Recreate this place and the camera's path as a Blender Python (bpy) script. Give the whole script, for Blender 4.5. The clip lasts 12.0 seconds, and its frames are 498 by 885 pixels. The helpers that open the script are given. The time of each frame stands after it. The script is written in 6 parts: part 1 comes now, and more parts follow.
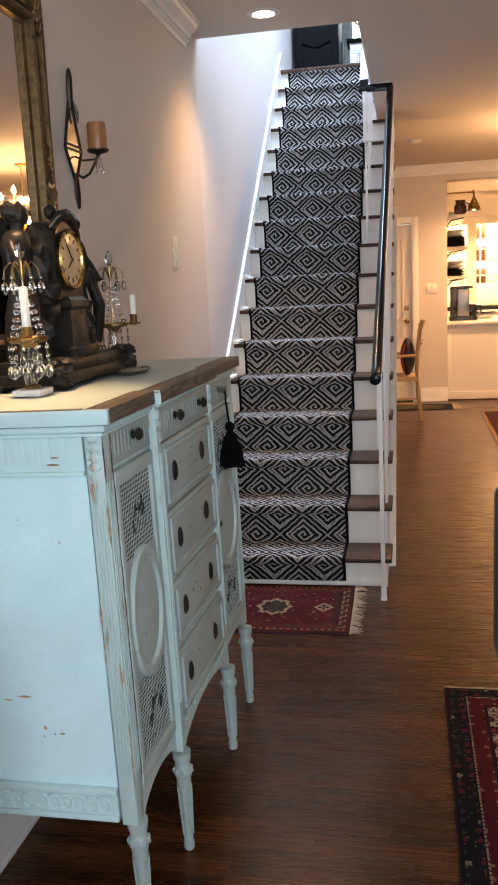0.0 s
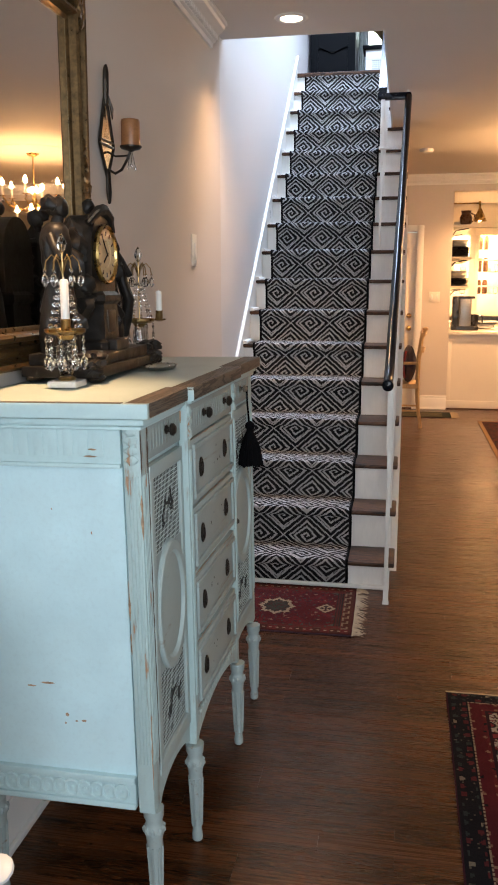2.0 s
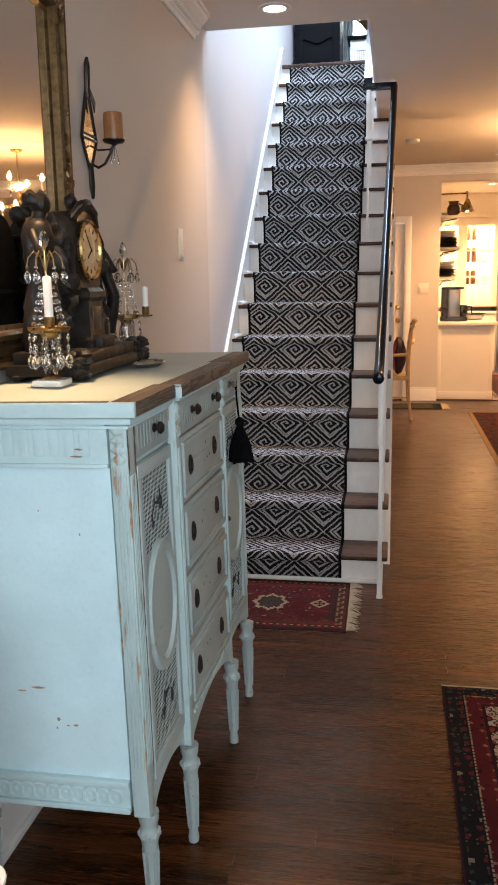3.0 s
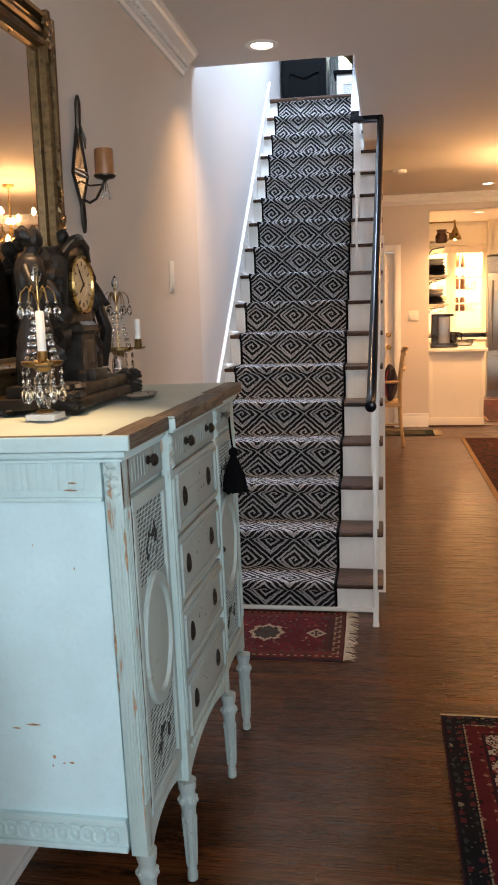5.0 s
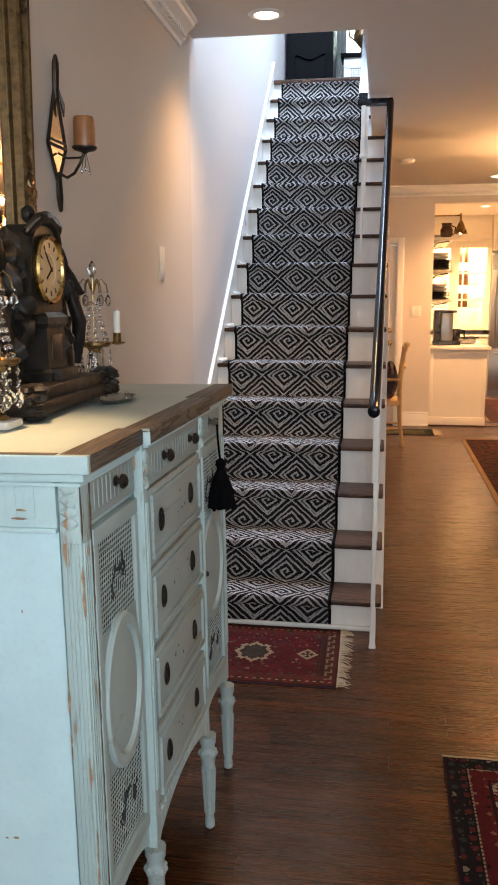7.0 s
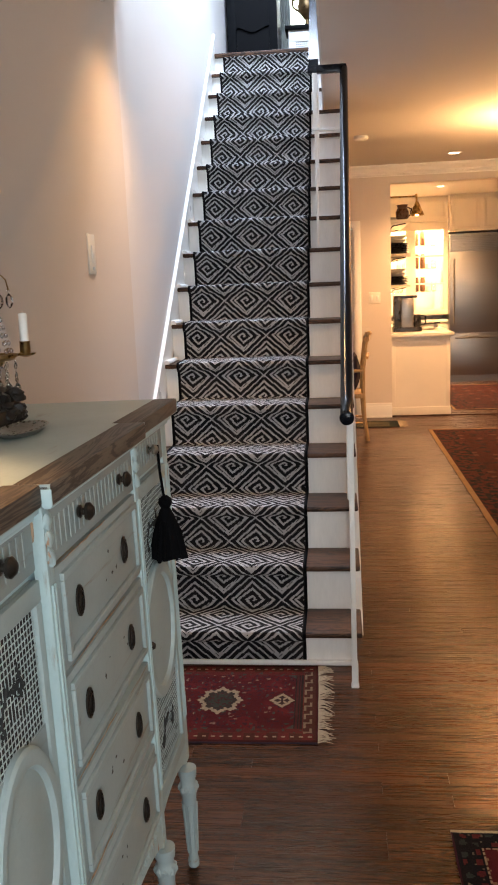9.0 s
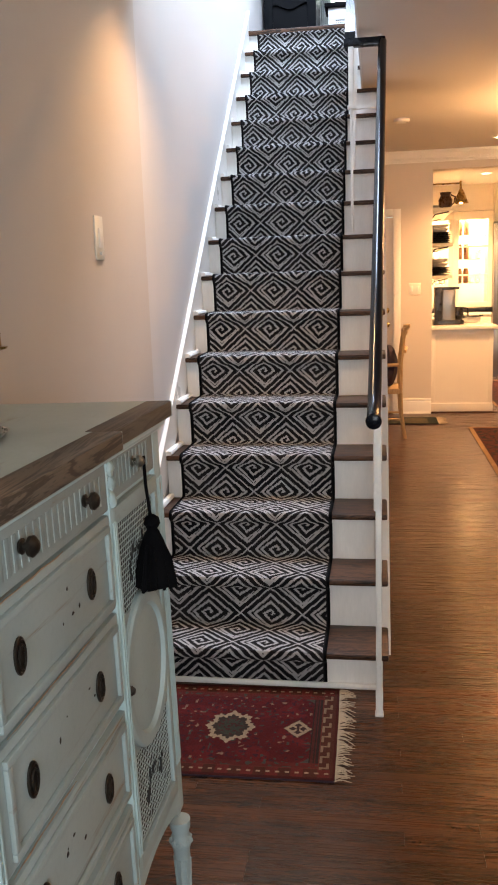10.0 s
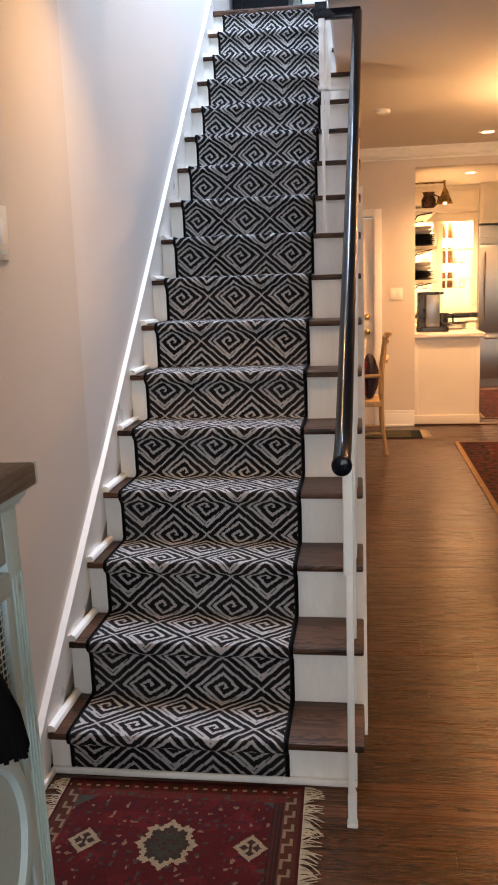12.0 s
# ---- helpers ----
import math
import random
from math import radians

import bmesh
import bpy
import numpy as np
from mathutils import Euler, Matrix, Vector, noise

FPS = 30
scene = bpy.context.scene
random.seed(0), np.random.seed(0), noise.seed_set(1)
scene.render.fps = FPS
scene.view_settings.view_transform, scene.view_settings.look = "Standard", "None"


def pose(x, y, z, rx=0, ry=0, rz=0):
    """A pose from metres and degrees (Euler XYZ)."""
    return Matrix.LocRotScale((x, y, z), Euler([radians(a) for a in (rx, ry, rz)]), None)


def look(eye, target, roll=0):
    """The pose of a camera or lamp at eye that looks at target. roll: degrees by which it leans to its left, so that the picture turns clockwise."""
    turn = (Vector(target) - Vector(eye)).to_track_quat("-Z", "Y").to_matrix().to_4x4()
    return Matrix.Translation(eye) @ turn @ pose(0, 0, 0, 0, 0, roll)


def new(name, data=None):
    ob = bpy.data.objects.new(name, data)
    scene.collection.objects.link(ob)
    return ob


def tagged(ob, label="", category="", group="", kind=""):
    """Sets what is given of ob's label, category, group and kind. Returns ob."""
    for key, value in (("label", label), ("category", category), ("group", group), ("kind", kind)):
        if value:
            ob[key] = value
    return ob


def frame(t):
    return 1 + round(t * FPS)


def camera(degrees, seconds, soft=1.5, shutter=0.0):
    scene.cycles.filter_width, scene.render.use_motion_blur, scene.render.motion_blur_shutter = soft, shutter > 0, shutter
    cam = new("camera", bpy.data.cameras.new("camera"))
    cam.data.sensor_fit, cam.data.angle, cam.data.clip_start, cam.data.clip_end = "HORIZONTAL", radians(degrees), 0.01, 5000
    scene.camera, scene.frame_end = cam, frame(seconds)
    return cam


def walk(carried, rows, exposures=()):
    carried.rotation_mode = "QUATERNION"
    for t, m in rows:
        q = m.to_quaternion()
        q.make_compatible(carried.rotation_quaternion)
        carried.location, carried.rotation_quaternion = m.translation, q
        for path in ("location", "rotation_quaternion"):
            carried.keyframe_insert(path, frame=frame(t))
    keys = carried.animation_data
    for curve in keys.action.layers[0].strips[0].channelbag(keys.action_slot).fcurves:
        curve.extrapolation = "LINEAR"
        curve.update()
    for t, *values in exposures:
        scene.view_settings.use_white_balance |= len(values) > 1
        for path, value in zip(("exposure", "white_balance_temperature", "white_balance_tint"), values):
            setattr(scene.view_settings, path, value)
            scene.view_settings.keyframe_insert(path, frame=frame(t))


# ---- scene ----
cam = camera(33.6, 12.0, soft=1.9)
PATH = [
    (0, (-0.044, 0.027, 1.438), (-0.431, 1.954, 1.071), -2.8),
    (0.5, (-0.112, 0.01, 1.427), (-0.539, 1.928, 1.05), -3.3),
    (1, (-0.112, 0.026, 1.431), (-0.541, 1.937, 1.026), -3.2),
    (1.5, (-0.125, -0.028, 1.446), (-0.527, 1.891, 1.049), -1.5),
    (2, (-0.13, -0.024, 1.447), (-0.492, 1.908, 1.078), -0.1),
    (2.5, (-0.132, -0.005, 1.448), (-0.485, 1.928, 1.072), -0.7),
    (3, (-0.132, 0.008, 1.447), (-0.473, 1.941, 1.064), -1.0),
    (3.5, (-0.129, 0.015, 1.444), (-0.452, 1.953, 1.07), -1.9),
    (3.7, (-0.118, 0.013, 1.445), (-0.442, 1.955, 1.095), -2.4),
    (5.5, (-0.141, 0.006, 1.455), (-0.47, 1.954, 1.143), -1.4),
    (6, (-0.151, 0.015, 1.456), (-0.478, 1.964, 1.149), -1.0),
    (6.5, (-0.165, 0.122, 1.443), (-0.47, 2.069, 1.102), -0.5),
    (6.7, (-0.166, 0.196, 1.451), (-0.478, 2.142, 1.109), -0.1),
    (8.3, (-0.219, 0.619, 1.487), (-0.498, 2.572, 1.157), -1.7),
    (8.5, (-0.232, 0.658, 1.48), (-0.485, 2.612, 1.14), -2.1),
    (9, (-0.221, 0.788, 1.466), (-0.437, 2.743, 1.104), -2.3),
    (9.5, (-0.181, 0.944, 1.467), (-0.431, 2.894, 1.102), -1.6),
    (10, (-0.178, 1.062, 1.455), (-0.488, 3.001, 1.075), -1.9),
    (10.5, (-0.214, 1.209, 1.471), (-0.489, 3.159, 1.123), -2.8),
    (11, (-0.233, 1.324, 1.46), (-0.447, 3.283, 1.118), -3.7),
    (11.5, (-0.194, 1.474, 1.461), (-0.401, 3.433, 1.115), -2.8),
    (12, (-0.144, 1.633, 1.454), (-0.416, 3.579, 1.083), -1.9),
]
EXPOSURES = [(0, 0.06, 6600, 14), (0.5, 0.03, 6600, 11), (2, 0.05, 6600, 13), (3.5, 0.07, 6700, 14), (6.5, 0.06, 6750, 13), (8.5, 0.03, 6900, 14), (9.5, 0.20, 6950, 14), (10.2, 0.20, 6950, 14), (11.2, 0.08, 6950, 15), (12, 0.05, 6900, 15)]
walk(cam, [(t, look(eye, target, roll)) for t, eye, target, roll in PATH], EXPOSURES)

# ---- plan, in metres ----
WALL = -1.117          # face of the long wall
CEIL = 2.72            # ceiling of the ground floor
WELL_X, WELL_Y = -0.272, 4.49   # edges of the stairwell
FAR = 10.1             # wall with the door
RISE, RUN, FIRST, NOSE = 0.1935, 0.2248, 3.851, 0.027
LOW, THICK = 0.0515, 0.0235     # the first riser is lower by LOW; thickness of a tread


def level(k):
    """Height of the top of step k."""
    return k * RISE - LOW


UP, HEAD = level(17), FIRST + 16 * RUN    # upper floor, head of the stairs
EAST, SOUTH, NORTH = 4.6, -1.25, 14.2
KCEIL = 2.72


# ---- world and light ----
world = bpy.data.worlds.new("sky")
world.use_nodes = True
scene.world = world
sky = world.node_tree.nodes.new("ShaderNodeTexSky")
sky.sky_type, sky.sun_disc = "NISHITA", False
sky.sun_elevation, sky.sun_rotation = radians(38), radians(200)
world.node_tree.links.new(sky.outputs[0], world.node_tree.nodes["Background"].inputs[0])
world.node_tree.nodes["Background"].inputs[1].default_value = 0.12


def lamp(name, kind, place, watts, colour, size=0.1, size_y=None, target=None, spot=None, blend=0.6):
    data = bpy.data.lights.new(name, kind)
    data.energy, data.color = watts, colour
    if kind == "AREA":
        data.size = size
        if size_y:
            data.shape, data.size_y = "RECTANGLE", size_y
    else:
        data.shadow_soft_size = size
    if spot:
        data.spot_size, data.spot_blend = radians(spot), blend
    ob = new(name, data)
    ob.matrix_world = look(place, target) if target else Matrix.Translation(place)
    return ob


COOL, COOLER, WARM, AMBER = (0.76, 0.89, 1.0), (0.56, 0.74, 1.0), (1.0, 0.63, 0.33), (1.0, 0.55, 0.23)
lamp("front_window_daylight", "AREA", (0.75, SOUTH + 0.03, 1.55), 92, COOL, 2.3, 1.7, (0.3, 3, 1.2))
lamp("skylight_daylight", "AREA", (-0.5, 6.0, 5.55), 410, COOLER, 1.2, 1.9, (-0.55, 5.9, 0))
lamp("upper_window_daylight", "AREA", (-0.15, 9.55, 4.55), 30, COOL, 0.8, 0.9, (-0.4, 6, 3.6))
lamp("stair_downlight_beam", "SPOT", (-0.713, 4.21, CEIL - 0.02), 60, WARM, 0.05, spot=118, blend=1.0, target=(-0.80, 4.15, 0))
lamp("hall_downlight_beam", "SPOT", (0.965, 9.45, CEIL - 0.02), 320, AMBER, 0.04, spot=135, blend=0.9, target=(0.965, 9.40, 0))
lamp("chest_downlight_beam", "SPOT", (-0.93, 1.84, CEIL - 0.02), 250, WARM, 0.03, spot=38, blend=1.0, target=(-0.98, 1.70, CEIL - 1.4))
# unseen warm fill, added to lift the entry and the chest front
lamp("entry_fill_beam", "SPOT", (1.6, 2.6, CEIL - 0.02), 60, WARM, 0.04, spot=135, blend=0.9, target=(1.6, 2.55, 0))
lamp("kitchen_downlight_beam", "SPOT", (1.18, 12.3, KCEIL - 0.02), 640, WARM, 0.05, spot=140, blend=0.8, target=(1.18, 12.25, 0))


# ---- building blocks ----
def bm_box(x0, x1, y0, y1, z0, z1, bevel=0.0, bm=None):
    own = bm is None
    bm = bm or bmesh.new()
    made = bmesh.ops.create_cube(bm, size=1.0, matrix=Matrix.LocRotScale(((x0 + x1) / 2, (y0 + y1) / 2, (z0 + z1) / 2), None, (x1 - x0, y1 - y0, z1 - z0)))
    if bevel:
        edges = {e for v in made["verts"] for e in v.link_edges}
        bmesh.ops.bevel(bm, geom=list(edges), offset=bevel, segments=2, profile=0.6, affect="EDGES")
    return bm


def bm_lathe(profile, centre=(0, 0, 0), steps=20, bm=None, m=None):
    """A turned shape: (radius, height) pairs round the z axis."""
    bm = bm or bmesh.new()
    place = Matrix.Translation(centre) @ (m or Matrix())
    rings = []
    for r, z in profile:
        rings.append([bm.verts.new(place @ Vector((max(r, 1e-4) * math.cos(a * math.tau / steps), max(r, 1e-4) * math.sin(a * math.tau / steps), z))) for a in range(steps)])
    for a, b in zip(rings, rings[1:]):
        for i in range(steps):
            bm.faces.new((a[i], a[(i + 1) % steps], b[(i + 1) % steps], b[i]))
    bm.faces.new(list(reversed(rings[0])))
    bm.faces.new(rings[-1])
    return bm


def bm_tube(points, radius, steps=8, bm=None, squash=1.0):
    """A rod of round section along points; radius is one number or one for each point."""
    bm = bm or bmesh.new()
    pts = [Vector(p) for p in points]
    radii = radius if isinstance(radius, (list, tuple)) else [radius] * len(pts)
    rings, side = [], None
    for i, p in enumerate(pts):
        way = (pts[min(i + 1, len(pts) - 1)] - pts[max(i - 1, 0)]).normalized()
        if side is None:
            side = way.cross(Vector((0, 0, 1)))
            side = side.normalized() if side.length > 0.05 else Vector((1, 0, 0))
        side = (side - way * side.dot(way)).normalized()
        up = side.cross(way).normalized()
        rings.append([bm.verts.new(p + (side * math.cos(k * math.tau / steps) + up * math.sin(k * math.tau / steps) * squash) * radii[i]) for k in range(steps)])
    for a, b in zip(rings, rings[1:]):
        for k in range(steps):
            bm.faces.new((a[k], a[(k + 1) % steps], b[(k + 1) % steps], b[k]))
    bm.faces.new(list(reversed(rings[0])))
    bm.faces.new(rings[-1])
    return bm


def bm_ball(centre, radii, bm=None, rough=0.0, subdivisions=2, seed=0.0):
    bm = bm or bmesh.new()
    made = bmesh.ops.create_icosphere(bm, subdivisions=subdivisions, radius=1.0)
    for v in made["verts"]:
        k = 1 + rough * noise.noise(v.co * 2.3 + Vector((seed, seed, 0)))
        v.co = Vector((v.co.x * radii[0] * k + centre[0], v.co.y * radii[1] * k + centre[1], v.co.z * radii[2] * k + centre[2]))
    return bm


def bm_prism(outline, axis, a, b, bm=None):
    """A flat outline of (u, v) pairs pushed from a to b along an axis: x takes (y, z), y takes (x, z), z takes (x, y)."""
    bm = bm or bmesh.new()
    put = {"x": lambda u, v, w: (w, u, v), "y": lambda u, v, w: (u, w, v), "z": lambda u, v, w: (u, v, w)}[axis]
    low = [bm.verts.new(put(u, v, a)) for u, v in outline]
    high = [bm.verts.new(put(u, v, b)) for u, v in outline]
    n = len(outline)
    bm.faces.new(low)
    bm.faces.new(list(reversed(high)))
    for i in range(n):
        bm.faces.new((low[i], high[i], high[(i + 1) % n], low[(i + 1) % n]))
    return bm


def soften(bm, offset):
    bmesh.ops.bevel(bm, geom=[e for e in bm.edges if len(e.link_faces) == 2 and e.calc_face_angle(0) > 0.5], offset=offset, segments=2, profile=0.6, affect="EDGES", clamp_overlap=True)
    return bm


def to_mesh(name, bm, material, smooth=None):
    bmesh.ops.recalc_face_normals(bm, faces=bm.faces)
    data = bpy.data.meshes.new(name)
    bm.to_mesh(data)
    bm.free()
    if material:
        data.materials.append(material)
    if smooth is not False:
        data.polygons.foreach_set("use_smooth", [True] * len(data.polygons))
        data.set_sharp_from_angle(angle=radians(smooth or 35))
    return data


def part(name, bm, material, parent, label="", smooth=None):
    ob = new(name, to_mesh(name, bm, material, smooth))
    ob.parent = parent
    ob.matrix_parent_inverse = parent.matrix_basis.inverted()
    return tagged(ob, label) if label else ob


def thing(name, label, category, group="", at=None):
    ob = new(name)
    ob.empty_display_size = 0.1
    if at:
        ob.matrix_basis = at if isinstance(at, Matrix) else Matrix.Translation(at)
    return tagged(ob, label, category, group)


def solid(name, bm, material, label, category, kind="structure", group="", smooth=None):
    return tagged(new(name, to_mesh(name, bm, material, smooth)), label, category, group, kind)


# ---- materials ----
def shader(name, rough=0.5, metal=0.0):
    mat = bpy.data.materials.new(name)
    mat.use_nodes = True
    tree = mat.node_tree
    bsdf = tree.nodes["Principled BSDF"]
    bsdf.inputs["Roughness"].default_value, bsdf.inputs["Metallic"].default_value = rough, metal
    return mat, tree, bsdf


def node(tree, kind, *args, **values):
    n = tree.nodes.new(kind)
    for key, value in values.items():
        if key == "operation":
            n.operation = value
        elif key == "blend":
            n.data_type, n.blend_type = "RGBA", value
        else:
            n.inputs[key.replace("_", " ")].default_value = value
    for i, a in enumerate(args):
        if a is None:
            continue
        if hasattr(a, "is_output"):
            tree.links.new(a, n.inputs[i])
        else:
            n.inputs[i].default_value = a
    return n


def calc(tree, op, a, b=None, c=None):
    return node(tree, "ShaderNodeMath", a, b, c, operation=op).outputs[0]


def mixed(tree, fac, a, b, blend="MIX"):
    n = tree.nodes.new("ShaderNodeMix")
    n.data_type, n.blend_type = "RGBA", blend
    for key, value in ((0, fac), (6, a), (7, b)):
        if hasattr(value, "is_output"):
            tree.links.new(value, n.inputs[key])
        else:
            n.inputs[key].default_value = value
    return n.outputs[2]


def ramp(tree, value, low, high):
    n = node(tree, "ShaderNodeMapRange", value)
    n.inputs[1].default_value, n.inputs[2].default_value = low, high
    return n.outputs[0]


def place(tree, scale=(1, 1, 1), shift=None):
    geo = tree.nodes.new("ShaderNodeNewGeometry").outputs["Position"]
    if shift:
        geo = node(tree, "ShaderNodeVectorMath", geo, shift, operation="ADD").outputs[0]
    return node(tree, "ShaderNodeVectorMath", geo, scale, operation="MULTIPLY").outputs[0]


def grain(tree, where, scale, detail=4.0, rough=0.6, distort=0.0):
    n = tree.nodes.new("ShaderNodeTexNoise")
    n.inputs["Scale"].default_value, n.inputs["Detail"].default_value = scale, detail
    n.inputs["Roughness"].default_value, n.inputs["Distortion"].default_value = rough, distort
    tree.links.new(where, n.inputs["Vector"])
    return n.outputs["Fac"]


def relief(tree, bsdf, height, strength, distance=0.002):
    b = tree.nodes.new("ShaderNodeBump")
    b.inputs["Strength"].default_value, b.inputs["Distance"].default_value = strength, distance
    tree.links.new(height, b.inputs["Height"])
    tree.links.new(b.outputs[0], bsdf.inputs["Normal"])


def rgb(r, g, b):
    return (r, g, b, 1.0)


def tint(c, k):
    return rgb(*(min(1, v * k) for v in c))


def plain(name, colour, rough=0.5, metal=0.0, vary=0.18, scale=9.0, bump=0.15, fine=140.0, stretch=(1, 1, 1), rough_vary=0.12, gloss=0.5):
    """A surface with blotches at one scale and fine grain at another."""
    mat, tree, bsdf = shader(name, rough, metal)
    bsdf.inputs["Specular IOR Level"].default_value = gloss
    where = place(tree, stretch)
    broad, small = grain(tree, where, scale, 4), grain(tree, where, fine, 3)
    fac = calc(tree, "MULTIPLY_ADD", small, 0.35, calc(tree, "MULTIPLY", broad, 0.65))
    tree.links.new(mixed(tree, ramp(tree, fac, 0.3, 0.7), tint(colour, 1 - vary), tint(colour, 1 + vary)), bsdf.inputs["Base Color"])
    r = node(tree, "ShaderNodeMapRange", broad)
    r.inputs[1].default_value, r.inputs[2].default_value = 0.3, 0.7
    r.inputs[3].default_value, r.inputs[4].default_value = max(0.02, rough - rough_vary), min(1, rough + rough_vary)
    tree.links.new(r.outputs[0], bsdf.inputs["Roughness"])
    if bump:
        relief(tree, bsdf, small, bump, 0.001)
    return mat


def wood(name, dark, light, along="x", rough=0.35, figure=1.0, coat=0.0):
    """Stained timber with streaks along one axis, each piece a little different."""
    mat, tree, bsdf = shader(name, rough)
    chance = calc(tree, "FRACT", calc(tree, "ADD", tree.nodes.new("ShaderNodeObjectInfo").outputs["Random"], tree.nodes.new("ShaderNodeNewGeometry").outputs["Random Per Island"]))
    shift = node(tree, "ShaderNodeCombineXYZ", calc(tree, "MULTIPLY", chance, 37.0), calc(tree, "MULTIPLY", chance, 91.0), calc(tree, "MULTIPLY", chance, 53.0)).outputs[0]
    stretch = {"x": (2.4, 24, 24), "y": (26, 1.6, 26), "z": (26, 26, 1.6)}[along]
    where = place(tree, stretch, shift)
    streak = grain(tree, where, 1.0, 6, 0.65, 1.2 * figure)
    pores = grain(tree, place(tree, tuple(v * (1.3 if v < 5 else 7) for v in stretch), shift), 1.0, 2, 0.5)
    ring = calc(tree, "FRACT", calc(tree, "MULTIPLY", streak, 7.0))
    ring = calc(tree, "ABSOLUTE", calc(tree, "SUBTRACT", ring, 0.5))
    bold = ramp(tree, grain(tree, place(tree, tuple(v * 0.35 for v in stretch), shift), 1.0, 2, 0.5), 0.38, 0.62)
    line = calc(tree, "MULTIPLY", calc(tree, "SUBTRACT", 1.0, ramp(tree, ring, 0.03, 0.30)), calc(tree, "ADD", calc(tree, "MULTIPLY", bold, 0.80), 0.16))
    fac = calc(tree, "ADD", calc(tree, "MULTIPLY", ring, 0.35), calc(tree, "MULTIPLY", calc(tree, "SUBTRACT", pores, 0.5), 0.32))
    fac = calc(tree, "ADD", calc(tree, "SUBTRACT", fac, line), calc(tree, "ADD", calc(tree, "MULTIPLY", calc(tree, "SUBTRACT", chance, 0.5), 0.32), 0.24))
    slit = grain(tree, place(tree, tuple(v * (1.2 if v < 5 else 9) for v in stretch), shift), 1.0, 1, 0.4)
    fac = calc(tree, "SUBTRACT", fac, calc(tree, "MULTIPLY", ramp(tree, slit, 0.58, 0.70), 0.22))
    tree.links.new(mixed(tree, ramp(tree, fac, -0.14, 0.62), rgb(*dark), rgb(*light)), bsdf.inputs["Base Color"])
    r = node(tree, "ShaderNodeMapRange", pores)
    r.inputs[3].default_value, r.inputs[4].default_value = rough - 0.03, rough + 0.04
    tree.links.new(r.outputs[0], bsdf.inputs["Roughness"])
    bsdf.inputs["Coat Weight"].default_value = coat
    bsdf.inputs["Specular IOR Level"].default_value = 0.46 if rough < 0.35 else 0.2
    bsdf.inputs["Coat Roughness"].default_value = 0.25
    if rough < 0.35:
        bsdf.inputs["Specular Tint"].default_value = rgb(1.0, 0.60, 0.34)     # amber lamplight put into the tint of the floor's reflections
    relief(tree, bsdf, calc(tree, "ADD", pores, line), 0.05, 0.001)
    return mat


def worn_paint(name, paint, wear=0.5, stretch=(70, 70, 7), timber=(0.37, 0.20, 0.10), chips=True):
    """Old pale paint, rubbed through to the timber in streaks, with a dirty glaze."""
    mat, tree, bsdf = shader(name, 0.5)
    where = place(tree)
    broad, fine = grain(tree, where, 5, 5), grain(tree, where, 90, 4)
    glaze = grain(tree, place(tree, stretch), 1.0, 5, 0.6)
    base = mixed(tree, ramp(tree, broad, 0.3, 0.75), tint(paint, 0.9), tint(paint, 1.06))
    base = mixed(tree, calc(tree, "MULTIPLY", ramp(tree, fine, 0.5, 0.8), 0.25), base, tint(paint, 0.7))
    if chips:
        rub = calc(tree, "ADD", calc(tree, "MULTIPLY", glaze, 0.78), calc(tree, "MULTIPLY", broad, 0.22))
        rub = ramp(tree, rub, 0.82 - 0.36 * wear, 0.86 - 0.36 * wear)
        dull = ramp(tree, calc(tree, "ADD", calc(tree, "MULTIPLY", glaze, 0.78), calc(tree, "MULTIPLY", broad, 0.22)), 0.76 - 0.36 * wear, 0.84 - 0.36 * wear)
        base = mixed(tree, calc(tree, "MULTIPLY", dull, 0.65), base, rgb(0.24, 0.23, 0.19))
        base = mixed(tree, rub, base, rgb(*timber))
    tree.links.new(base, bsdf.inputs["Base Color"])
    relief(tree, bsdf, calc(tree, "ADD", fine, glaze), 0.25, 0.0015)
    return mat


def emitter(name, colour, strength):
    mat, tree, bsdf = shader(name, 0.5)
    bsdf.inputs["Base Color"].default_value = rgb(0.8, 0.8, 0.8)
    bsdf.inputs["Emission Color"].default_value = rgb(*colour)
    bsdf.inputs["Emission Strength"].default_value = strength
    return mat


def glassy(name, colour=(1, 1, 1), rough=0.0, ior=1.5):
    mat, tree, bsdf = shader(name, rough)
    bsdf.inputs["Base Color"].default_value = rgb(*colour)
    bsdf.inputs["Transmission Weight"].default_value = 1.0
    bsdf.inputs["IOR"].default_value = ior
    return mat


def dyed(name, rough=0.9, pile=420.0):
    """Woven wool whose colours lie in the mesh's dye layer."""
    mat, tree, bsdf = shader(name, rough)
    dye = tree.nodes.new("ShaderNodeAttribute")
    dye.attribute_name = "dye"
    where = place(tree)
    fine, broad = grain(tree, where, pile, 2), grain(tree, where, 14, 4)
    k = calc(tree, "ADD", calc(tree, "MULTIPLY", fine, 0.8), calc(tree, "MULTIPLY", broad, 0.5))
    grey = node(tree, "ShaderNodeCombineXYZ", k, k, k).outputs[0]
    tree.links.new(mixed(tree, 1.0, dye.outputs["Color"], grey, "MULTIPLY"), bsdf.inputs["Base Color"])
    bsdf.inputs["Specular IOR Level"].default_value = 0.1
    relief(tree, bsdf, fine, 0.6, 0.003)
    return mat


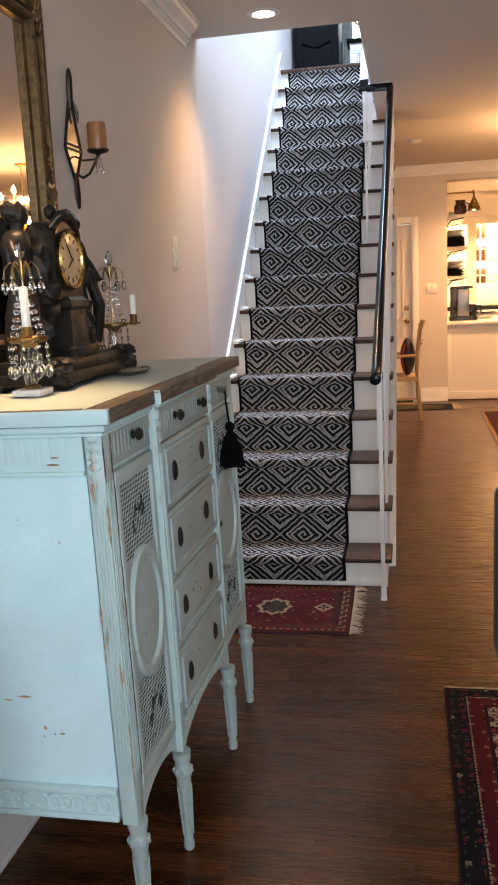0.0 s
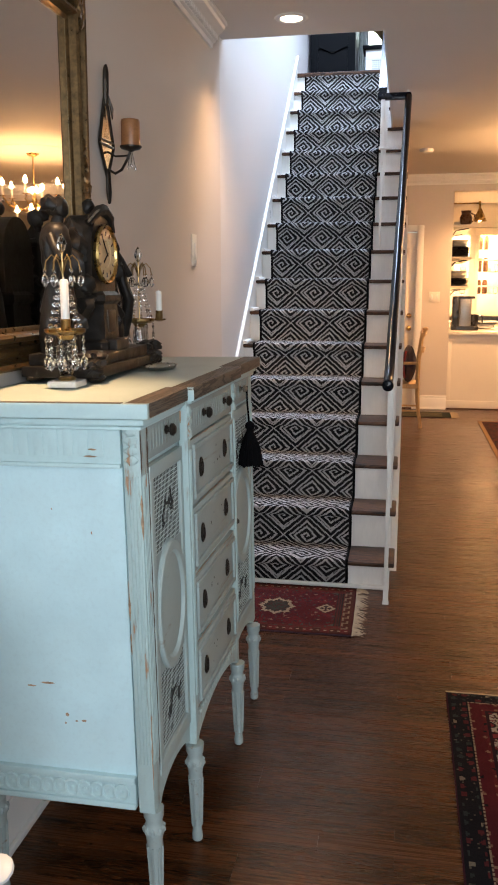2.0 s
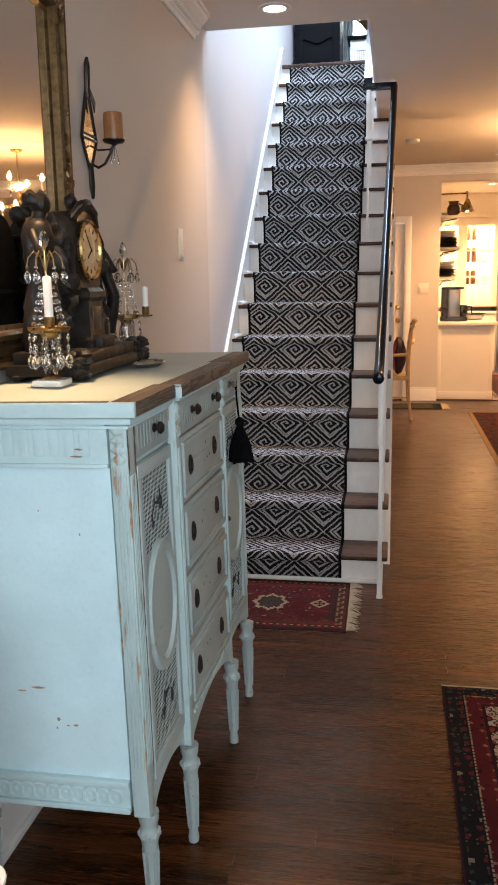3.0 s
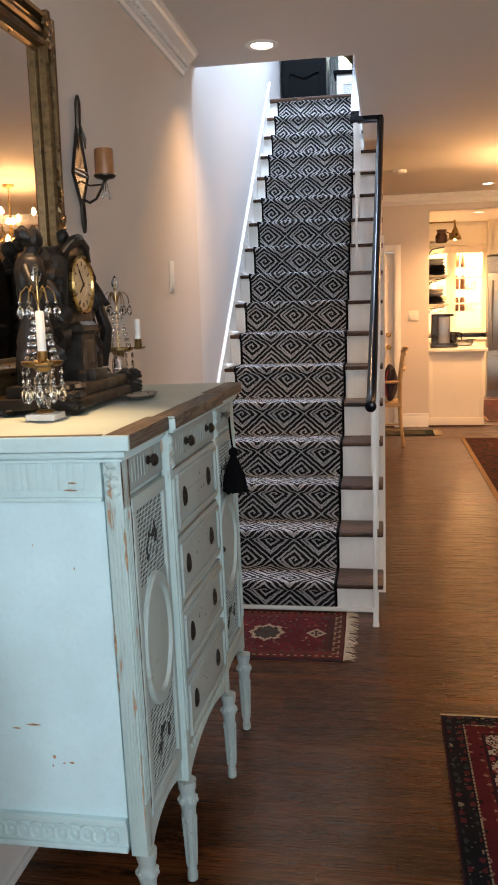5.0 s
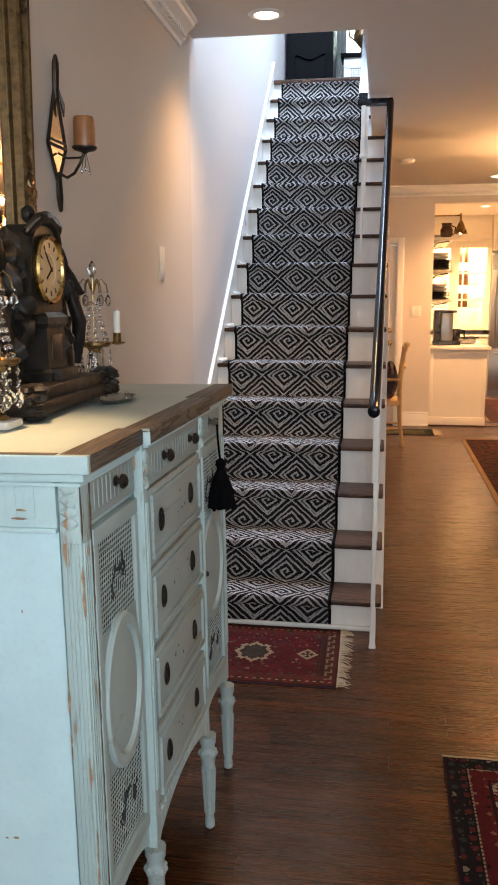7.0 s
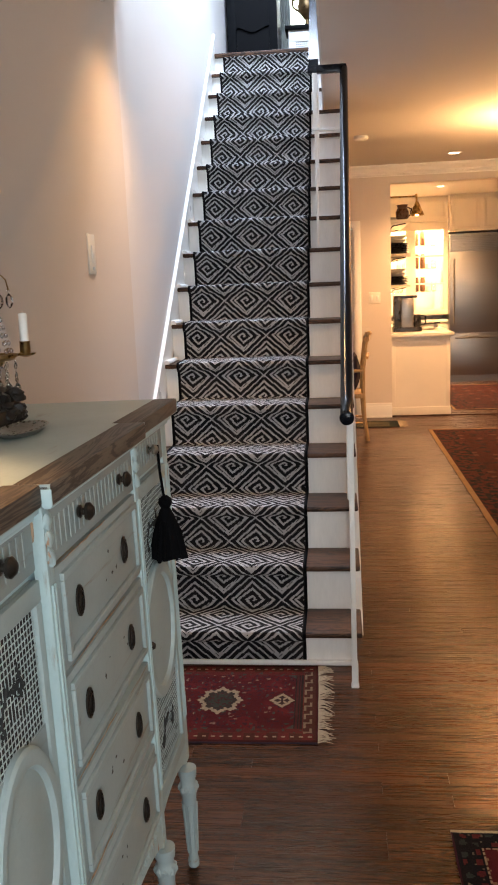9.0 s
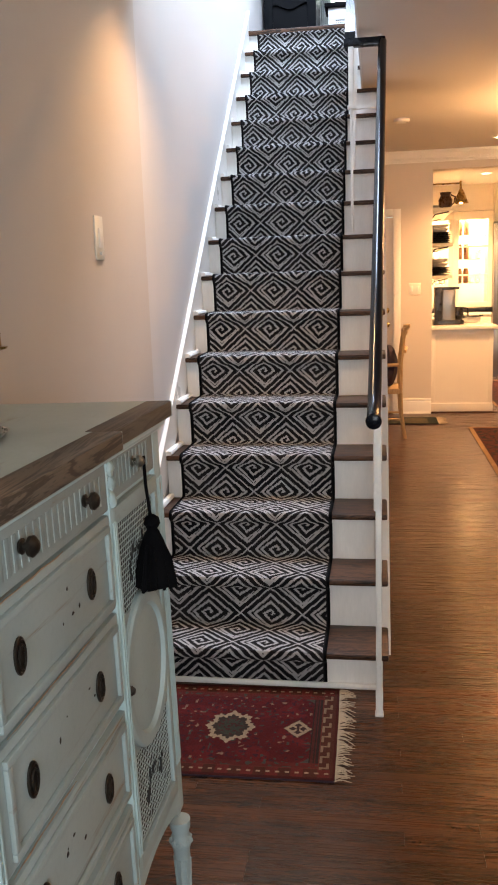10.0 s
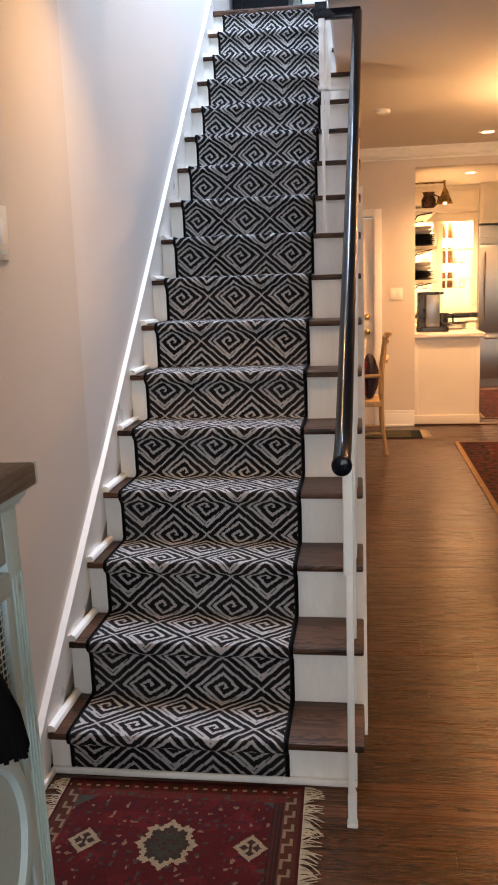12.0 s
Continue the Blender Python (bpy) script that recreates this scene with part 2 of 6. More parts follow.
def runner_weave():
    """Black and pale grey wool: rows of stepped diamond spirals, from the strip's own coordinates in metres."""
    mat, tree, bsdf = shader("runner_wool", 0.95)
    bsdf.inputs["Specular IOR Level"].default_value = 0.1
    uv = tree.nodes.new("ShaderNodeUVMap")
    uv.uv_map = "strip"
    s = node(tree, "ShaderNodeSeparateXYZ", uv.outputs[0])
    knot = 0.0044
    snap = [calc(tree, "MULTIPLY", calc(tree, "FLOOR", calc(tree, "DIVIDE", s.outputs[i], knot)), knot) for i in (0, 1)]
    u = calc(tree, "DIVIDE", calc(tree, "ADD", snap[0], 0.050), 0.245)
    v = calc(tree, "DIVIDE", snap[1], 0.2195)
    a, b = calc(tree, "ADD", u, v), calc(tree, "SUBTRACT", u, v)
    fa = calc(tree, "SUBTRACT", calc(tree, "FRACT", a), 0.5)
    fb = calc(tree, "SUBTRACT", calc(tree, "FRACT", b), 0.5)
    r = calc(tree, "MAXIMUM", calc(tree, "ABSOLUTE", fa), calc(tree, "ABSOLUTE", fb))
    turn = calc(tree, "DIVIDE", calc(tree, "ARCTAN2", fb, fa), math.tau)
    inner = calc(tree, "LESS_THAN", r, 0.318)
    coil = calc(tree, "FRACT", calc(tree, "ADD", calc(tree, "MULTIPLY", r, 6.6), calc(tree, "ADD", calc(tree, "MULTIPLY", turn, inner), 0.46)))
    pale = calc(tree, "GREATER_THAN", coil, 0.63)
    edge = calc(tree, "GREATER_THAN", calc(tree, "ABSOLUTE", calc(tree, "SUBTRACT", s.outputs[0], 0.335)), 0.322)
    pale = calc(tree, "MULTIPLY", pale, calc(tree, "SUBTRACT", 1.0, edge))
    where = place(tree)
    fine, broad = grain(tree, where, 380, 2), grain(tree, where, 7, 3)
    light = mixed(tree, fine, rgb(0.28, 0.27, 0.265), rgb(0.47, 0.455, 0.45))
    dark = mixed(tree, fine, rgb(0.003, 0.003, 0.0035), rgb(0.012, 0.011, 0.013))
    base = mixed(tree, pale, dark, light)
    base = mixed(tree, calc(tree, "MULTIPLY", ramp(tree, broad, 0.35, 0.75), 0.08), base, rgb(0.2, 0.17, 0.15))
    tree.links.new(base, bsdf.inputs["Base Color"])
    relief(tree, bsdf, calc(tree, "ADD", fine, calc(tree, "MULTIPLY", pale, 0.5)), 0.5, 0.003)
    return mat


PLASTER = plain("wall_paint", (0.60, 0.535, 0.475), 0.75, vary=0.025, scale=1.6, bump=0.10, fine=260, rough_vary=0.05)
# Wall paint again, paler and cooler: the stairwell's daylight put into its colour.
STAIR_LIT = plain("stairwell_plaster_lit", (0.635, 0.605, 0.585), 0.7, vary=0.02, scale=1.6, bump=0.10, fine=260, rough_vary=0.05)
CEILING = plain("ceiling_paint", (0.70, 0.65, 0.60), 0.85, vary=0.02, scale=1.2, bump=0.08, fine=260, rough_vary=0.04)
TRIM = plain("trim_paint", (0.78, 0.755, 0.71), 0.38, vary=0.04, scale=6, bump=0.06, fine=120)
RISER = plain("riser_paint", (0.78, 0.76, 0.72), 0.42, vary=0.07, scale=9, bump=0.12, fine=60, stretch=(2.2, 2.2, 0.5))
CHIPPED = worn_paint("chipped_white_paint", (0.78, 0.76, 0.71), 0.42, (18, 18, 9), (0.12, 0.09, 0.07))
IRON_WHITE = plain("radiator_paint", (0.74, 0.75, 0.76), 0.4, vary=0.05, scale=12, bump=0.2, fine=70)
OAK = wood("floor_oak", (0.0055, 0.0022, 0.0010), (0.100, 0.0310, 0.0092), "x", 0.27, 2.0, 0.0)
OAK_DEEP = wood("shaded_joint", (0.02, 0.009, 0.005), (0.04, 0.02, 0.01), "x", 0.6)
TREAD = wood("tread_walnut", (0.016, 0.008, 0.0045), (0.118, 0.055, 0.029), "x", 0.42, 1.3, 0.0)
RAIL = plain("handrail_lacquer", (0.004, 0.0055, 0.009), 0.20, vary=0.3, scale=20, bump=0, rough_vary=0.02, gloss=0.22)
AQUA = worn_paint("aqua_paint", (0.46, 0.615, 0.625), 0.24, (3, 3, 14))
# One aqua paint: fronts darkened for shade and grime, the end brightened for daylight.
AQUA_DOOR_SHADED = worn_paint("aqua_paint_doors_shaded", (0.35, 0.425, 0.41), 0.42, (5, 9, 30), (0.27, 0.18, 0.11))
AQUA_LIT = worn_paint("aqua_paint_lit", (0.53, 0.72, 0.76), 0.02, (2, 2, 24))
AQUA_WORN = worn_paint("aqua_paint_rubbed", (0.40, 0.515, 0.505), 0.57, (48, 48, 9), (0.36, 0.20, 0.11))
AQUA_GREY_SHADED = worn_paint("aqua_paint_front_shaded", (0.29, 0.342, 0.328), 0.48, (3, 7, 40), (0.27, 0.19, 0.12))
TOP_WORN = worn_paint("chest_top_rubbed", (0.36, 0.425, 0.395), 0.36, (26, 5, 26), (0.27, 0.19, 0.12))
TOP_EDGE = wood("chest_edge_timber", (0.065, 0.050, 0.038), (0.165, 0.127, 0.095), "y", 0.6)
AQUA_RAIL_SHADED = worn_paint("aqua_paint_rail_shaded", (0.325, 0.385, 0.37), 0.52, (55, 3.2, 55), (0.25, 0.18, 0.115))
BARE = plain("bare_orange_timber", (0.36, 0.23, 0.14), 0.6, vary=0.5, scale=60)
CRACK = plain("dirty_bare_timber", (0.075, 0.048, 0.030), 0.7, vary=0.5, scale=80)
JAR = plain("brown_glaze", (0.16, 0.075, 0.035), 0.35, vary=0.3, scale=30)
# near-black that stands for the shade in hollows behind cane and grille
HOLLOW_SHADE = plain("hollow_shade", (0.025, 0.025, 0.022), 0.9)
CANE = plain("painted_cane", (0.44, 0.52, 0.50), 0.65, vary=0.3, scale=40)
IRON_DARK = plain("dark_bronze", (0.045, 0.037, 0.03), 0.38, 0.75, vary=0.4, scale=40, bump=0.3)
SPELTER = plain("blackened_spelter", (0.0150, 0.0118, 0.0092), 0.46, 0.0, vary=0.5, scale=30, bump=0.8, fine=70, gloss=0.25)
BRASS = plain("aged_brass", (0.52, 0.34, 0.12), 0.28, 1.0, vary=0.25, scale=40, bump=0.15)
OLD_BRASS = plain("tarnished_brass", (0.36, 0.24, 0.10), 0.33, 1.0, vary=0.35, scale=60, bump=0.2)
GILT = plain("old_gilding", (0.135, 0.080, 0.032), 0.36, 0.7, vary=0.6, scale=34, bump=0.4, fine=90)
STEEL = plain("brushed_steel", (0.27, 0.25, 0.225), 0.34, 1.0, vary=0.04, scale=2, bump=0.03, fine=60, stretch=(1, 1, 14), rough_vary=0.03)
DIAL = plain("ivory_dial", (0.60, 0.42, 0.23), 0.14, vary=0.12, scale=22)
MARBLE = plain("white_marble", (0.78, 0.74, 0.68), 0.25, vary=0.08, scale=20)
WAX = plain("ivory_wax", (0.80, 0.76, 0.68), 0.45, vary=0.04)
AMBER_WAX = plain("amber_wax", (0.31, 0.13, 0.047), 0.4, vary=0.3, scale=24)
CRYSTAL = glassy("cut_crystal", (0.97, 0.97, 0.97), 0.02, 1.55)
PANE = glassy("window_glass", (0.98, 0.99, 0.98), 0.0, 1.45)
SILVER = plain("tarnished_silver", (0.30, 0.29, 0.25), 0.35, 0.9, vary=0.4, scale=60, bump=0.5, fine=200)
TASSEL = plain("black_cord", (0.0025, 0.0025, 0.003), 0.95, gloss=0.08, vary=0.5, scale=50, bump=0.8, fine=300, stretch=(3, 3, 0.5))
FRINGE = plain("cream_fringe", (0.42, 0.34, 0.24), 0.9, vary=0.2, scale=60, bump=0.4)
KITCHEN = plain("kitchen_paint", (0.74, 0.66, 0.52), 0.4, vary=0.04, scale=4, bump=0.05)
STONE = plain("pale_counter_stone", (0.72, 0.68, 0.60), 0.18, vary=0.12, scale=18)
PANEL = plain("panel_paint", (0.72, 0.66, 0.57), 0.4, vary=0.03, scale=4, bump=0.05)
BLACK = plain("black_plastic", (0.014, 0.013, 0.013), 0.3, vary=0.3, scale=20, bump=0.1)
CERAMIC = plain("dark_stoneware", (0.035, 0.030, 0.026), 0.3, vary=0.4, scale=30)
WHITEWARE = plain("white_china", (0.78, 0.74, 0.66), 0.2, vary=0.05)
BROWNWARE = plain("brown_pottery", (0.10, 0.045, 0.022), 0.3, vary=0.4, scale=30)
PALE_WOOD = wood("pale_beech", (0.42, 0.26, 0.12), (0.62, 0.42, 0.22), "z", 0.4)
CUSHION = plain("striped_cushion", (0.035, 0.02, 0.03), 0.9, vary=0.5, scale=60, bump=0.5)
CUSHION_RED = plain("cushion_red", (0.30, 0.03, 0.03), 0.9, vary=0.3, scale=60)
EBONY = plain("ebonised_wood", (0.003, 0.003, 0.0035), 0.55, vary=0.4, scale=12, bump=0.1, gloss=0.05)
GREY_CLOTH = plain("slate_cloth", (0.10, 0.115, 0.12), 0.9, vary=0.2, scale=40, bump=0.5, fine=300)
CURTAIN = plain("silvery_cloth", (0.42, 0.44, 0.42), 0.6, vary=0.35, scale=14, bump=0.3)
MIRROR = plain("mirror_silvering", (0.86, 0.85, 0.82), 0.015, 1.0, vary=0.01, bump=0, rough_vary=0.0)
MIRROR_OLD = plain("old_mirror", (0.72, 0.68, 0.6), 0.06, 1.0, vary=0.1, scale=14, bump=0.1)
BULB = emitter("lit_bulb", (1.0, 0.62, 0.28), 45.0)
LENS = emitter("lit_downlight", (1.0, 0.80, 0.58), 14.0)
DAY = emitter("bright_garden", (0.78, 1.0, 0.80), 4.0)
WOOL = dyed("rug_wool")
RUNNER = runner_weave()
PLASTIC = plain("ivory_plastic", (0.74, 0.70, 0.62), 0.35, vary=0.02, bump=0.02)

# ---- the setting ----
def shell():
    """Walls, ceilings and upper floor round the hall, the kitchen and the landing."""
    # long wall, from the front room up the stairs to the landing
    solid("wall_west", bm_box(WALL - 0.14, WALL, SOUTH - 0.15, 9.75, 0, 5.75), PLASTER, "smooth warm beige plaster wall beside the staircase", "wall", smooth=False)
    # thin skin on the long wall that carries the daylit colour
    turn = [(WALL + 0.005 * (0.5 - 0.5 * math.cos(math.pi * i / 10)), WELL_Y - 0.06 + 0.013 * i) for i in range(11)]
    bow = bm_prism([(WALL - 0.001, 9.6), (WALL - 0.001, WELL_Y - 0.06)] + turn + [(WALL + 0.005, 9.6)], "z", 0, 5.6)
    solid("wall_stairwell", bow, STAIR_LIT, "plaster wall of the stairwell, daylight painted in as pale grey white", "wall", smooth=40)
    # front wall with a wide window behind the walker
    w = bmesh.new()
    bm_box(WALL, -0.45, SOUTH - 0.15, SOUTH, 0, CEIL, bm=w)
    bm_box(1.95, EAST, SOUTH - 0.15, SOUTH, 0, CEIL, bm=w)
    bm_box(-0.45, 1.95, SOUTH - 0.15, SOUTH, 0, 0.65, bm=w)
    bm_box(-0.45, 1.95, SOUTH - 0.15, SOUTH, 2.45, CEIL, bm=w)
    solid("wall_south", w, PLASTER, "beige plaster wall with a wide front window", "wall", smooth=False)
    solid("wall_east", bm_box(EAST, EAST + 0.15, SOUTH - 0.15, NORTH, 0, CEIL), PLASTER, "beige plaster wall across the open room", "wall", smooth=False)
    # wall with the door, beside the kitchen opening
    w = bmesh.new()
    bm_box(WALL, -0.80, FAR, FAR + 0.14, 0, CEIL, bm=w)
    bm_box(-0.80, -0.02, FAR, FAR + 0.14, 2.09, CEIL, bm=w)
    bm_box(-0.02, 0.385, FAR, FAR + 0.14, 0, CEIL, bm=w)
    bm_box(0.385, 3.1, FAR, FAR + 0.14, 2.535, CEIL, bm=w)
    bm_box(3.1, EAST, FAR, FAR + 0.14, 0, CEIL, bm=w)
    solid("wall_north", w, PLASTER, "beige plaster wall with a door and a wide kitchen opening", "wall", smooth=False)
    solid("wall_kitchen_back", bm_box(0.245, EAST, NORTH, NORTH + 0.15, 0, KCEIL), KITCHEN, "cream painted back wall of the kitchen", "wall", smooth=False)
    solid("wall_kitchen_side", bm_box(0.235, 0.385, FAR + 0.14, NORTH + 0.15, 0, KCEIL), KITCHEN, "cream painted side wall of the kitchen", "wall", smooth=False)
    # ceilings: hall with the stairwell cut out, kitchen, landing with its skylight
    c = bmesh.new()
    bm_box(WALL, EAST, SOUTH, WELL_Y, CEIL, UP - 0.02, bm=c)
    bm_box(WELL_X, EAST, WELL_Y, FAR + 0.14, CEIL, UP - 0.02, bm=c)
    bm_box(WALL, WELL_X, HEAD + 0.053, FAR + 0.14, CEIL, UP - 0.02, bm=c)
    solid("ceiling", c, CEILING, "warm white painted ceiling with a stairwell cut through it", "ceiling", smooth=False)
    solid("ceiling_kitchen", bm_box(0.235, EAST + 0.15, FAR + 0.14, NORTH + 0.15, KCEIL, KCEIL + 0.1), CEILING, "cream painted kitchen ceiling", "ceiling", smooth=False)
    c = bmesh.new()
    bm_box(WALL - 0.14, -1.1, 3.0, 9.75, 5.6, 5.75, bm=c)
    bm_box(0.1, 2.6, 3.0, 9.75, 5.6, 5.75, bm=c)
    bm_box(-1.1, 0.1, 3.0, 5.0, 5.6, 5.75, bm=c)
    bm_box(-1.1, 0.1, 7.0, 9.75, 5.6, 5.75, bm=c)
    solid("ceiling_landing", c, CEILING, "white landing ceiling with a skylight opening", "ceiling", smooth=False)
    solid("wall_landing_south", bm_box(WALL, 2.6, 2.85, 3.0, UP, 5.75), TRIM, "white wall at the front of the landing", "wall", smooth=False)
    solid("wall_landing_east", bm_box(2.6, 2.75, 2.85, 9.75, UP, 5.75), TRIM, "white wall along the landing", "wall", smooth=False)
    w = bmesh.new()
    bm_box(WALL, -0.72, 9.6, 9.75, UP, 5.75, bm=w)
    bm_box(0.28, 2.6, 9.6, 9.75, UP, 5.75, bm=w)
    bm_box(-0.72, 0.28, 9.6, 9.75, UP, 3.95, bm=w)
    bm_box(-0.72, 0.28, 9.6, 9.75, 5.05, 5.75, bm=w)
    solid("wall_landing_north", w, TRIM, "white landing wall with a sunlit window", "wall", smooth=False)
    u = bmesh.new()
    bm_box(WALL, 2.6, HEAD + 0.028, 9.6, UP - 0.02, UP, bm=u)
    bm_box(WELL_X, 2.6, 3.0, HEAD + 0.028, UP - 0.02, UP, bm=u)
    bm_box(WALL, WELL_X, 3.0, WELL_Y, UP - 0.02, UP, bm=u)
    solid("floor_landing", u, TREAD, "dark wooden floor of the upper landing", "floor", smooth=False)
    # white boards that line the stairwell
    solid("trim_well_side", bm_box(WELL_X - 0.012, WELL_X, WELL_Y, HEAD, CEIL + 0.002, UP), TRIM, "white painted board lining the stairwell", "trim")
    solid("trim_well_front", bm_box(WALL + 0.002, WELL_X - 0.012, WELL_Y, WELL_Y + 0.012, CEIL + 0.002, UP), TRIM, "white painted board lining the stairwell", "trim")


def crown(name, points, label):
    """A crown moulding with a row of dentils: a stepped profile along the wall."""
    (x0, y0), (x1, y1) = points
    bm = bmesh.new()
    prof = [(0, 0), (0.012, 0), (0.016, 0.018), (0.03, 0.022), (0.034, 0.045), (0.052, 0.062), (0.072, 0.078), (0.078, 0.092), (0.088, 0.095), (0.088, 0.112), (0, 0.112)]
    if x0 == x1:
        bm_prism([(x0 + a, CEIL - 0.112 + b) for a, b in prof], "y", y0, y1, bm)
        n, y = 0, y0 + 0.02
        while y < y1 - 0.03:
            bm_box(x0 + 0.03, x0 + 0.048, y, y + 0.016, CEIL - 0.088, CEIL - 0.066, bm=bm)
            y += 0.03
    else:
        bm_prism([(y0 - a, CEIL - 0.112 + b) for a, b in prof], "x", x0, x1, bm)
        x = x0 + 0.02
        while x < x1 - 0.03:
            bm_box(x, x + 0.016, y0 - 0.048, y0 - 0.03, CEIL - 0.088, CEIL - 0.066, bm=bm)
            x += 0.03
    solid(name, bm, TRIM, label, "moulding", smooth=25)


def skirting(name, x0, x1, y0, y1, height, side):
    bm = bmesh.new()
    bm_box(x0, x1, y0, y1, 0, height - 0.03, 0.002, bm)
    k = 0.006
    if side == "x":
        bm_box(x0, x1 - k, y0, y1, height - 0.03, height, 0.003, bm)
        bm_box(x1, x1 + 0.014, y0, y1, 0, 0.02, 0.004, bm)
    else:
        bm_box(x0, x1, y0 + k, y1, height - 0.03, height, 0.003, bm)
        bm_box(x0, x1, y0 - 0.014, y0, 0, 0.02, 0.004, bm)
    solid(name, bm, TRIM, "tall white painted baseboard along the wall", "baseboard")


def front_window():
    w = thing("window_1", "white wooden front window with divided panes", "window", at=(0.75, SOUTH, 0.65))
    w["kind"] = "structure"
    for x0, x1, z0, z1 in ((-0.45, -0.37, 0.65, 2.45), (1.87, 1.95, 0.65, 2.45), (-0.37, 1.87, 0.65, 0.73), (-0.37, 1.87, 2.37, 2.45)):
        part("window_frame", bm_box(x0, x1, SOUTH - 0.12, SOUTH - 0.05, z0, z1, 0.004), TRIM, w)
    for i in range(3):
        x = -0.37 + 2.24 * i / 3
        if i:
            part("mullion", bm_box(x - 0.02, x + 0.02, SOUTH - 0.11, SOUTH - 0.06, 0.73, 2.37, 0.004), TRIM, w)
        ob = part("pane", bm_box(x + 0.02, x + 2.24 / 3 - 0.02, SOUTH - 0.09, SOUTH - 0.085, 0.73, 2.37), PANE, w)
        ob.visible_shadow = False


def upper_window():
    w = thing("window_2", "white upstairs window full of bright green garden light", "window", at=(-0.22, 9.65, 3.95))
    w["kind"] = "structure"
    for x0, x1, z0, z1 in ((-0.72, -0.67, 3.95, 5.05), (0.23, 0.28, 3.95, 5.05), (-0.67, 0.23, 3.95, 4.0), (-0.67, 0.23, 5.0, 5.05), (-0.67, 0.23, 4.48, 4.52)):
        part("window_frame", bm_box(x0, x1, 9.63, 9.7, z0, z1, 0.004), TRIM, w)
    solid("backdrop", bm_box(-2.2, 1.6, 11.2, 11.22, 3.0, 6.2), DAY, "pale green sunlit garden beyond the window", "backdrop", smooth=False)


def skylight():
    w = thing("window_3", "white framed skylight above the stairwell", "window", at=(-0.5, 6.0, 5.7))
    w["kind"] = "structure"
    for x0, x1, y0, y1 in ((-1.1, -1.05, 5.0, 7.0), (0.05, 0.1, 5.0, 7.0), (-1.05, 0.05, 5.0, 5.05), (-1.05, 0.05, 6.95, 7.0)):
        part("window_frame", bm_box(x0, x1, y0, y1, 5.66, 5.74, 0.004), TRIM, w)
    ob = part("pane", bm_box(-1.05, 0.05, 5.05, 6.95, 5.70, 5.706), PANE, w)
    ob.visible_shadow = False


shell()
crown("crown_west", ((WALL, SOUTH), (WALL, 4.22)), "white crown moulding with a row of small dentils")
crown("crown_north", ((-0.25, FAR), (EAST, FAR)), "white crown moulding with a row of small dentils")
skirting("baseboard_west", WALL, WALL + 0.018, SOUTH, FIRST - 0.015, 0.165, "x")
skirting("baseboard_north", 0.075, 0.385, FAR - 0.018, FAR, 0.165, "y")
front_window()
upper_window()
skylight()


# ---- staircase ----
def stairs():
    st = thing("staircase", "straight steep staircase with dark wooden treads and white risers", "staircase", at=(-0.6, FIRST, 0))
    st["kind"] = "structure"
    left = -1.099
    for k in range(1, 18):
        y = FIRST + (k - 1) * RUN
        right = -0.165 if k <= 14 else WELL_X - 0.016
        part("riser", bm_box(left, right, y, y + 0.018, max(0.0, level(k - 1)), level(k) - THICK, 0.0), RISER, st)
        part("cove", bm_box(left, right, y - 0.010, y, level(k) - THICK - 0.010, level(k) - THICK, 0.003), RISER, st)
        if k <= 16:
            out = -0.143 if k <= 14 else WELL_X - 0.014
            part("tread", soften(bm_box(left, out, y - NOSE, y + RUN, level(k) - THICK, level(k)), 0.008), TREAD, st)
            part("quarter_round", bm_tube([(left + 0.010, y - 0.02, level(k) + 0.006), (left + 0.010, y + RUN, level(k) + 0.006)], 0.015, 8), TRIM, st)
    y = FIRST + 16 * RUN
    part("tread", soften(bm_box(left - 0.02, WELL_X - 0.014, y - NOSE, y + 0.06, UP - 0.028, UP + 0.006), 0.009), TREAD, st, "reddish wooden landing nosing")
    part("shoe_moulding", bm_box(left, -0.165, FIRST - 0.016, FIRST, 0, 0.022, 0.006), RISER, st)

    def line(y):
        return 0.183 + 0.8735 * (y - 3.796)
    a, b = 3.768, HEAD + 0.0
    part("wall_string", bm_prism([(a, 0), (b, line(b) - 0.40), (b, line(b) - 0.012), (a, line(a) - 0.012)], "x", WALL, left), TRIM, st, "white skirt board on the wall")
    part("string_cap", bm_prism([(a - 0.004, line(a) - 0.016), (b + 0.02, line(b) + 0.002), (b + 0.02, line(b) + 0.020), (a - 0.004, line(a))], "x", WALL, left + 0.005), TRIM, st)
    # closed side below the treads
    saw = [(FIRST + 0.02, 0.0)]
    for k in range(1, 14):
        saw += [(FIRST + 0.02 + (k - 1) * RUN, level(k) - THICK - 0.001), (FIRST + 0.02 + k * RUN, level(k) - THICK - 0.001)]
    saw += [(FIRST + 0.02 + 13 * RUN, 0.0)]
    part("side_panel", bm_prism(saw, "x", -0.185, -0.166), TRIM, st, "white panelled side under the treads", False)
    s = RISE / RUN
    y1 = 4.131
    part("raking_moulding", bm_prism([(y1, 0.0), (y1 + 2.3, 2.3 * s), (y1 + 2.44, 2.3 * s), (y1 + 0.14, 0.0)], "x", -0.166, -0.132), TRIM, st)
    part("raking_moulding", bm_prism([(y1 + 0.14, 0.0), (y1 + 2.44, 2.3 * s), (y1 + 2.47, 2.3 * s), (y1 + 0.17, 0.0)], "x", -0.166, -0.142), TRIM, st)
    return st


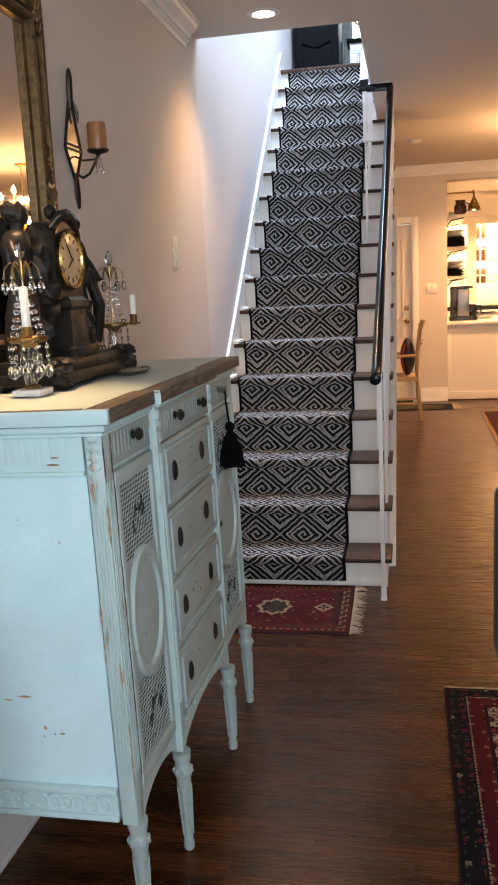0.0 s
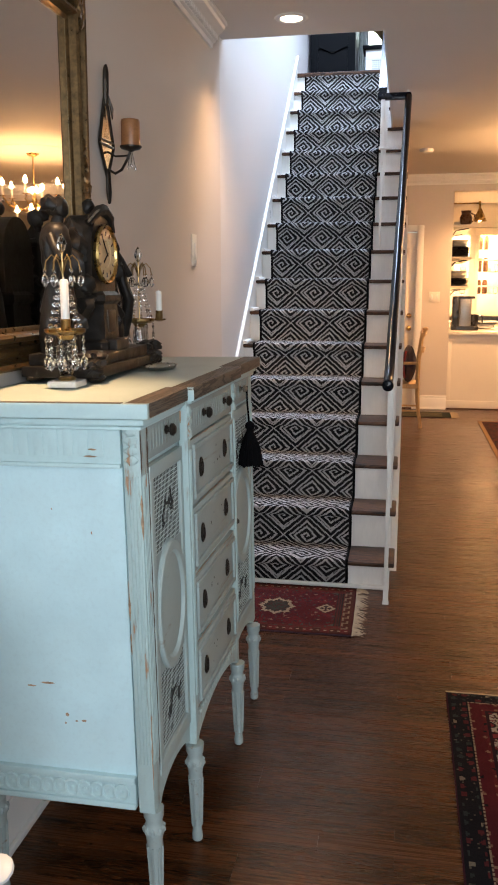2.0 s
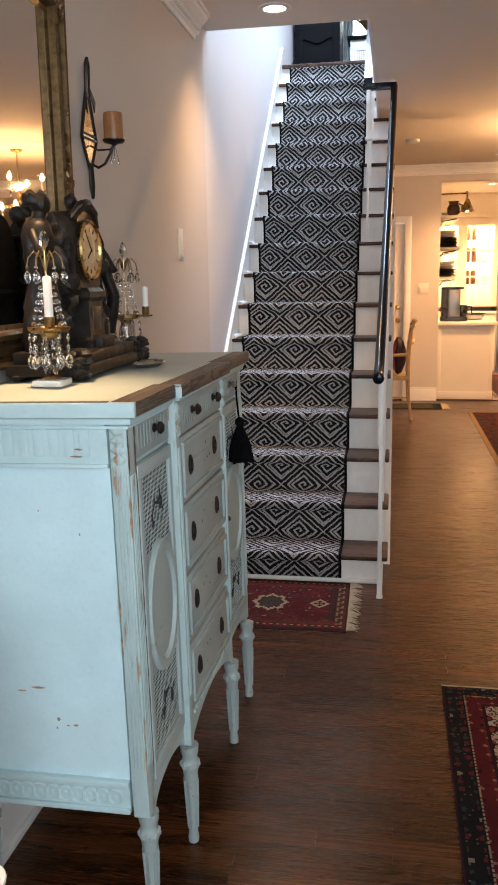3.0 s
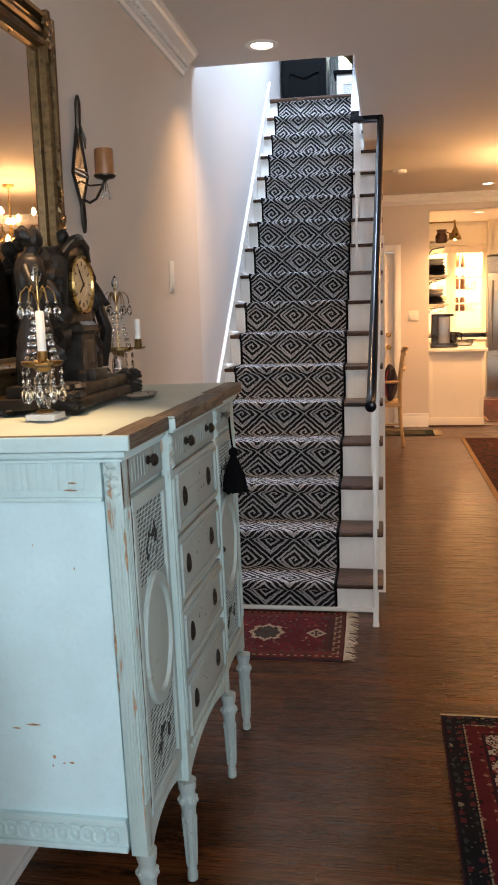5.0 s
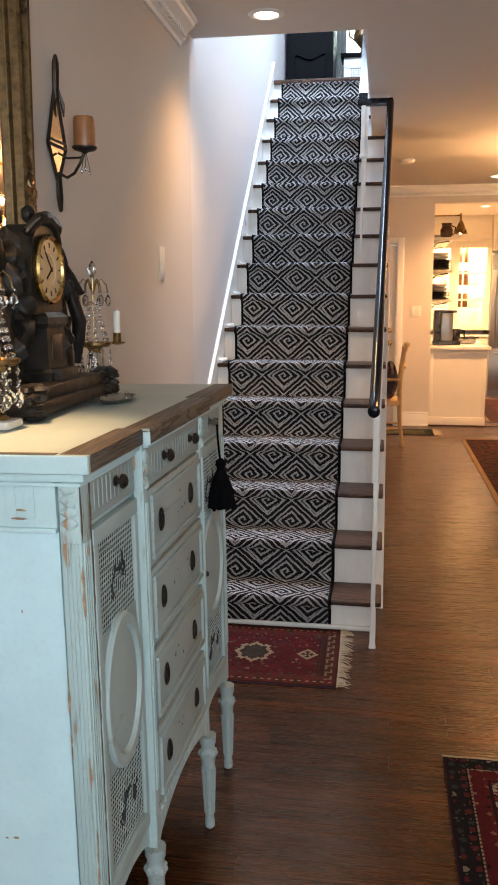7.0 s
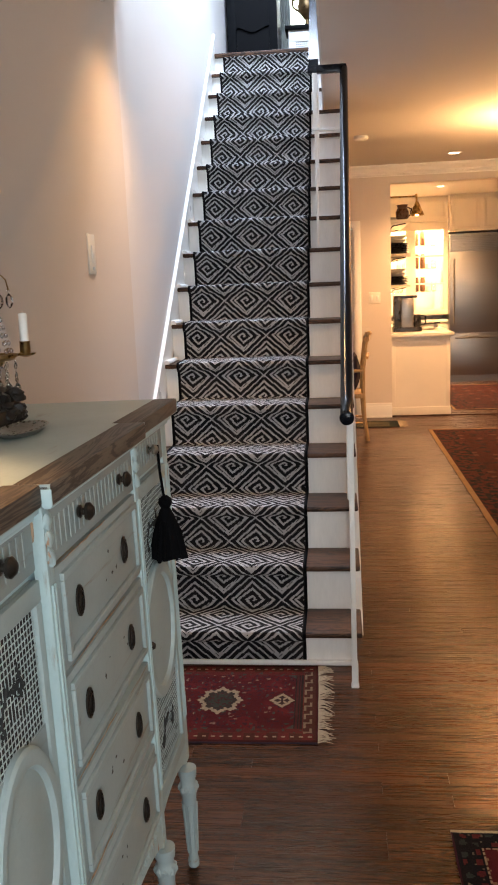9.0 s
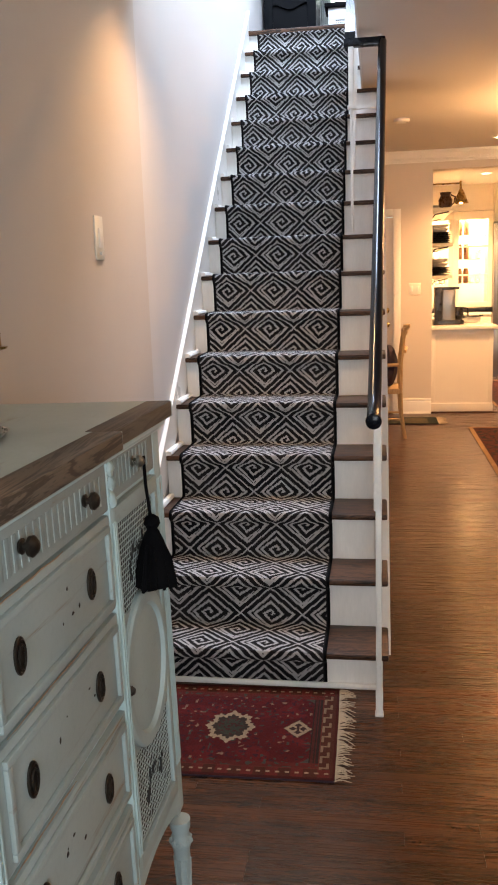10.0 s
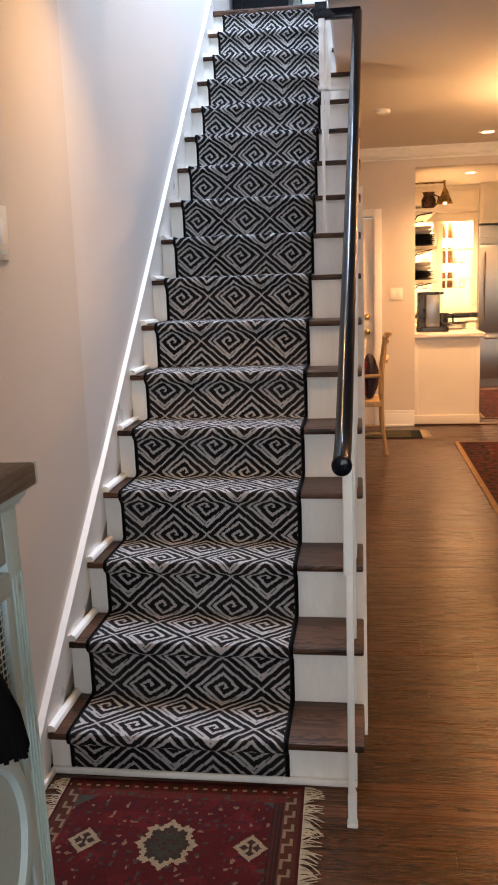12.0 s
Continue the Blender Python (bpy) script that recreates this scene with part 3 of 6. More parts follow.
def railing():
    r = thing("stair_railing", "dark lacquered handrail on slim white posts", "railing", at=(-0.178, 3.666, 0))
    post = bmesh.new()
    bm_box(-0.188, -0.169, 3.655, 3.677, 0.09, 0.74, 0.003, post)
    bm_box(-0.194, -0.168, 3.653, 3.680, 0.72, 1.045, 0.004, post)
    part("newel", post, CHIPPED, r, "slim white painted newel post")
    foot = bm_lathe([(0.019, 0), (0.021, 0.005), (0.0165, 0.014), (0.0175, 0.09), (0.013, 0.105)], (-0.177, 3.666, 0), 4, m=Matrix.Rotation(radians(45), 4, "Z"))
    part("foot", foot, CHIPPED, r, "chipped white foot block", 20)
    for k in range(2, 14):
        for f in (0.06, 0.165):
            y = FIRST + (k - 1) * RUN + f
            z = 1.145 + (y - 3.76) * 0.781
            part("baluster", bm_box(-0.184 + 0.002 * k, -0.170 + 0.002 * k, y - 0.007, y + 0.007, level(k), z - 0.01, 0.002), TRIM, r)
    low = [(-0.192, 3.53, 1.035), (-0.192, 3.58, 1.045), (-0.191, 3.63, 1.06), (-0.190, 3.68, 1.085), (-0.188, 3.76, 1.145)]
    for i in range(1, 13):
        f = i / 12
        low.append((-0.188 + 0.036 * f, 3.76 + 1.94 * f, 1.145 + 1.515 * f))
    part("handrail", bm_tube(low, [0.0215] * len(low), 14), RAIL, r)
    part("rail_cap", bm_lathe([(0.0, -0.004), (0.017, -0.003), (0.024, 0.001), (0.025, 0.012), (0.022, 0.02)], (-0.192, 3.524, 1.034), 18, m=Matrix.Rotation(radians(-85), 4, "X")), RAIL, r, "rounded end of the dark handrail")
    turn = soften(bm_box(-0.352, -0.136, 5.682, 5.728, 2.640, 2.682), 0.008)
    part("rail_bridge", turn, RAIL, r, "level dark bridge between two handrails")
    part("handrail", bm_prism([(5.71, 2.66), (7.52, 2.66 + 1.81 * 0.861), (7.52, 2.72 + 1.81 * 0.861), (5.71, 2.72)], "x", -0.345, -0.292), RAIL, r, "upper dark handrail lit by daylight")
    n = bmesh.new()
    bm_box(-0.321, -0.307, 5.690, 5.712, level(9) + 0.012, 2.35, 0.003, n)
    bm_box(-0.328, -0.300, 5.682, 5.720, 2.35, 2.641, 0.005, n)
    bm_box(-0.334, -0.290, 5.675, 5.727, 2.335, 2.352, 0.003, n)
    bm_box(-0.322, -0.301, 5.690, 5.712, level(9), level(9) + 0.012, 0.0, n)
    part("newel", n, TRIM, r, "white upper newel standing on a tread")
    part("cross_bar", bm_box(-0.290, -0.15, 5.690, 5.712, 2.333, 2.348, 0.003), TRIM, r)
    for k in range(11, 17):
        y = FIRST + (k - 1) * RUN + 0.09
        part("baluster", bm_box(-0.325, -0.306, y - 0.008, y + 0.008, level(k), 2.67 + (y - 5.71) * 0.861, 0.002), TRIM, r)


def runner():
    """One strip of carpet that bends over every nosing, from the floor to the landing."""
    x0, x1, over = -1.035, -0.365, 0.006
    path = [(FIRST - over, 0.018)]
    for k in range(1, 18):
        y, z = FIRST + (k - 1) * RUN, level(k)
        path += [(y - over - 0.002, z - 0.062), (y - 0.013, z - 0.042), (y - NOSE - 0.005, z - 0.028), (y - NOSE - 0.010, z - 0.012), (y - NOSE - 0.004, z + 0.003), (y - NOSE + 0.01, z + over)]
        if k < 17:
            path += [(y + RUN * 0.5, z + over), (y + RUN - over - 0.012, z + over + 0.001), (y + RUN - over, z + 0.016)]
    path = path[:-3]
    steps, thick, cols = [0.0], 0.005, 12
    for a, b in zip(path, path[1:]):
        steps.append(steps[-1] + math.hypot(b[0] - a[0], b[1] - a[1]))
    bm = bmesh.new()
    layer = bm.loops.layers.uv.new("strip")
    rows = []
    for i, (y, z) in enumerate(path):
        row = []
        for c in range(cols + 1):
            x = x0 + (x1 - x0) * c / cols
            wob = 0.0018 * noise.noise(Vector((x * 9, y * 7, z * 7)))
            edge = 0.002 * noise.noise(Vector((c * 31.0, y * 5, 3.0))) if c in (0, cols) else 0
            row.append(bm.verts.new((x + edge, y - 0.4 * wob, z + wob)))
        rows.append(row)
    for i in range(len(rows) - 1):
        for c in range(cols):
            quad = ((i, c), (i, c + 1), (i + 1, c + 1), (i + 1, c))
            f = bm.faces.new([rows[a][b] for a, b in quad])
            for loop, (a, b) in zip(f.loops, quad):
                loop[layer].uv = ((x1 - x0) * b / cols, steps[a] - 0.087)
    r = thing("stair_runner", "black and grey wool stair runner with diamond spirals", "carpet", at=(-0.69, FIRST, 0))
    ob = part("weave", bm, RUNNER, r, "", 50)
    mod = ob.modifiers.new("thickness", "SOLIDIFY")
    mod.thickness, mod.offset = 0.004, 0.0
    for x in (x0 - 0.002, x1 - 0.010):
        strip = bmesh.new()
        for dx, lift in ((0.0, 0.0), (0.003, 0.0035), (0.009, 0.0035), (0.012, 0.0)):
            for y, z in path:
                strip.verts.new((x + dx, y - lift, z + lift))
        strip.verts.ensure_lookup_table()
        n = len(path)
        for k in range(3):
            for i in range(n - 1):
                strip.faces.new([strip.verts[j] for j in (k * n + i, (k + 1) * n + i, (k + 1) * n + i + 1, k * n + i + 1)])
        part("binding", strip, TASSEL, r, "narrow black sewn binding", 60)


stairs()
railing()
runner()


# ---- chest of drawers ----
CH_Y0, CH_Y1, CH_A, CH_B = 1.582, 2.725, 1.886, 2.367     # ends and bays along the wall
CH_F, CH_C, CH_BACK, CH_BOT, CH_TOP = -0.658, -0.642, -1.095, 0.282, 1.192


def turned_leg(y, x, height, parent, foot=0.0):
    prof = [(0.010, foot), (0.014, foot + 0.004), (0.0145, 0.02), (0.012, 0.032), (0.0185, height - 0.085), (0.020, height - 0.07), (0.023, height - 0.062), (0.0245, height - 0.05),
            (0.020, height - 0.04), (0.019, height - 0.03), (0.023, height - 0.02), (0.024, height)]
    # legs reuse the front's dark copy: their shade is in the colour
    leg = part("leg", bm_lathe(prof, (x, y, 0), 16), AQUA_RAIL_SHADED, parent)
    for a in range(9):
        c, s = math.cos(a * math.tau / 9), math.sin(a * math.tau / 9)
        part("bead", bm_ball((x + 0.0215 * c, y + 0.0215 * s, height - 0.052), (0.0068, 0.0068, 0.011), None, 0.35, 1, a), AQUA_RAIL_SHADED, leg)
    for a in range(8):
        c, s = math.cos(a * math.tau / 8), math.sin(a * math.tau / 8)
        part("flute", bm_tube([(x + 0.0128 * c, y + 0.0128 * s, 0.045), (x + 0.0185 * c, y + 0.0185 * s, height - 0.095)], 0.0028, 5), AQUA_RAIL_SHADED, leg)


def cane_panel(y0, y1, z0, z1, x, parent):
    # dark sheet close behind the strands, painted as the door's shaded inside
    panel = part("cane_panel", bm_box(x - 0.0075, x - 0.0052, y0, y1, z0, z1), HOLLOW_SHADE, parent, "broken painted cane webbing over a dark sheet for the shaded hollow")
    strands = bmesh.new()
    step, torn = 0.0104, random.Random(int(z0 * 1000))
    n = int((y1 - y0) / step)
    for i in range(n + 1):
        y = y0 + i * step
        bm_box(x - 0.003, x - 0.0024, y - 0.0009, y + 0.0009, z0, z1, bm=strands)
    m = int((z1 - z0) / step)
    for j in range(m + 1):
        z = z0 + j * step
        a, b = y0, y1
        hole = abs(noise.noise(Vector((j * 0.21, z0 * 9, 1.7)))) * 0.5
        if hole > 0.09 and torn.random() < 0.75:
            c = y0 + (y1 - y0) * (0.35 + 0.5 * torn.random())
            bm_box(x - 0.003, x - 0.0022, a, c - 0.01, z - 0.0010, z + 0.0010, bm=strands)
            if c + 0.02 < b:
                bm_box(x - 0.003, x - 0.0022, c + 0.016, b, z - 0.0010, z + 0.0010, bm=strands)
        else:
            bm_box(x - 0.003, x - 0.0022, a, b, z - 0.0010, z + 0.0010, bm=strands)
    tagged(part("webbing", strands, CANE, panel, smooth=False), "", "", "", "stuff")
    for k in range(6):
        y, z = y0 + (0.25 + 0.5 * torn.random()) * (y1 - y0), z0 + (0.25 + 0.4 * torn.random()) * (z1 - z0)
        pts, tear = [], bmesh.new()
        for i in range(7):
            pts.append((x - 0.0012, min(max(y, y0 + 0.004), y1 - 0.004), min(max(z, z0 + 0.004), z1 - 0.004)))
            y, z = y + 0.020 * (torn.random() - 0.38), z + 0.022 * (torn.random() - 0.35)
        bm_tube(pts, [0.001] + [0.001 + 0.0035 * torn.random() for i in range(5)] + [0.001], 6, tear, 0.3)
        # torn holes are dark strips coloured like the shade behind them
        part("tear", tear, HOLLOW_SHADE, panel)


def moulded_frame(bm, y0, y1, z0, z1, x, w=0.012, d=0.008):
    for a in ((y0, y1, z0, z0 + w), (y0, y1, z1 - w, z1), (y0, y0 + w, z0 + w, z1 - w), (y1 - w, y1, z0 + w, z1 - w)):
        bm_box(x, x + d, a[0], a[1], a[2], a[3], 0.0025, bm)
    return bm


def round_knob(x, y, z, parent, material, r=0.014, label="round dark bronze knob"):
    part("knob", bm_lathe([(0.010, 0), (0.011, 0.003), (0.006, 0.005), (0.006, 0.010), (r, 0.013), (r * 1.05, 0.018), (r * 0.6, 0.024), (r * 0.3, 0.025)], (x, y, z), 16, m=Matrix.Rotation(radians(90), 4, "Y")), material, parent, label)


def oval_pull(x, y, z, parent):
    plate = part("pull", bm_lathe([(0.0, 0), (1.0, 0), (1.0, 0.0028), (0.86, 0.004), (0.80, 0.0022), (0.0, 0.0022)], (x, y, z), 22, m=Matrix.Rotation(radians(90), 4, "Y") @ Matrix.Diagonal((0.026, 0.0165, 1, 1))), IRON_DARK, parent, "oval dark bronze pull")
    ring = [(x + 0.0045, y + 0.0088 * math.sin(a * math.tau / 18), z - 0.001 + 0.0165 * math.cos(a * math.tau / 18)) for a in range(19)]
    part("ring", bm_tube(ring, 0.0017, 6), IRON_DARK, plate)


def chest():
    c = thing("chest_of_drawers", "tall pale aqua painted chest with cane doors and turned legs", "chest of drawers", at=(-0.87, 2.16, 0))
    mid = bmesh.new()
    bm_box(CH_BACK, CH_F - 0.012, CH_Y0 + 0.02, CH_Y1 - 0.02, CH_BOT + 0.02, CH_TOP, bm=mid)
    bm_box(CH_F - 0.012, CH_C - 0.012, CH_A + 0.012, CH_B - 0.012, CH_BOT + 0.05, CH_TOP, bm=mid)
    part("body", mid, AQUA, c, smooth=False)
    # near and far ends
    for y, s in ((CH_Y0, 1), (CH_Y1, -1)):
        def slab(x0, x1, d0, d1, z0, z1, bevel=0.003, bm=None):
            a, b = sorted((y + s * d0, y + s * d1))
            return bm_box(x0, x1, a, b, z0, z1, bevel, bm)
        # daylight on the end panel is part of its paler colour
        part("end_panel", slab(CH_BACK + 0.03, CH_F - 0.045, 0.012, 0.02, 0.360, 1.075, 0), AQUA_LIT, c, "smooth aqua end panel, daylight painted in as pale tone, with small chips")
        fr = slab(CH_BACK + 0.03, CH_F - 0.045, 0.006, 0.02, 1.085, CH_TOP - 0.01, 0)
        fr = part("frieze", fr, AQUA, c)
        for i in range(9):
            x = CH_BACK + 0.06 + i * 0.034
            part("flute", slab(x, x + 0.022, 0.0042, 0.006, 1.10, 1.16, 0.0008), AQUA, fr)
        mo = slab(CH_BACK + 0.03, CH_F - 0.045, 0.0, 0.02, 1.075, 1.085, 0.003)
        slab(CH_BACK + 0.03, CH_F - 0.045, -0.003, 0.02, 1.158, 1.168, 0.003, mo)
        part("moulding", mo, AQUA, c)
        rail = slab(CH_BACK + 0.03, CH_F - 0.045, 0.004, 0.02, CH_BOT + 0.008, 0.355, 0)
        slab(CH_BACK + 0.03, CH_F - 0.045, -0.002, 0.0195, 0.347, 0.363, 0.003, rail)
        slab(CH_BACK + 0.03, CH_F - 0.045, -0.002, 0.0195, CH_BOT + 0.002, CH_BOT + 0.016, 0.003, rail)
        part("carved_rail", rail, AQUA, c)
        for i in range(11):
            x = CH_BACK + 0.058 + i * 0.030
            ring = [(x + 0.0165 * math.cos(a * math.tau / 16), y + s * 0.003, 0.3225 + 0.0185 * math.sin(a * math.tau / 16)) for a in range(17)]
            g = bm_tube(ring, 0.0036, 6)
            bm_ball((x, y + s * 0.003, 0.3225), (0.006, 0.004, 0.006), g, subdivisions=1)
            part("guilloche", g, AQUA, c)
        for x0, x1 in ((CH_F - 0.038, CH_F), (CH_BACK, CH_BACK + 0.03)):
            post = bmesh.new()
            slab(x0, x1, 0.0, 0.045, CH_BOT - 0.004, CH_TOP - 0.002, 0.004, post)
            post = part("corner_post", post, AQUA_WORN, c, "fluted corner post rubbed down to the timber")
            for i in range(4):
                xx = x0 + (x1 - x0) * (0.16 + 0.2 * i)
                part("flute", slab(xx, xx + 0.0045, -0.0025, 0.0, 0.40, 1.06, 0.001), AQUA_WORN, post)
                if x1 == CH_F:
                    a, b = sorted((y + s * (0.006 + 0.009 * i), y + s * (0.0105 + 0.009 * i)))
                    part("flute", bm_box(x1, x1 + 0.003, a, b, 0.40, 1.06, 0.001), AQUA_WORN, post)
            for z in (1.095, 1.115, 1.135, 1.155):
                part("carving", bm_ball(((x0 + x1) / 2, y, z), (0.016, 0.006, 0.011), rough=0.5, seed=z * 9), AQUA_WORN, c)
    # top: two broken ends and a middle that stands forward
    top = bm_prism([(CH_BACK, CH_Y0 - 0.02), (CH_F + 0.028, CH_Y0 - 0.02), (CH_F + 0.028, CH_A - 0.034), (CH_C + 0.026, CH_A - 0.034), (CH_C + 0.026, CH_B + 0.012), (CH_F + 0.028, CH_B + 0.012), (CH_F + 0.028, CH_Y1 + 0.02), (CH_BACK, CH_Y1 + 0.02)], "z", CH_TOP - 0.008, CH_TOP + 0.024)
    part("top", soften(top, 0.006), TOP_WORN, c, "worn grey green top rubbed brown along the edges")
    for x, y0, y1 in ((CH_F + 0.028, CH_Y0 - 0.014, CH_A - 0.034), (CH_C + 0.026, CH_A - 0.034, CH_B + 0.012), (CH_F + 0.028, CH_B + 0.012, CH_Y1 + 0.014)):
        part("edge_band", bm_box(x - 0.055, x + 0.0012, y0, y1, CH_TOP - 0.0075, CH_TOP + 0.0252, 0.005), TOP_EDGE, c, "bare brown timber edge")
    part("end_edge", bm_box(CH_BACK, CH_F + 0.027, CH_Y0 - 0.0225, CH_Y0 - 0.012, CH_TOP - 0.0085, CH_TOP + 0.0235, 0.0045), AQUA, c, "pale aqua rounded edge of the top")
    part("rubbed_edge", bm_box(CH_BACK, CH_F - 0.03, CH_Y0 - 0.0195, CH_Y0 - 0.004, CH_TOP + 0.0215, CH_TOP + 0.0254, 0.0015), TOP_EDGE, c, "bare brown timber edge")
    part("edge_return", bm_box(CH_F + 0.029, CH_C + 0.0278, CH_A - 0.0365, CH_A - 0.033, CH_TOP - 0.008, CH_TOP + 0.017, 0.001), AQUA, c, "pale aqua step in the edge")
    under = bm_box(CH_BACK, CH_F + 0.014, CH_Y0 - 0.010, CH_Y1 + 0.010, CH_TOP - 0.024, CH_TOP - 0.010, 0.005)
    bm_box(CH_F, CH_C + 0.013, CH_A - 0.004, CH_B + 0.004, CH_TOP - 0.020, CH_TOP - 0.010, 0.004, under)
    bm_box(CH_BACK, CH_F + 0.006, CH_Y0 - 0.006, CH_Y1 + 0.006, CH_TOP - 0.033, CH_TOP - 0.026, 0.0025, under)
    part("cornice", under, AQUA, c)
    # bays
    for y0, y1, x in ((CH_Y0 + 0.047, CH_A - 0.012, CH_F), (CH_A + 0.014, CH_B - 0.014, CH_C), (CH_B + 0.012, CH_Y1 - 0.047, CH_F)):
        wide = y1 - y0 > 0.4
        dr = part("drawer", bm_box(x - 0.014, x, y0, y1, 1.085, 1.172, 0.003), AQUA_GREY_SHADED, c)
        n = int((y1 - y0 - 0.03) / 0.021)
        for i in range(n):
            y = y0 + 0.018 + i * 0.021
            part("flute", bm_box(x, x + 0.0017, y, y + 0.011, 1.102, 1.152, 0.0007), AQUA_GREY_SHADED, dr)
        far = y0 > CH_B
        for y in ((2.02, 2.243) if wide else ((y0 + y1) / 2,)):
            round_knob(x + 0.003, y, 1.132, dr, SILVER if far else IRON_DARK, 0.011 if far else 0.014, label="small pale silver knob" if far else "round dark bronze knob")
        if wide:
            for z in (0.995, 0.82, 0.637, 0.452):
                d = part("drawer", bm_box(x - 0.014, x, y0, y1, z - 0.083, z + 0.083, 0.003), AQUA_RAIL_SHADED, c, "aqua drawer greyed by grime and painted shade, with a moulded border")
                part("moulding", moulded_frame(bmesh.new(), y0 + 0.018, y1 - 0.018, z - 0.07, z + 0.07, x), AQUA_RAIL_SHADED, d)
                for y in (1.99, 2.246):
                    oval_pull(x + 0.001, y, z, d)
                rnd = random.Random(int(z * 100))
                for i in range(4):
                    yy, zz = 2.06 + 0.18 * rnd.random(), z - 0.03 + 0.06 * rnd.random()
                    part("scuff", bm_ball((x, yy, zz), (0.0009, 0.001 + 0.004 * rnd.random(), 0.0015 + 0.004 * rnd.random()), None, 0.6, 2, i), IRON_DARK, d, "dark scuff through the paint")
        else:
            door = part("door", bm_box(x - 0.014, x - 0.006, y0, y1, 0.345, 1.072, 0.002), AQUA_GREY_SHADED, c, "cane door with an oval medallion")
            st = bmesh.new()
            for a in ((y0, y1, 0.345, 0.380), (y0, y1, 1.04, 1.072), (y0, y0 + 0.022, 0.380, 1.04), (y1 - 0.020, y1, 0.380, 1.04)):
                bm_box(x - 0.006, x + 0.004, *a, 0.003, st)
            part("door_frame", st, AQUA_DOOR_SHADED, door)
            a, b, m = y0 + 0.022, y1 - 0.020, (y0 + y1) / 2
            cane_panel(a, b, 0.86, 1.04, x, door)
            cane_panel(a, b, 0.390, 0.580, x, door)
            part("field", bm_box(x - 0.006, x - 0.001, a, b, 0.575, 0.86, 0), AQUA_GREY_SHADED, door)
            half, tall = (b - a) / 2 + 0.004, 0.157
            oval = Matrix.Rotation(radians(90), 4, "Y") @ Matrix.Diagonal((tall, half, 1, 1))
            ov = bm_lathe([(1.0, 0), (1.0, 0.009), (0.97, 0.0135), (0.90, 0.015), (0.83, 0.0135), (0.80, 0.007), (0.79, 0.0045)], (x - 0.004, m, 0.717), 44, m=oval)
            part("oval_moulding", ov, AQUA_DOOR_SHADED, door)
            part("oval_panel", bm_lathe([(0.792, 0), (0.792, 0.0052), (0.77, 0.0058), (0, 0.0058)], (x - 0.004, m, 0.717), 44, m=oval), AQUA_DOOR_SHADED, door)
            if far:
                round_knob(x, y0 + 0.012, 0.736, door, IRON_DARK, 0.009, "tiny dark bronze knob")
    for y, x in ((CH_A, CH_C), (CH_B, CH_C)):
        st = bm_box(x - 0.02, x + 0.002, y - 0.012, y + 0.014, CH_BOT, CH_TOP - 0.014, 0.004)
        st = part("stile", st, AQUA_WORN, c, "fluted stile rubbed to bare timber")
        for i in range(2):
            part("flute", bm_box(x + 0.002, x + 0.006, y - 0.007 + 0.009 * i, y - 0.002 + 0.009 * i, 0.42, 1.06, 0.001), AQUA_WORN, st)
        for z in (1.1, 1.13, 1.155):
            part("carving", bm_ball((x + 0.003, y, z), (0.006, 0.012, 0.014), rough=0.5, seed=z * 7), AQUA_WORN, c)
    # shaped aprons
    for y0, y1, x, rise in ((CH_Y0 + 0.04, CH_A, CH_F, 0.046), (CH_A, CH_B, CH_C, 0.062), (CH_B, CH_Y1 - 0.04, CH_F, 0.046)):
        low = [(y0 + (y1 - y0) * i / 16, CH_BOT - 0.006 + rise * math.sin(math.pi * i / 16) ** 0.6) for i in range(17)]
        part("apron", bm_prism(low + [(y1, 0.362), (y0, 0.362)], "x", x - 0.016, x), AQUA_WORN, c)
        g = bmesh.new()
        n = int((y1 - y0 - 0.03) / 0.024)
        for i in range(n):
            f = (i + 0.5) / n
            bm_ball((x, y0 + (y1 - y0) * f, 0.352), (0.004, 0.009, 0.007), g, 0.4, 1, i)
        part("carving", g, AQUA_WORN, c)
    for y, x in ((CH_Y0 + 0.024, CH_F - 0.012), (CH_A, CH_C - 0.008), (CH_B, CH_C - 0.002), (CH_Y1 - 0.055, CH_F + 0.004), (CH_Y0 + 0.03, CH_BACK + 0.03), (CH_Y1 - 0.03, CH_BACK + 0.03)):
        turned_leg(y, x, CH_BOT - 0.002, c, 0.0065 if x < -1.0 else 0.0)
    # bare timber along the worn arrises of the front corner post
    rnd = random.Random(5)
    for x, y, z0, z1, r, mat in ((CH_F, CH_Y0 + 0.046, 0.36, 1.17, 0.0022, CRACK), (CH_F - 0.001, CH_Y0 + 0.001, 0.92, 1.02, 0.0032, BARE), (CH_F - 0.038, CH_Y0 + 0.0005, 0.74, 0.83, 0.0026, BARE),
                                (CH_F - 0.038, CH_Y0 + 0.0005, 0.66, 0.71, 0.0022, BARE), (CH_F - 0.001, CH_Y0 + 0.001, 0.34, 0.50, 0.0026, BARE), (CH_F + 0.001, CH_Y0 + 0.002, 1.06, 1.168, 0.0030, CRACK),
                                (CH_F, CH_A - 0.010, 1.085, 1.17, 0.0045, BARE), (CH_C + 0.001, CH_A + 0.013, 0.62, 0.70, 0.0022, BARE), (CH_F - 0.001, CH_A - 0.012, 0.42, 1.04, 0.0016, CRACK)):
        n = max(5, int((z1 - z0) / 0.02))
        pts = [(x, y + 0.0012 * rnd.uniform(-1, 1), z0 + (z1 - z0) * i / n) for i in range(n + 1)]
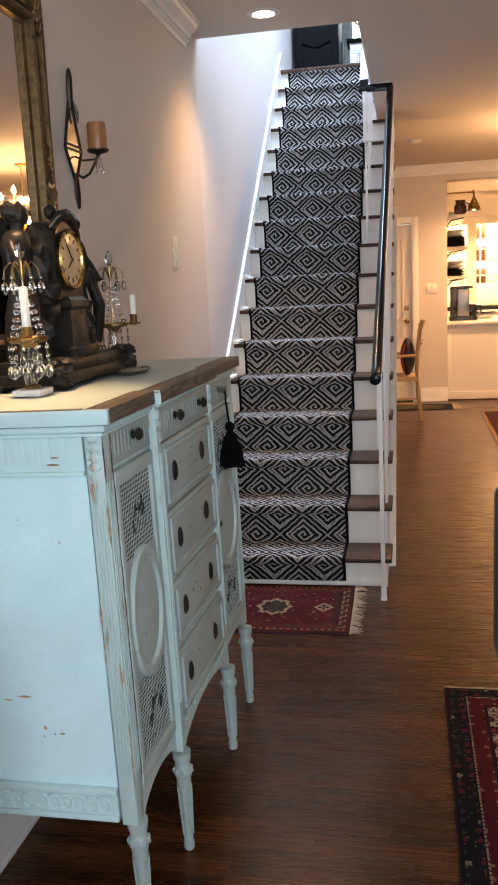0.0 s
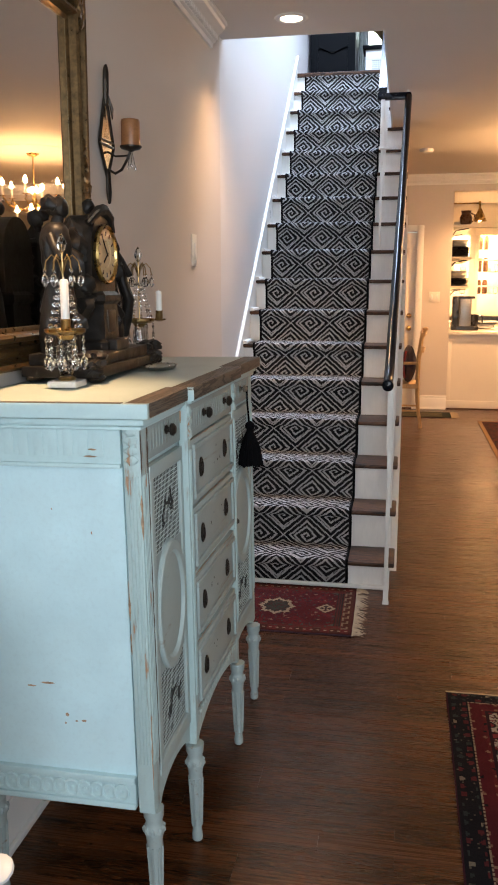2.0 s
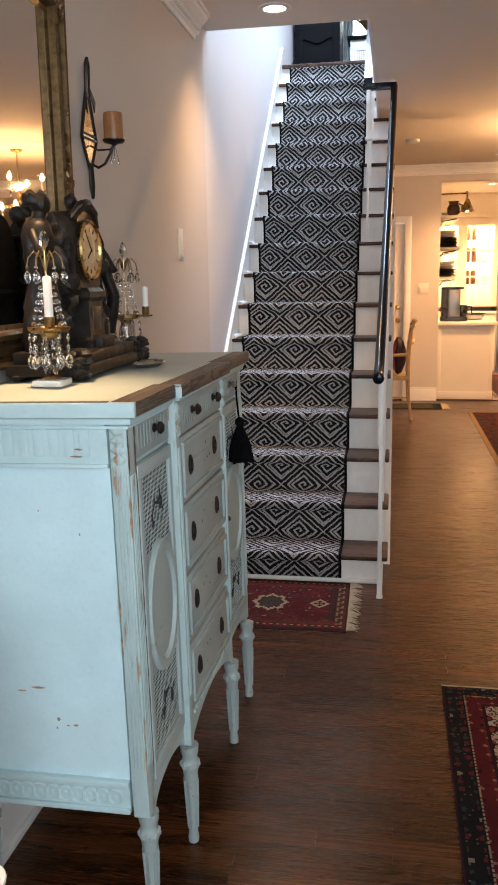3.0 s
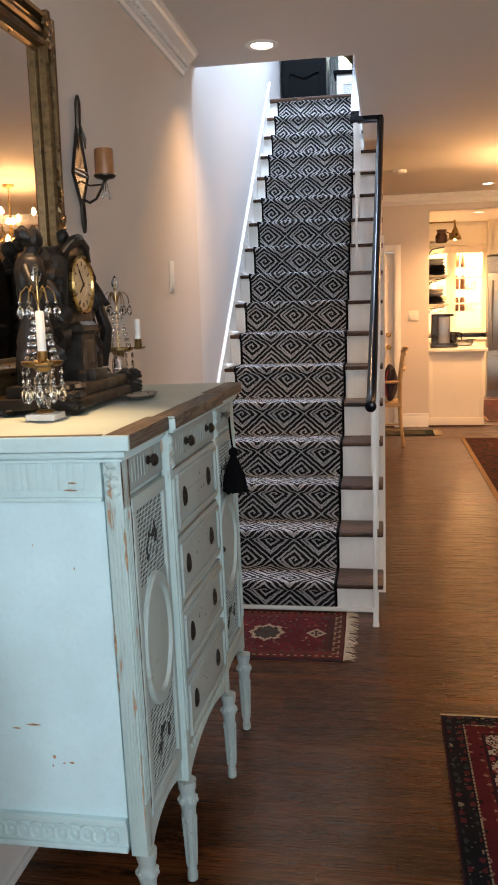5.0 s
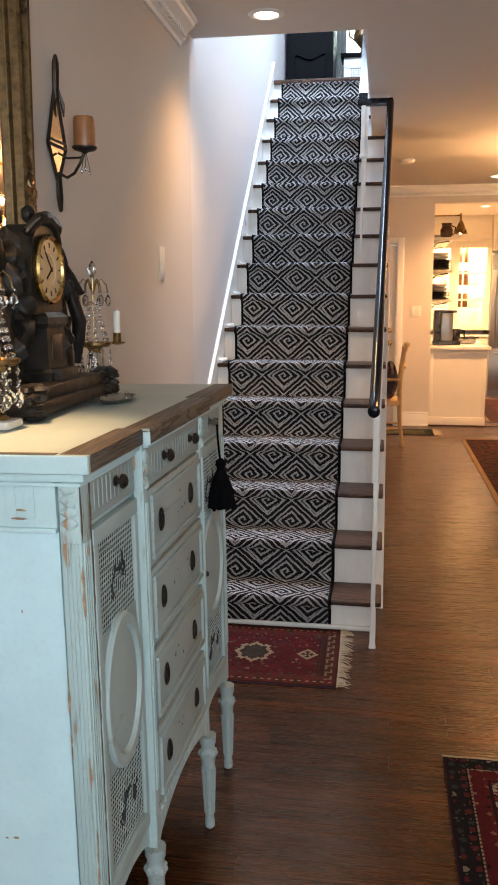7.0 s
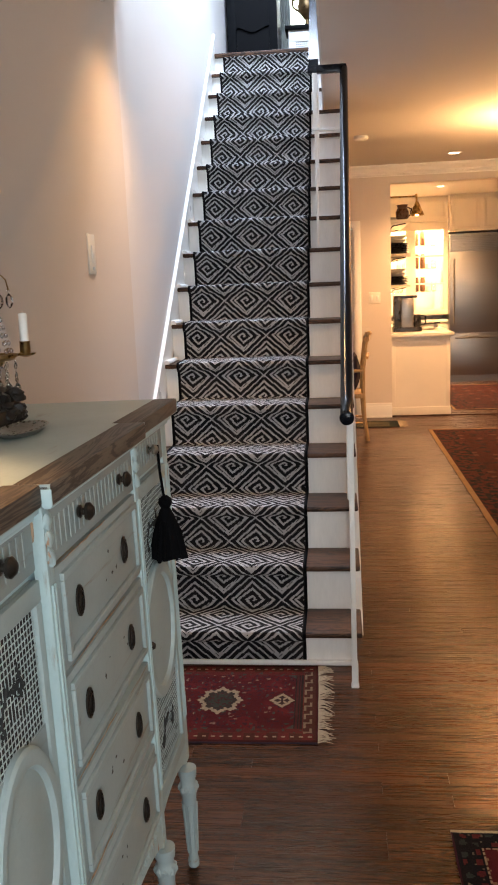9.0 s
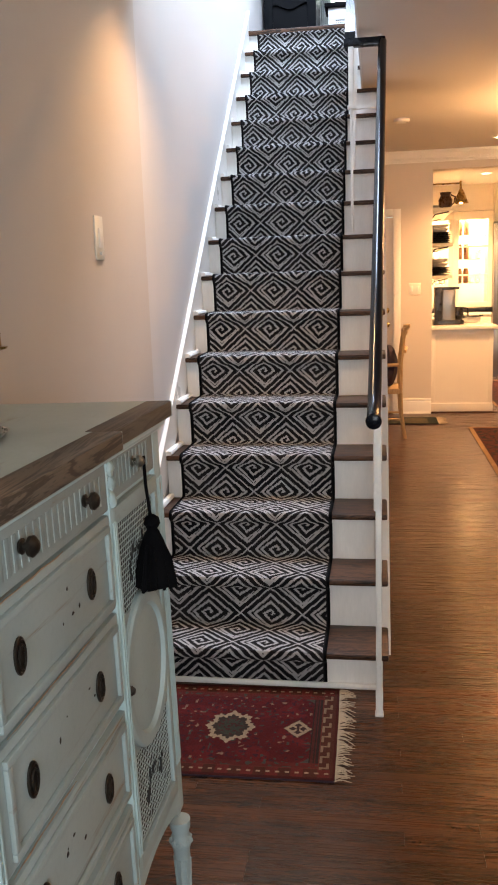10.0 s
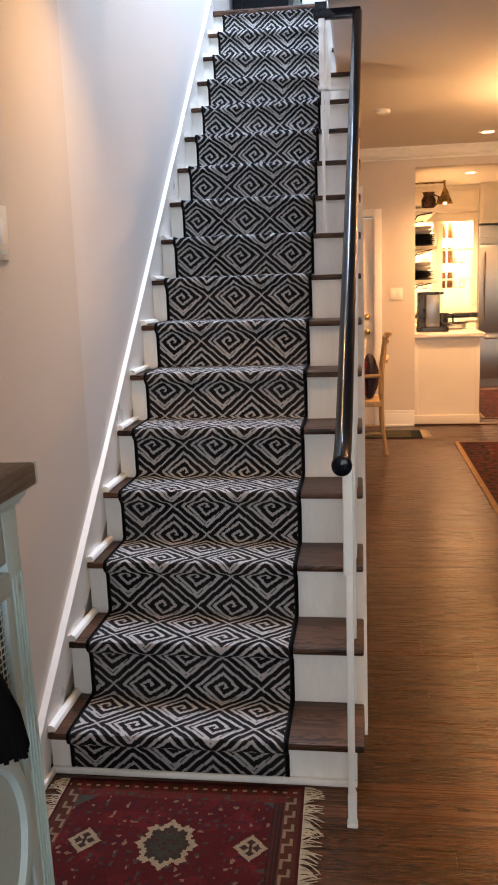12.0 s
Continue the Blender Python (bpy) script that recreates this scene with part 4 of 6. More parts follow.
        part("worn_arris", bm_tube(pts, [0.0004] + [r * rnd.uniform(0.25, 1.1) for i in range(n - 1)] + [0.0004], 6), mat, c, "edge worn to bare timber")
    for z, q in ((1.079, 0.8), (0.908, 1.0), (0.728, 0.7), (0.545, 0.5)):
        y0 = CH_A + 0.02 + 0.05 * rnd.random()
        n = 9
        pts = [(CH_C - 0.0005, y0 + 0.30 * q * i / n, z + 0.0015 * rnd.uniform(-1, 1)) for i in range(n + 1)]
        part("worn_arris", bm_tube(pts, [0.0004] + [0.0017 * rnd.uniform(0.2, 1) for i in range(n - 1)] + [0.0004], 6), BARE, c, "edge worn to bare timber")
    for x, z, w in ((-0.765, 1.115, 0.010), (-0.77, 1.100, 0.016)):
        part("chip", bm_ball((x, CH_Y0 + 0.004, z), (w, 0.0022, 0.0018), None, 0.7, 2, x), BARE, c, "chip of bare orange timber")
    # chips on the near end
    for i, (x, z, w, h) in enumerate(((-0.905, 0.572, 0.034, 0.005), (-0.945, 0.562, 0.020, 0.004), (-0.862, 0.498, 0.008, 0.009), (-0.840, 0.484, 0.006, 0.004), (-0.822, 0.486, 0.012, 0.005), (-0.867, 0.477, 0.004, 0.006), (-0.78, 0.93, 0.003, 0.006), (-0.87, 0.98, 0.003, 0.004))):
        ob = part("chip", bm_ball((x, CH_Y0 + 0.0118, z), (w / 2, 0.0008, h / 2), None, 0.7, 2, i * 3.1), BARE, c, "chip of bare orange timber")
    return c


CHEST = chest()
# it stands a little out of true with the wall, and leans back on the sloping floor
pivot = Matrix.Translation((-0.65, 1.6, 0)) @ Matrix.Rotation(radians(-1.2), 4, "Z") @ Matrix.Translation((0.65, -1.6, 0))
lean = Matrix.Translation((-0.650 + 0.015, 0, 0)) @ Matrix.Rotation(radians(-0.9), 4, "Y") @ Matrix.Translation((0.650, 0, 0))
CHEST.matrix_basis = lean @ pivot @ CHEST.matrix_basis


# ---- on and above the chest ----
DECK = CH_TOP + 0.0212      # height of the chest's top


def mirror():
    """Large swept gilt mirror that hangs behind the chest."""
    y0, y1, z0, z1, x = 0.94, 2.44, 1.235, 2.305, WALL
    m = thing("wall_mirror", "large old gilt framed mirror hanging above the chest", "mirror", at=(x, 1.8, z0))
    part("backing", bm_box(x, x + 0.012, y0 + 0.02, y1 - 0.02, z0 + 0.01, z1 - 0.05), EBONY, m)
    part("glass", bm_box(x + 0.012, x + 0.018, y0 + 0.09, y1 - 0.098, z0 + 0.10, z1 - 0.115), MIRROR, m, "clear mirror glass")

    def side(points, name):
        """One limb of the frame: a stepped profile swept between mitred ends (outer a, outer b, inner a, inner b)."""
        bm = bmesh.new()
        prof = [(0.0, 0.010), (0.0, 0.034), (0.08, 0.046), (0.17, 0.044), (0.22, 0.026), (0.28, 0.024), (0.34, 0.034), (0.46, 0.040), (0.56, 0.036), (0.60, 0.022), (0.66, 0.022), (0.70, 0.044), (0.80, 0.050), (0.86, 0.044), (0.89, 0.024), (0.95, 0.022), (1.0, 0.019), (1.0, 0.012)]
        oa, ob, ia, ib = points
        rows, n = [], 14
        for i in range(n + 1):
            f = i / n
            o = (oa[0] + (ob[0] - oa[0]) * f, oa[1] + (ob[1] - oa[1]) * f)
            e = (ia[0] + (ib[0] - ia[0]) * f, ia[1] + (ib[1] - ia[1]) * f)
            sway = 0.010 * math.sin(math.pi * f) ** 2
            row = []
            for u, h in prof:
                py, pz = o[0] + (e[0] - o[0]) * u, o[1] + (e[1] - o[1]) * u
                if u < 0.5:
                    cy, cz = (y0 + y1) / 2 - py, (z0 + z1) / 2 - pz
                    k = sway * (1 - u)
                    if name == "rail":
                        pz += k if cz > 0 else -k
                    else:
                        py += k if cy > 0 else -k
                row.append(bm.verts.new((x + h, py, pz)))
            rows.append(row)
        for a, b in zip(rows, rows[1:]):
            for j in range(len(prof) - 1):
                bm.faces.new((a[j], a[j + 1], b[j + 1], b[j]))
        return part("frame_" + name, bm, GILT, m, "", 28)
    wy, wz = 0.10, 0.115
    o = [(y0, z0), (y1, z0), (y1, z1), (y0, z1)]
    i = [(y0 + wy, z0 + wz), (y1 - wy, z0 + wz), (y1 - wy, z1 - wz), (y0 + wy, z1 - wz)]
    for a, b, name in ((0, 1, "rail"), (1, 2, "stile"), (2, 3, "rail"), (3, 0, "stile")):
        side((o[a], o[b], i[a], i[b]), name)
    for (y, z), s in (((y1 - 0.05, z1 - 0.05), 1), ((y0 + 0.05, z1 - 0.05), 2), ((y1 - 0.045, 1.72), 3), ((y1 - 0.05, z0 + 0.05), 4)):
        rnd = random.Random(s)
        for k in range(11):
            a = k * 2.4
            d = 0.012 + 0.004 * k
            part("carved_leaf", bm_ball((x + 0.042, y + 0.5 * d * math.cos(a), z + d * 1.2 * math.sin(a)), (0.012, 0.014 + 0.006 * rnd.random(), 0.02), None, 0.5, 1, k + s), GILT, m)
    for k in range(9):
        part("carved_leaf", bm_ball((x + 0.040, y1 - 0.042 + 0.008 * math.sin(k * 1.3), 1.50 + 0.045 * k), (0.010, 0.016, 0.024), None, 0.5, 1, k), GILT, m)


def sconce():
    x, y, s = WALL + 0.010, 2.672, thing("wall_sconce", "dark iron diamond sconce with mirror and amber candle cup", "sconce", at=(WALL, 2.672, 1.72))
    top, low, wide, mid = 2.075, 1.80, 0.066, 1.905
    diamond = [(y, top), (y + wide, mid), (y, low), (y - wide, mid)]
    part("mirror_plate", bm_prism(diamond, "x", x - 0.004, x), MIRROR_OLD, s, "small diamond mirror plate")
    for a, b in zip(diamond, diamond[1:] + diamond[:1]):
        part("edge_bar", bm_tube([(x, a[0], a[1]), (x, b[0], b[1])], 0.0055, 6), IRON_DARK, s)
    part("cross_bar", bm_tube([(x + 0.003, y - wide, mid), (x + 0.003, y + wide, mid)], 0.0035, 6), IRON_DARK, s)
    part("cross_bar", bm_tube([(x + 0.003, y - wide * 0.93, mid + 0.014), (x + 0.003, y + wide * 0.93, mid + 0.014)], 0.0025, 6), IRON_DARK, s)
    part("strap", bm_tube([(x + 0.002, y - 0.008, 2.03), (x + 0.004, y - 0.012, 2.10), (x + 0.005, y - 0.010, 2.13), (x + 0.005, y, 2.148), (x + 0.005, y + 0.010, 2.13), (x + 0.004, y + 0.011, 2.10), (x + 0.002, y + 0.008, 2.03)], 0.006, 6), IRON_DARK, s, "twisted iron loop")
    part("strap", bm_tube([(x + 0.002, y - 0.006, 1.83), (x + 0.003, y - 0.011, 1.76), (x + 0.004, y, 1.725), (x + 0.003, y + 0.011, 1.76), (x + 0.002, y + 0.006, 1.83)], 0.006, 6), IRON_DARK, s, "twisted iron loop")
    part("leaf", bm_tube([(x + 0.006, y + 0.01, 2.06), (x + 0.014, y + 0.022, 2.02), (x + 0.012, y + 0.03, 1.99)], [0.003, 0.006, 0.002], 6), IRON_DARK, s)
    cx, cy, cz = -1.032, 2.695, 1.898
    arm = [(x + 0.002, y, 1.83), (x + 0.03, y - 0.008, 1.815), (x + 0.055, y - 0.015, 1.825), (cx - 0.015, cy, 1.86), (cx, cy, cz - 0.006)]
    part("arm", bm_tube(arm, 0.0045, 7), IRON_DARK, s)
    part("arm", bm_tube([(x + 0.002, y, 1.885), (x + 0.03, y, 1.87), (cx - 0.01, cy, 1.875), (cx, cy, cz - 0.006)], 0.0035, 7), IRON_DARK, s)
    part("cup", bm_lathe([(0.004, -0.014), (0.012, -0.008), (0.030, -0.004), (0.036, 0.002), (0.0365, 0.006), (0.032, 0.003)], (cx, cy, cz), 20), IRON_DARK, s)
    for dz, dx in ((0.045, 0.0), (0.055, 0.01), (0.052, -0.008)):
        part("drop", bm_ball((cx + dx, cy + dx, cz - dz - 0.01), (0.005, 0.005, 0.007), subdivisions=1), CRYSTAL, s)
        part("hook", bm_tube([(cx + dx * 0.3, cy, cz - 0.01), (cx + dx, cy + dx, cz - dz - 0.003)], 0.0012, 5), IRON_DARK, s)
    c = bm_lathe([(0.030, 0.0), (0.0315, 0.006), (0.031, 0.075), (0.029, 0.082), (0.022, 0.079), (0.006, 0.074)], (cx, cy, cz + 0.006), 24)
    solid("pillar_candle", c, AMBER_WAX, "thick amber pillar candle in the iron sconce", "candle", "")


def figure(y, s, parent):
    """A draped standing figure in dark metal, one plain shape."""
    bm = bmesh.new()
    x = -1.0
    bm_lathe([(0.052, 0), (0.050, 0.05), (0.043, 0.11), (0.034, 0.17), (0.030, 0.21), (0.036, 0.25), (0.040, 0.285), (0.034, 0.31), (0.015, 0.325)], (x, y, DECK + 0.07), 18, bm)
    for v in bm.verts:
        v.co.x += 0.012 * math.sin(v.co.z * 46 + v.co.y * 90) * (1.4 - v.co.z)
    bm_tube([(x, y, DECK + 0.385), (x + 0.004, y - s * 0.004, DECK + 0.41)], [0.014, 0.013], 8, bm)
    bm_ball((x + 0.008, y - s * 0.006, DECK + 0.432), (0.024, 0.021, 0.028), bm, 0.35, 2, y)
    bm_ball((x - 0.010, y + s * 0.004, DECK + 0.442), (0.021, 0.021, 0.021), bm, 0.6, 2, y + 1)
    bm_tube([(x, y + s * 0.034, DECK + 0.36), (x + 0.03, y + s * 0.062, DECK + 0.31), (x + 0.06, y + s * 0.05, DECK + 0.27)], [0.014, 0.013, 0.009], 8, bm)
    bm_tube([(x, y - s * 0.032, DECK + 0.365), (x + 0.02, y - s * 0.06, DECK + 0.36), (x + 0.03, y - s * 0.095, DECK + 0.385)], [0.014, 0.012, 0.008], 8, bm)
    bm_tube([(x + 0.03, y + s * 0.03, DECK + 0.30), (x + 0.05, y + s * 0.06, DECK + 0.2), (x + 0.03, y + s * 0.075, DECK + 0.09)], [0.014, 0.020, 0.012], 8, bm)
    rnd = random.Random(int(y * 100))
    for k in range(12):
        h = k / 11
        bm_ball((x + 0.012 + 0.03 * rnd.random(), y - s * (0.02 + 0.055 * rnd.random()), DECK + 0.08 + 0.29 * h), (0.030, 0.026 - 0.008 * h, 0.036), bm, 0.7, 2, k * 1.7)
    bmesh.ops.subdivide_edges(bm, edges=bm.edges[:], cuts=1, use_grid_fill=True)
    for v in bm.verts:
        k = noise.noise(Vector((v.co.x * 34, v.co.y * 34, v.co.z * 15)))
        fold = 0.5 * math.sin(130 * v.co.y + 5 * math.sin(18 * v.co.z)) if v.co.z < DECK + 0.33 else 0
        v.co += Vector((1, -s * 0.6, 0)) * 0.007 * (k + fold)
    part("figure", bm, SPELTER, parent, "draped dark metal figure leaning on the clock", 60)


def clock():
    c = thing("mantel_clock", "black figural mantel clock with two draped figures and ivory dial", "clock", at=(-0.97, 2.14, DECK))
    y, z, x = 2.14, DECK, -0.97
    part("base", soften(bm_box(-1.075, -0.868, 1.905, 2.375, z + 0.012, z + 0.040), 0.006), SPELTER, c)
    part("base_step", soften(bm_box(-1.065, -0.878, 1.93, 2.335, z + 0.040, z + 0.070), 0.005), SPELTER, c)
    for fy in (1.93, 2.37):
        for fx in (-1.05, -0.885):
            part("foot", bm_ball((fx, fy, z + 0.012), (0.024, 0.028, 0.012), rough=0.3), SPELTER, c)
    rnd = random.Random(4)
    for fy, n, long in ((2.385, 34, 0.060), (1.925, 16, 0.030)):
        for k in range(n):
            a, h = k * 2.4, rnd.random()
            part("scroll_leaf", bm_ball((-0.888 + 0.026 * math.cos(a) * (1 - 0.4 * h), fy + long * math.sin(a) * (1 - 0.55 * h) * (0.5 + 0.5 * rnd.random()), z + 0.014 + 0.058 * h), (0.013 + 0.006 * rnd.random(), 0.014 + 0.008 * rnd.random(), 0.012), None, 0.55, 2, k), SPELTER, c)
    case = bm_lathe([(0.092, 0), (0.092, 0.02), (0.078, 0.028), (0.074, 0.12), (0.086, 0.13), (0.086, 0.145), (0.07, 0.155)], (x, y, z + 0.07), 4, m=Matrix.Rotation(radians(45), 4, "Z"))
    part("plinth", soften(case, 0.003), SPELTER, c)
    part("plaque", bm_box(-0.918, -0.914, y - 0.03, y + 0.03, z + 0.115, z + 0.175, 0.002), IRON_DARK, c)
    part("ledge", soften(bm_box(-0.95, -0.885, y - 0.05, y + 0.05, z + 0.07, z + 0.098), 0.003), SPELTER, c)
    head = bmesh.new()
    pts = [(y + 0.088 * math.cos(a), z + 0.325 + 0.10 * math.sin(a)) for a in [math.pi * k / 14 for k in range(15)]]
    bm_prism([(y + 0.088, z + 0.22)] + pts + [(y - 0.088, z + 0.22)], "x", x - 0.05, x + 0.036, head)
    part("case", soften(head, 0.008), SPELTER, c)
    part("swag", bm_tube([(x + 0.03, y - 0.085, z + 0.40), (x + 0.04, y - 0.04, z + 0.432), (x + 0.04, y, z + 0.438), (x + 0.035, y + 0.05, z + 0.425), (x + 0.03, y + 0.09, z + 0.385)], [0.010, 0.014, 0.016, 0.014, 0.010], 8), SPELTER, c)
    part("finial", bm_ball((x, y - 0.005, z + 0.447), (0.017, 0.017, 0.02), rough=0.3), SPELTER, c)
    # the moulding's pale highlight, laid on as a thin silver rod
    tip = bm_tube([(x + 0.036, y - 0.10, z + 0.40), (x + 0.045, y - 0.07, z + 0.425), (x + 0.048, y - 0.03, z + 0.442)], 0.0028, 6)
    part("ribbon", tip, SILVER, c, "pale highlight on the worn moulding, laid on as a silver rod")
    turned = Matrix.Rotation(radians(90), 4, "Y")
    part("bezel", bm_lathe([(0.066, 0), (0.077, 0.002), (0.079, 0.010), (0.075, 0.016), (0.070, 0.014), (0.067, 0.006)], (x + 0.036, y, z + 0.322), 36, m=turned), BRASS, c, "aged brass bezel")
    dial = part("dial", bm_lathe([(0.0, 0), (0.069, 0), (0.069, 0.008), (0.036, 0.009), (0.034, 0.007), (0.0, 0.007)], (x + 0.036, y, z + 0.322), 36, m=turned), DIAL, c, "ivory dial with dark numerals")
    for k in range(12):
        a = k * math.tau / 12
        num = bm_box(-0.0005, 0.0015, -0.0018, 0.0018, 0.048, 0.060)
        bmesh.ops.transform(num, matrix=Matrix.Translation((x + 0.045, y, z + 0.322)) @ Matrix.Rotation(a, 4, "X"), verts=num.verts)
        part("numeral", num, BROWNWARE, dial)
    for a, length in ((2.2, 0.036), (0.7, 0.05)):
        p = bm_box(-0.0005, 0.0012, -0.0016, 0.0016, -0.006, length)
        bmesh.ops.transform(p, matrix=Matrix.Translation((x + 0.0485, y, z + 0.322)) @ Matrix.Rotation(a, 4, "X"), verts=p.verts)
        part("pointer", p, EBONY, dial)
    figure(1.985, -1, c)
    figure(2.325, 1, c)


def crystal_drop(p, size, parent):
    x, y, z = p
    d = part("prism", bm_lathe([(0.0006, 0), (size * 0.30, -size * 0.35), (size * 0.36, -size * 0.75), (size * 0.2, -size * 1.1), (0.0006, -size * 1.25)], (x, y, z), 6), CRYSTAL, parent, smooth=False)
    part("bead", bm_ball((x, y, z + size * 0.22), (size * 0.17,) * 3, subdivisions=1), CRYSTAL, d, smooth=False)


def girandole(name_label, at, lit_side):
    """A crystal hung candlestick: marble foot, glass stem, brass tray, candle and a crown of arms."""
    g = thing("girandole", name_label, "candlestick", "girandoles beside the clock", at=(at[0], at[1], DECK))
    x, y, z = at[0], at[1], DECK
    part("foot", soften(bm_box(x - 0.036, x + 0.036, y - 0.036, y + 0.036, z, z + 0.016), 0.004), MARBLE, g, "square white marble foot")
    part("collar", bm_lathe([(0.020, 0), (0.022, 0.005), (0.014, 0.010)], (x, y, z + 0.016), 16), OLD_BRASS, g)
    part("stem", bm_lathe([(0.014, 0), (0.021, 0.02), (0.024, 0.045), (0.021, 0.075), (0.015, 0.088)], (x, y, z + 0.026), 12), CRYSTAL, g, "fluted glass stem", False)
    part("collar", bm_lathe([(0.014, 0), (0.018, 0.004), (0.022, 0.012)], (x, y, z + 0.112), 16), OLD_BRASS, g)
    part("tray", bm_lathe([(0.010, 0), (0.040, 0.003), (0.048, 0.009), (0.049, 0.016), (0.045, 0.012), (0.012, 0.007)], (x, y, z + 0.122), 24), OLD_BRASS, g, "pierced brass tray")
    part("post", bm_tube([(x, y, z + 0.13), (x, y, z + 0.335)], 0.0024, 8), OLD_BRASS, g)
    for k in range(9):
        a = k * math.tau / 9
        px, py = x + 0.045 * math.cos(a), y + 0.045 * math.sin(a)
        for j, s in enumerate((0.011, 0.011, 0.026)):
            crystal_drop((px, py, z + 0.119 - 0.022 * j), s if j < 2 else 0.028, g)
        for j in range(7):
            f = j / 6
            r = 0.036 * (1 - f) + 0.011 * f
            part("bead", bm_ball((x + r * math.cos(a + 0.3), y + r * math.sin(a + 0.3), z + 0.145 + 0.10 * f), (0.0052, 0.0052, 0.0062), subdivisions=1), CRYSTAL, g, smooth=False)
    for k in range(6):
        a = k * math.tau / 6 + 0.4
        c, s = math.cos(a), math.sin(a)
        arc = [(x, y, z + 0.265), (x + 0.010 * c, y + 0.010 * s, z + 0.298), (x + 0.024 * c, y + 0.024 * s, z + 0.310), (x + 0.037 * c, y + 0.037 * s, z + 0.296), (x + 0.041 * c, y + 0.041 * s, z + 0.274)]
        part("arm", bm_tube(arc, 0.0018, 6), OLD_BRASS, g)
        crystal_drop((x + 0.041 * c, y + 0.041 * s, z + 0.268), 0.026, g)
    part("spire", bm_lathe([(0.003, 0), (0.010, 0.012), (0.013, 0.024), (0.008, 0.038), (0.001, 0.048)], (x, y, z + 0.312), 8), CRYSTAL, g, "cut crystal spire", False)
    cx, cy, ch, cz = lit_side
    part("socket_arm", bm_tube([(x, y, z + 0.136), ((x + cx) / 2, (y + cy) / 2, z + 0.128), (cx, cy, cz - 0.018)], 0.003, 6), OLD_BRASS, g)
    part("drip_pan", bm_lathe([(0.006, -0.008), (0.022, -0.003), (0.024, 0.001), (0.006, 0.0)], (cx, cy, cz - 0.022), 18), OLD_BRASS, g)
    part("socket", bm_lathe([(0.010, 0), (0.012, 0.003), (0.0115, 0.024), (0.013, 0.027)], (cx, cy, cz - 0.022), 16), OLD_BRASS, g)
    cand = bm_lathe([(0.0098, 0), (0.0098, ch - 0.004), (0.008, ch), (0.003, ch + 0.001)], (cx, cy, cz), 18)
    bm_tube([(cx, cy, cz + ch), (cx, cy, cz + ch + 0.006)], 0.0008, 5, cand)
    solid("taper_candle", cand, WAX, "short white taper candle in a brass socket", "candle", "", "candles on the chest")


def tray():
    t = thing("trinket_dish", "small oval tarnished silver dish with pierced rim on the chest", "dish", at=(-0.822, 2.29, DECK))
    part("bowl", bm_lathe([(0.5, 0), (0.7, 0.002), (1.0, 0.012), (1.03, 0.013), (0.98, 0.0135), (0.66, 0.006), (0.0, 0.005)], (-0.822, 2.29, DECK), 32, m=Matrix.Diagonal((0.042, 0.088, 1, 1))), SILVER, t)
    for k in range(26):
        a = k * math.tau / 26
        part("stud", bm_ball((-0.822 + 0.038 * math.cos(a), 2.29 + 0.080 * math.sin(a), DECK + 0.0125), (0.003, 0.005, 0.003), subdivisions=1), CRYSTAL if k % 3 == 0 else SILVER, t)


def tassel():
    x, y, z = CH_F + 0.040, 2.54, 1.132
    t = thing("key_tassel", "black silk key tassel hanging from a chest drawer knob", "tassel", at=(x, y, 0.88))
    part("cord", bm_tube([(x, y, z + 0.008), (x + 0.003, y - 0.004, z - 0.05), (x + 0.010, y - 0.008, 1.022)], 0.0035, 6), TASSEL, t)
    part("head", bm_lathe([(0.005, 0), (0.014, -0.007), (0.016, -0.018), (0.010, -0.028), (0.014, -0.036), (0.021, -0.052), (0.025, -0.066)], (x + 0.012, y - 0.008, 1.028), 16), TASSEL, t)
    sk = bmesh.new()
    rnd = random.Random(5)
    for k in range(130):
        a = rnd.random() * math.tau
        r = 0.022 * math.sqrt(rnd.random())
        q = 2.0 + 0.25 * rnd.random()
        bm_tube([(x + 0.012 + r * math.cos(a) * 0.8, y - 0.008 + r * math.sin(a), 0.972), (x + 0.014 + r * 1.35 * math.cos(a), y - 0.008 + r * 1.4 * math.sin(a), 0.94), (x + 0.014 + r * q * math.cos(a) * 0.85, y - 0.008 + r * q * math.sin(a), 0.884 + 0.010 * rnd.random())], 0.0042, 4, sk)
    bm_lathe([(0.020, 0.086), (0.032, 0.048), (0.038, 0.018), (0.037, 0.006), (0.03, 0.003)], (x + 0.013, y - 0.008, 0.884), 18, sk)
    tagged(part("skirt", sk, TASSEL, t, "soft black threads"), "", "", "", "stuff")


mirror()
sconce()
clock()
girandole("crystal hung brass candlestick on a white marble foot", (-0.925, 1.842), (-0.905, 1.800, 0.095, DECK + 0.158))
girandole("crystal hung brass candlestick partly hidden behind the clock", (-0.958, 2.512), (-0.912, 2.575, 0.066, DECK + 0.157))
tray()
tassel()


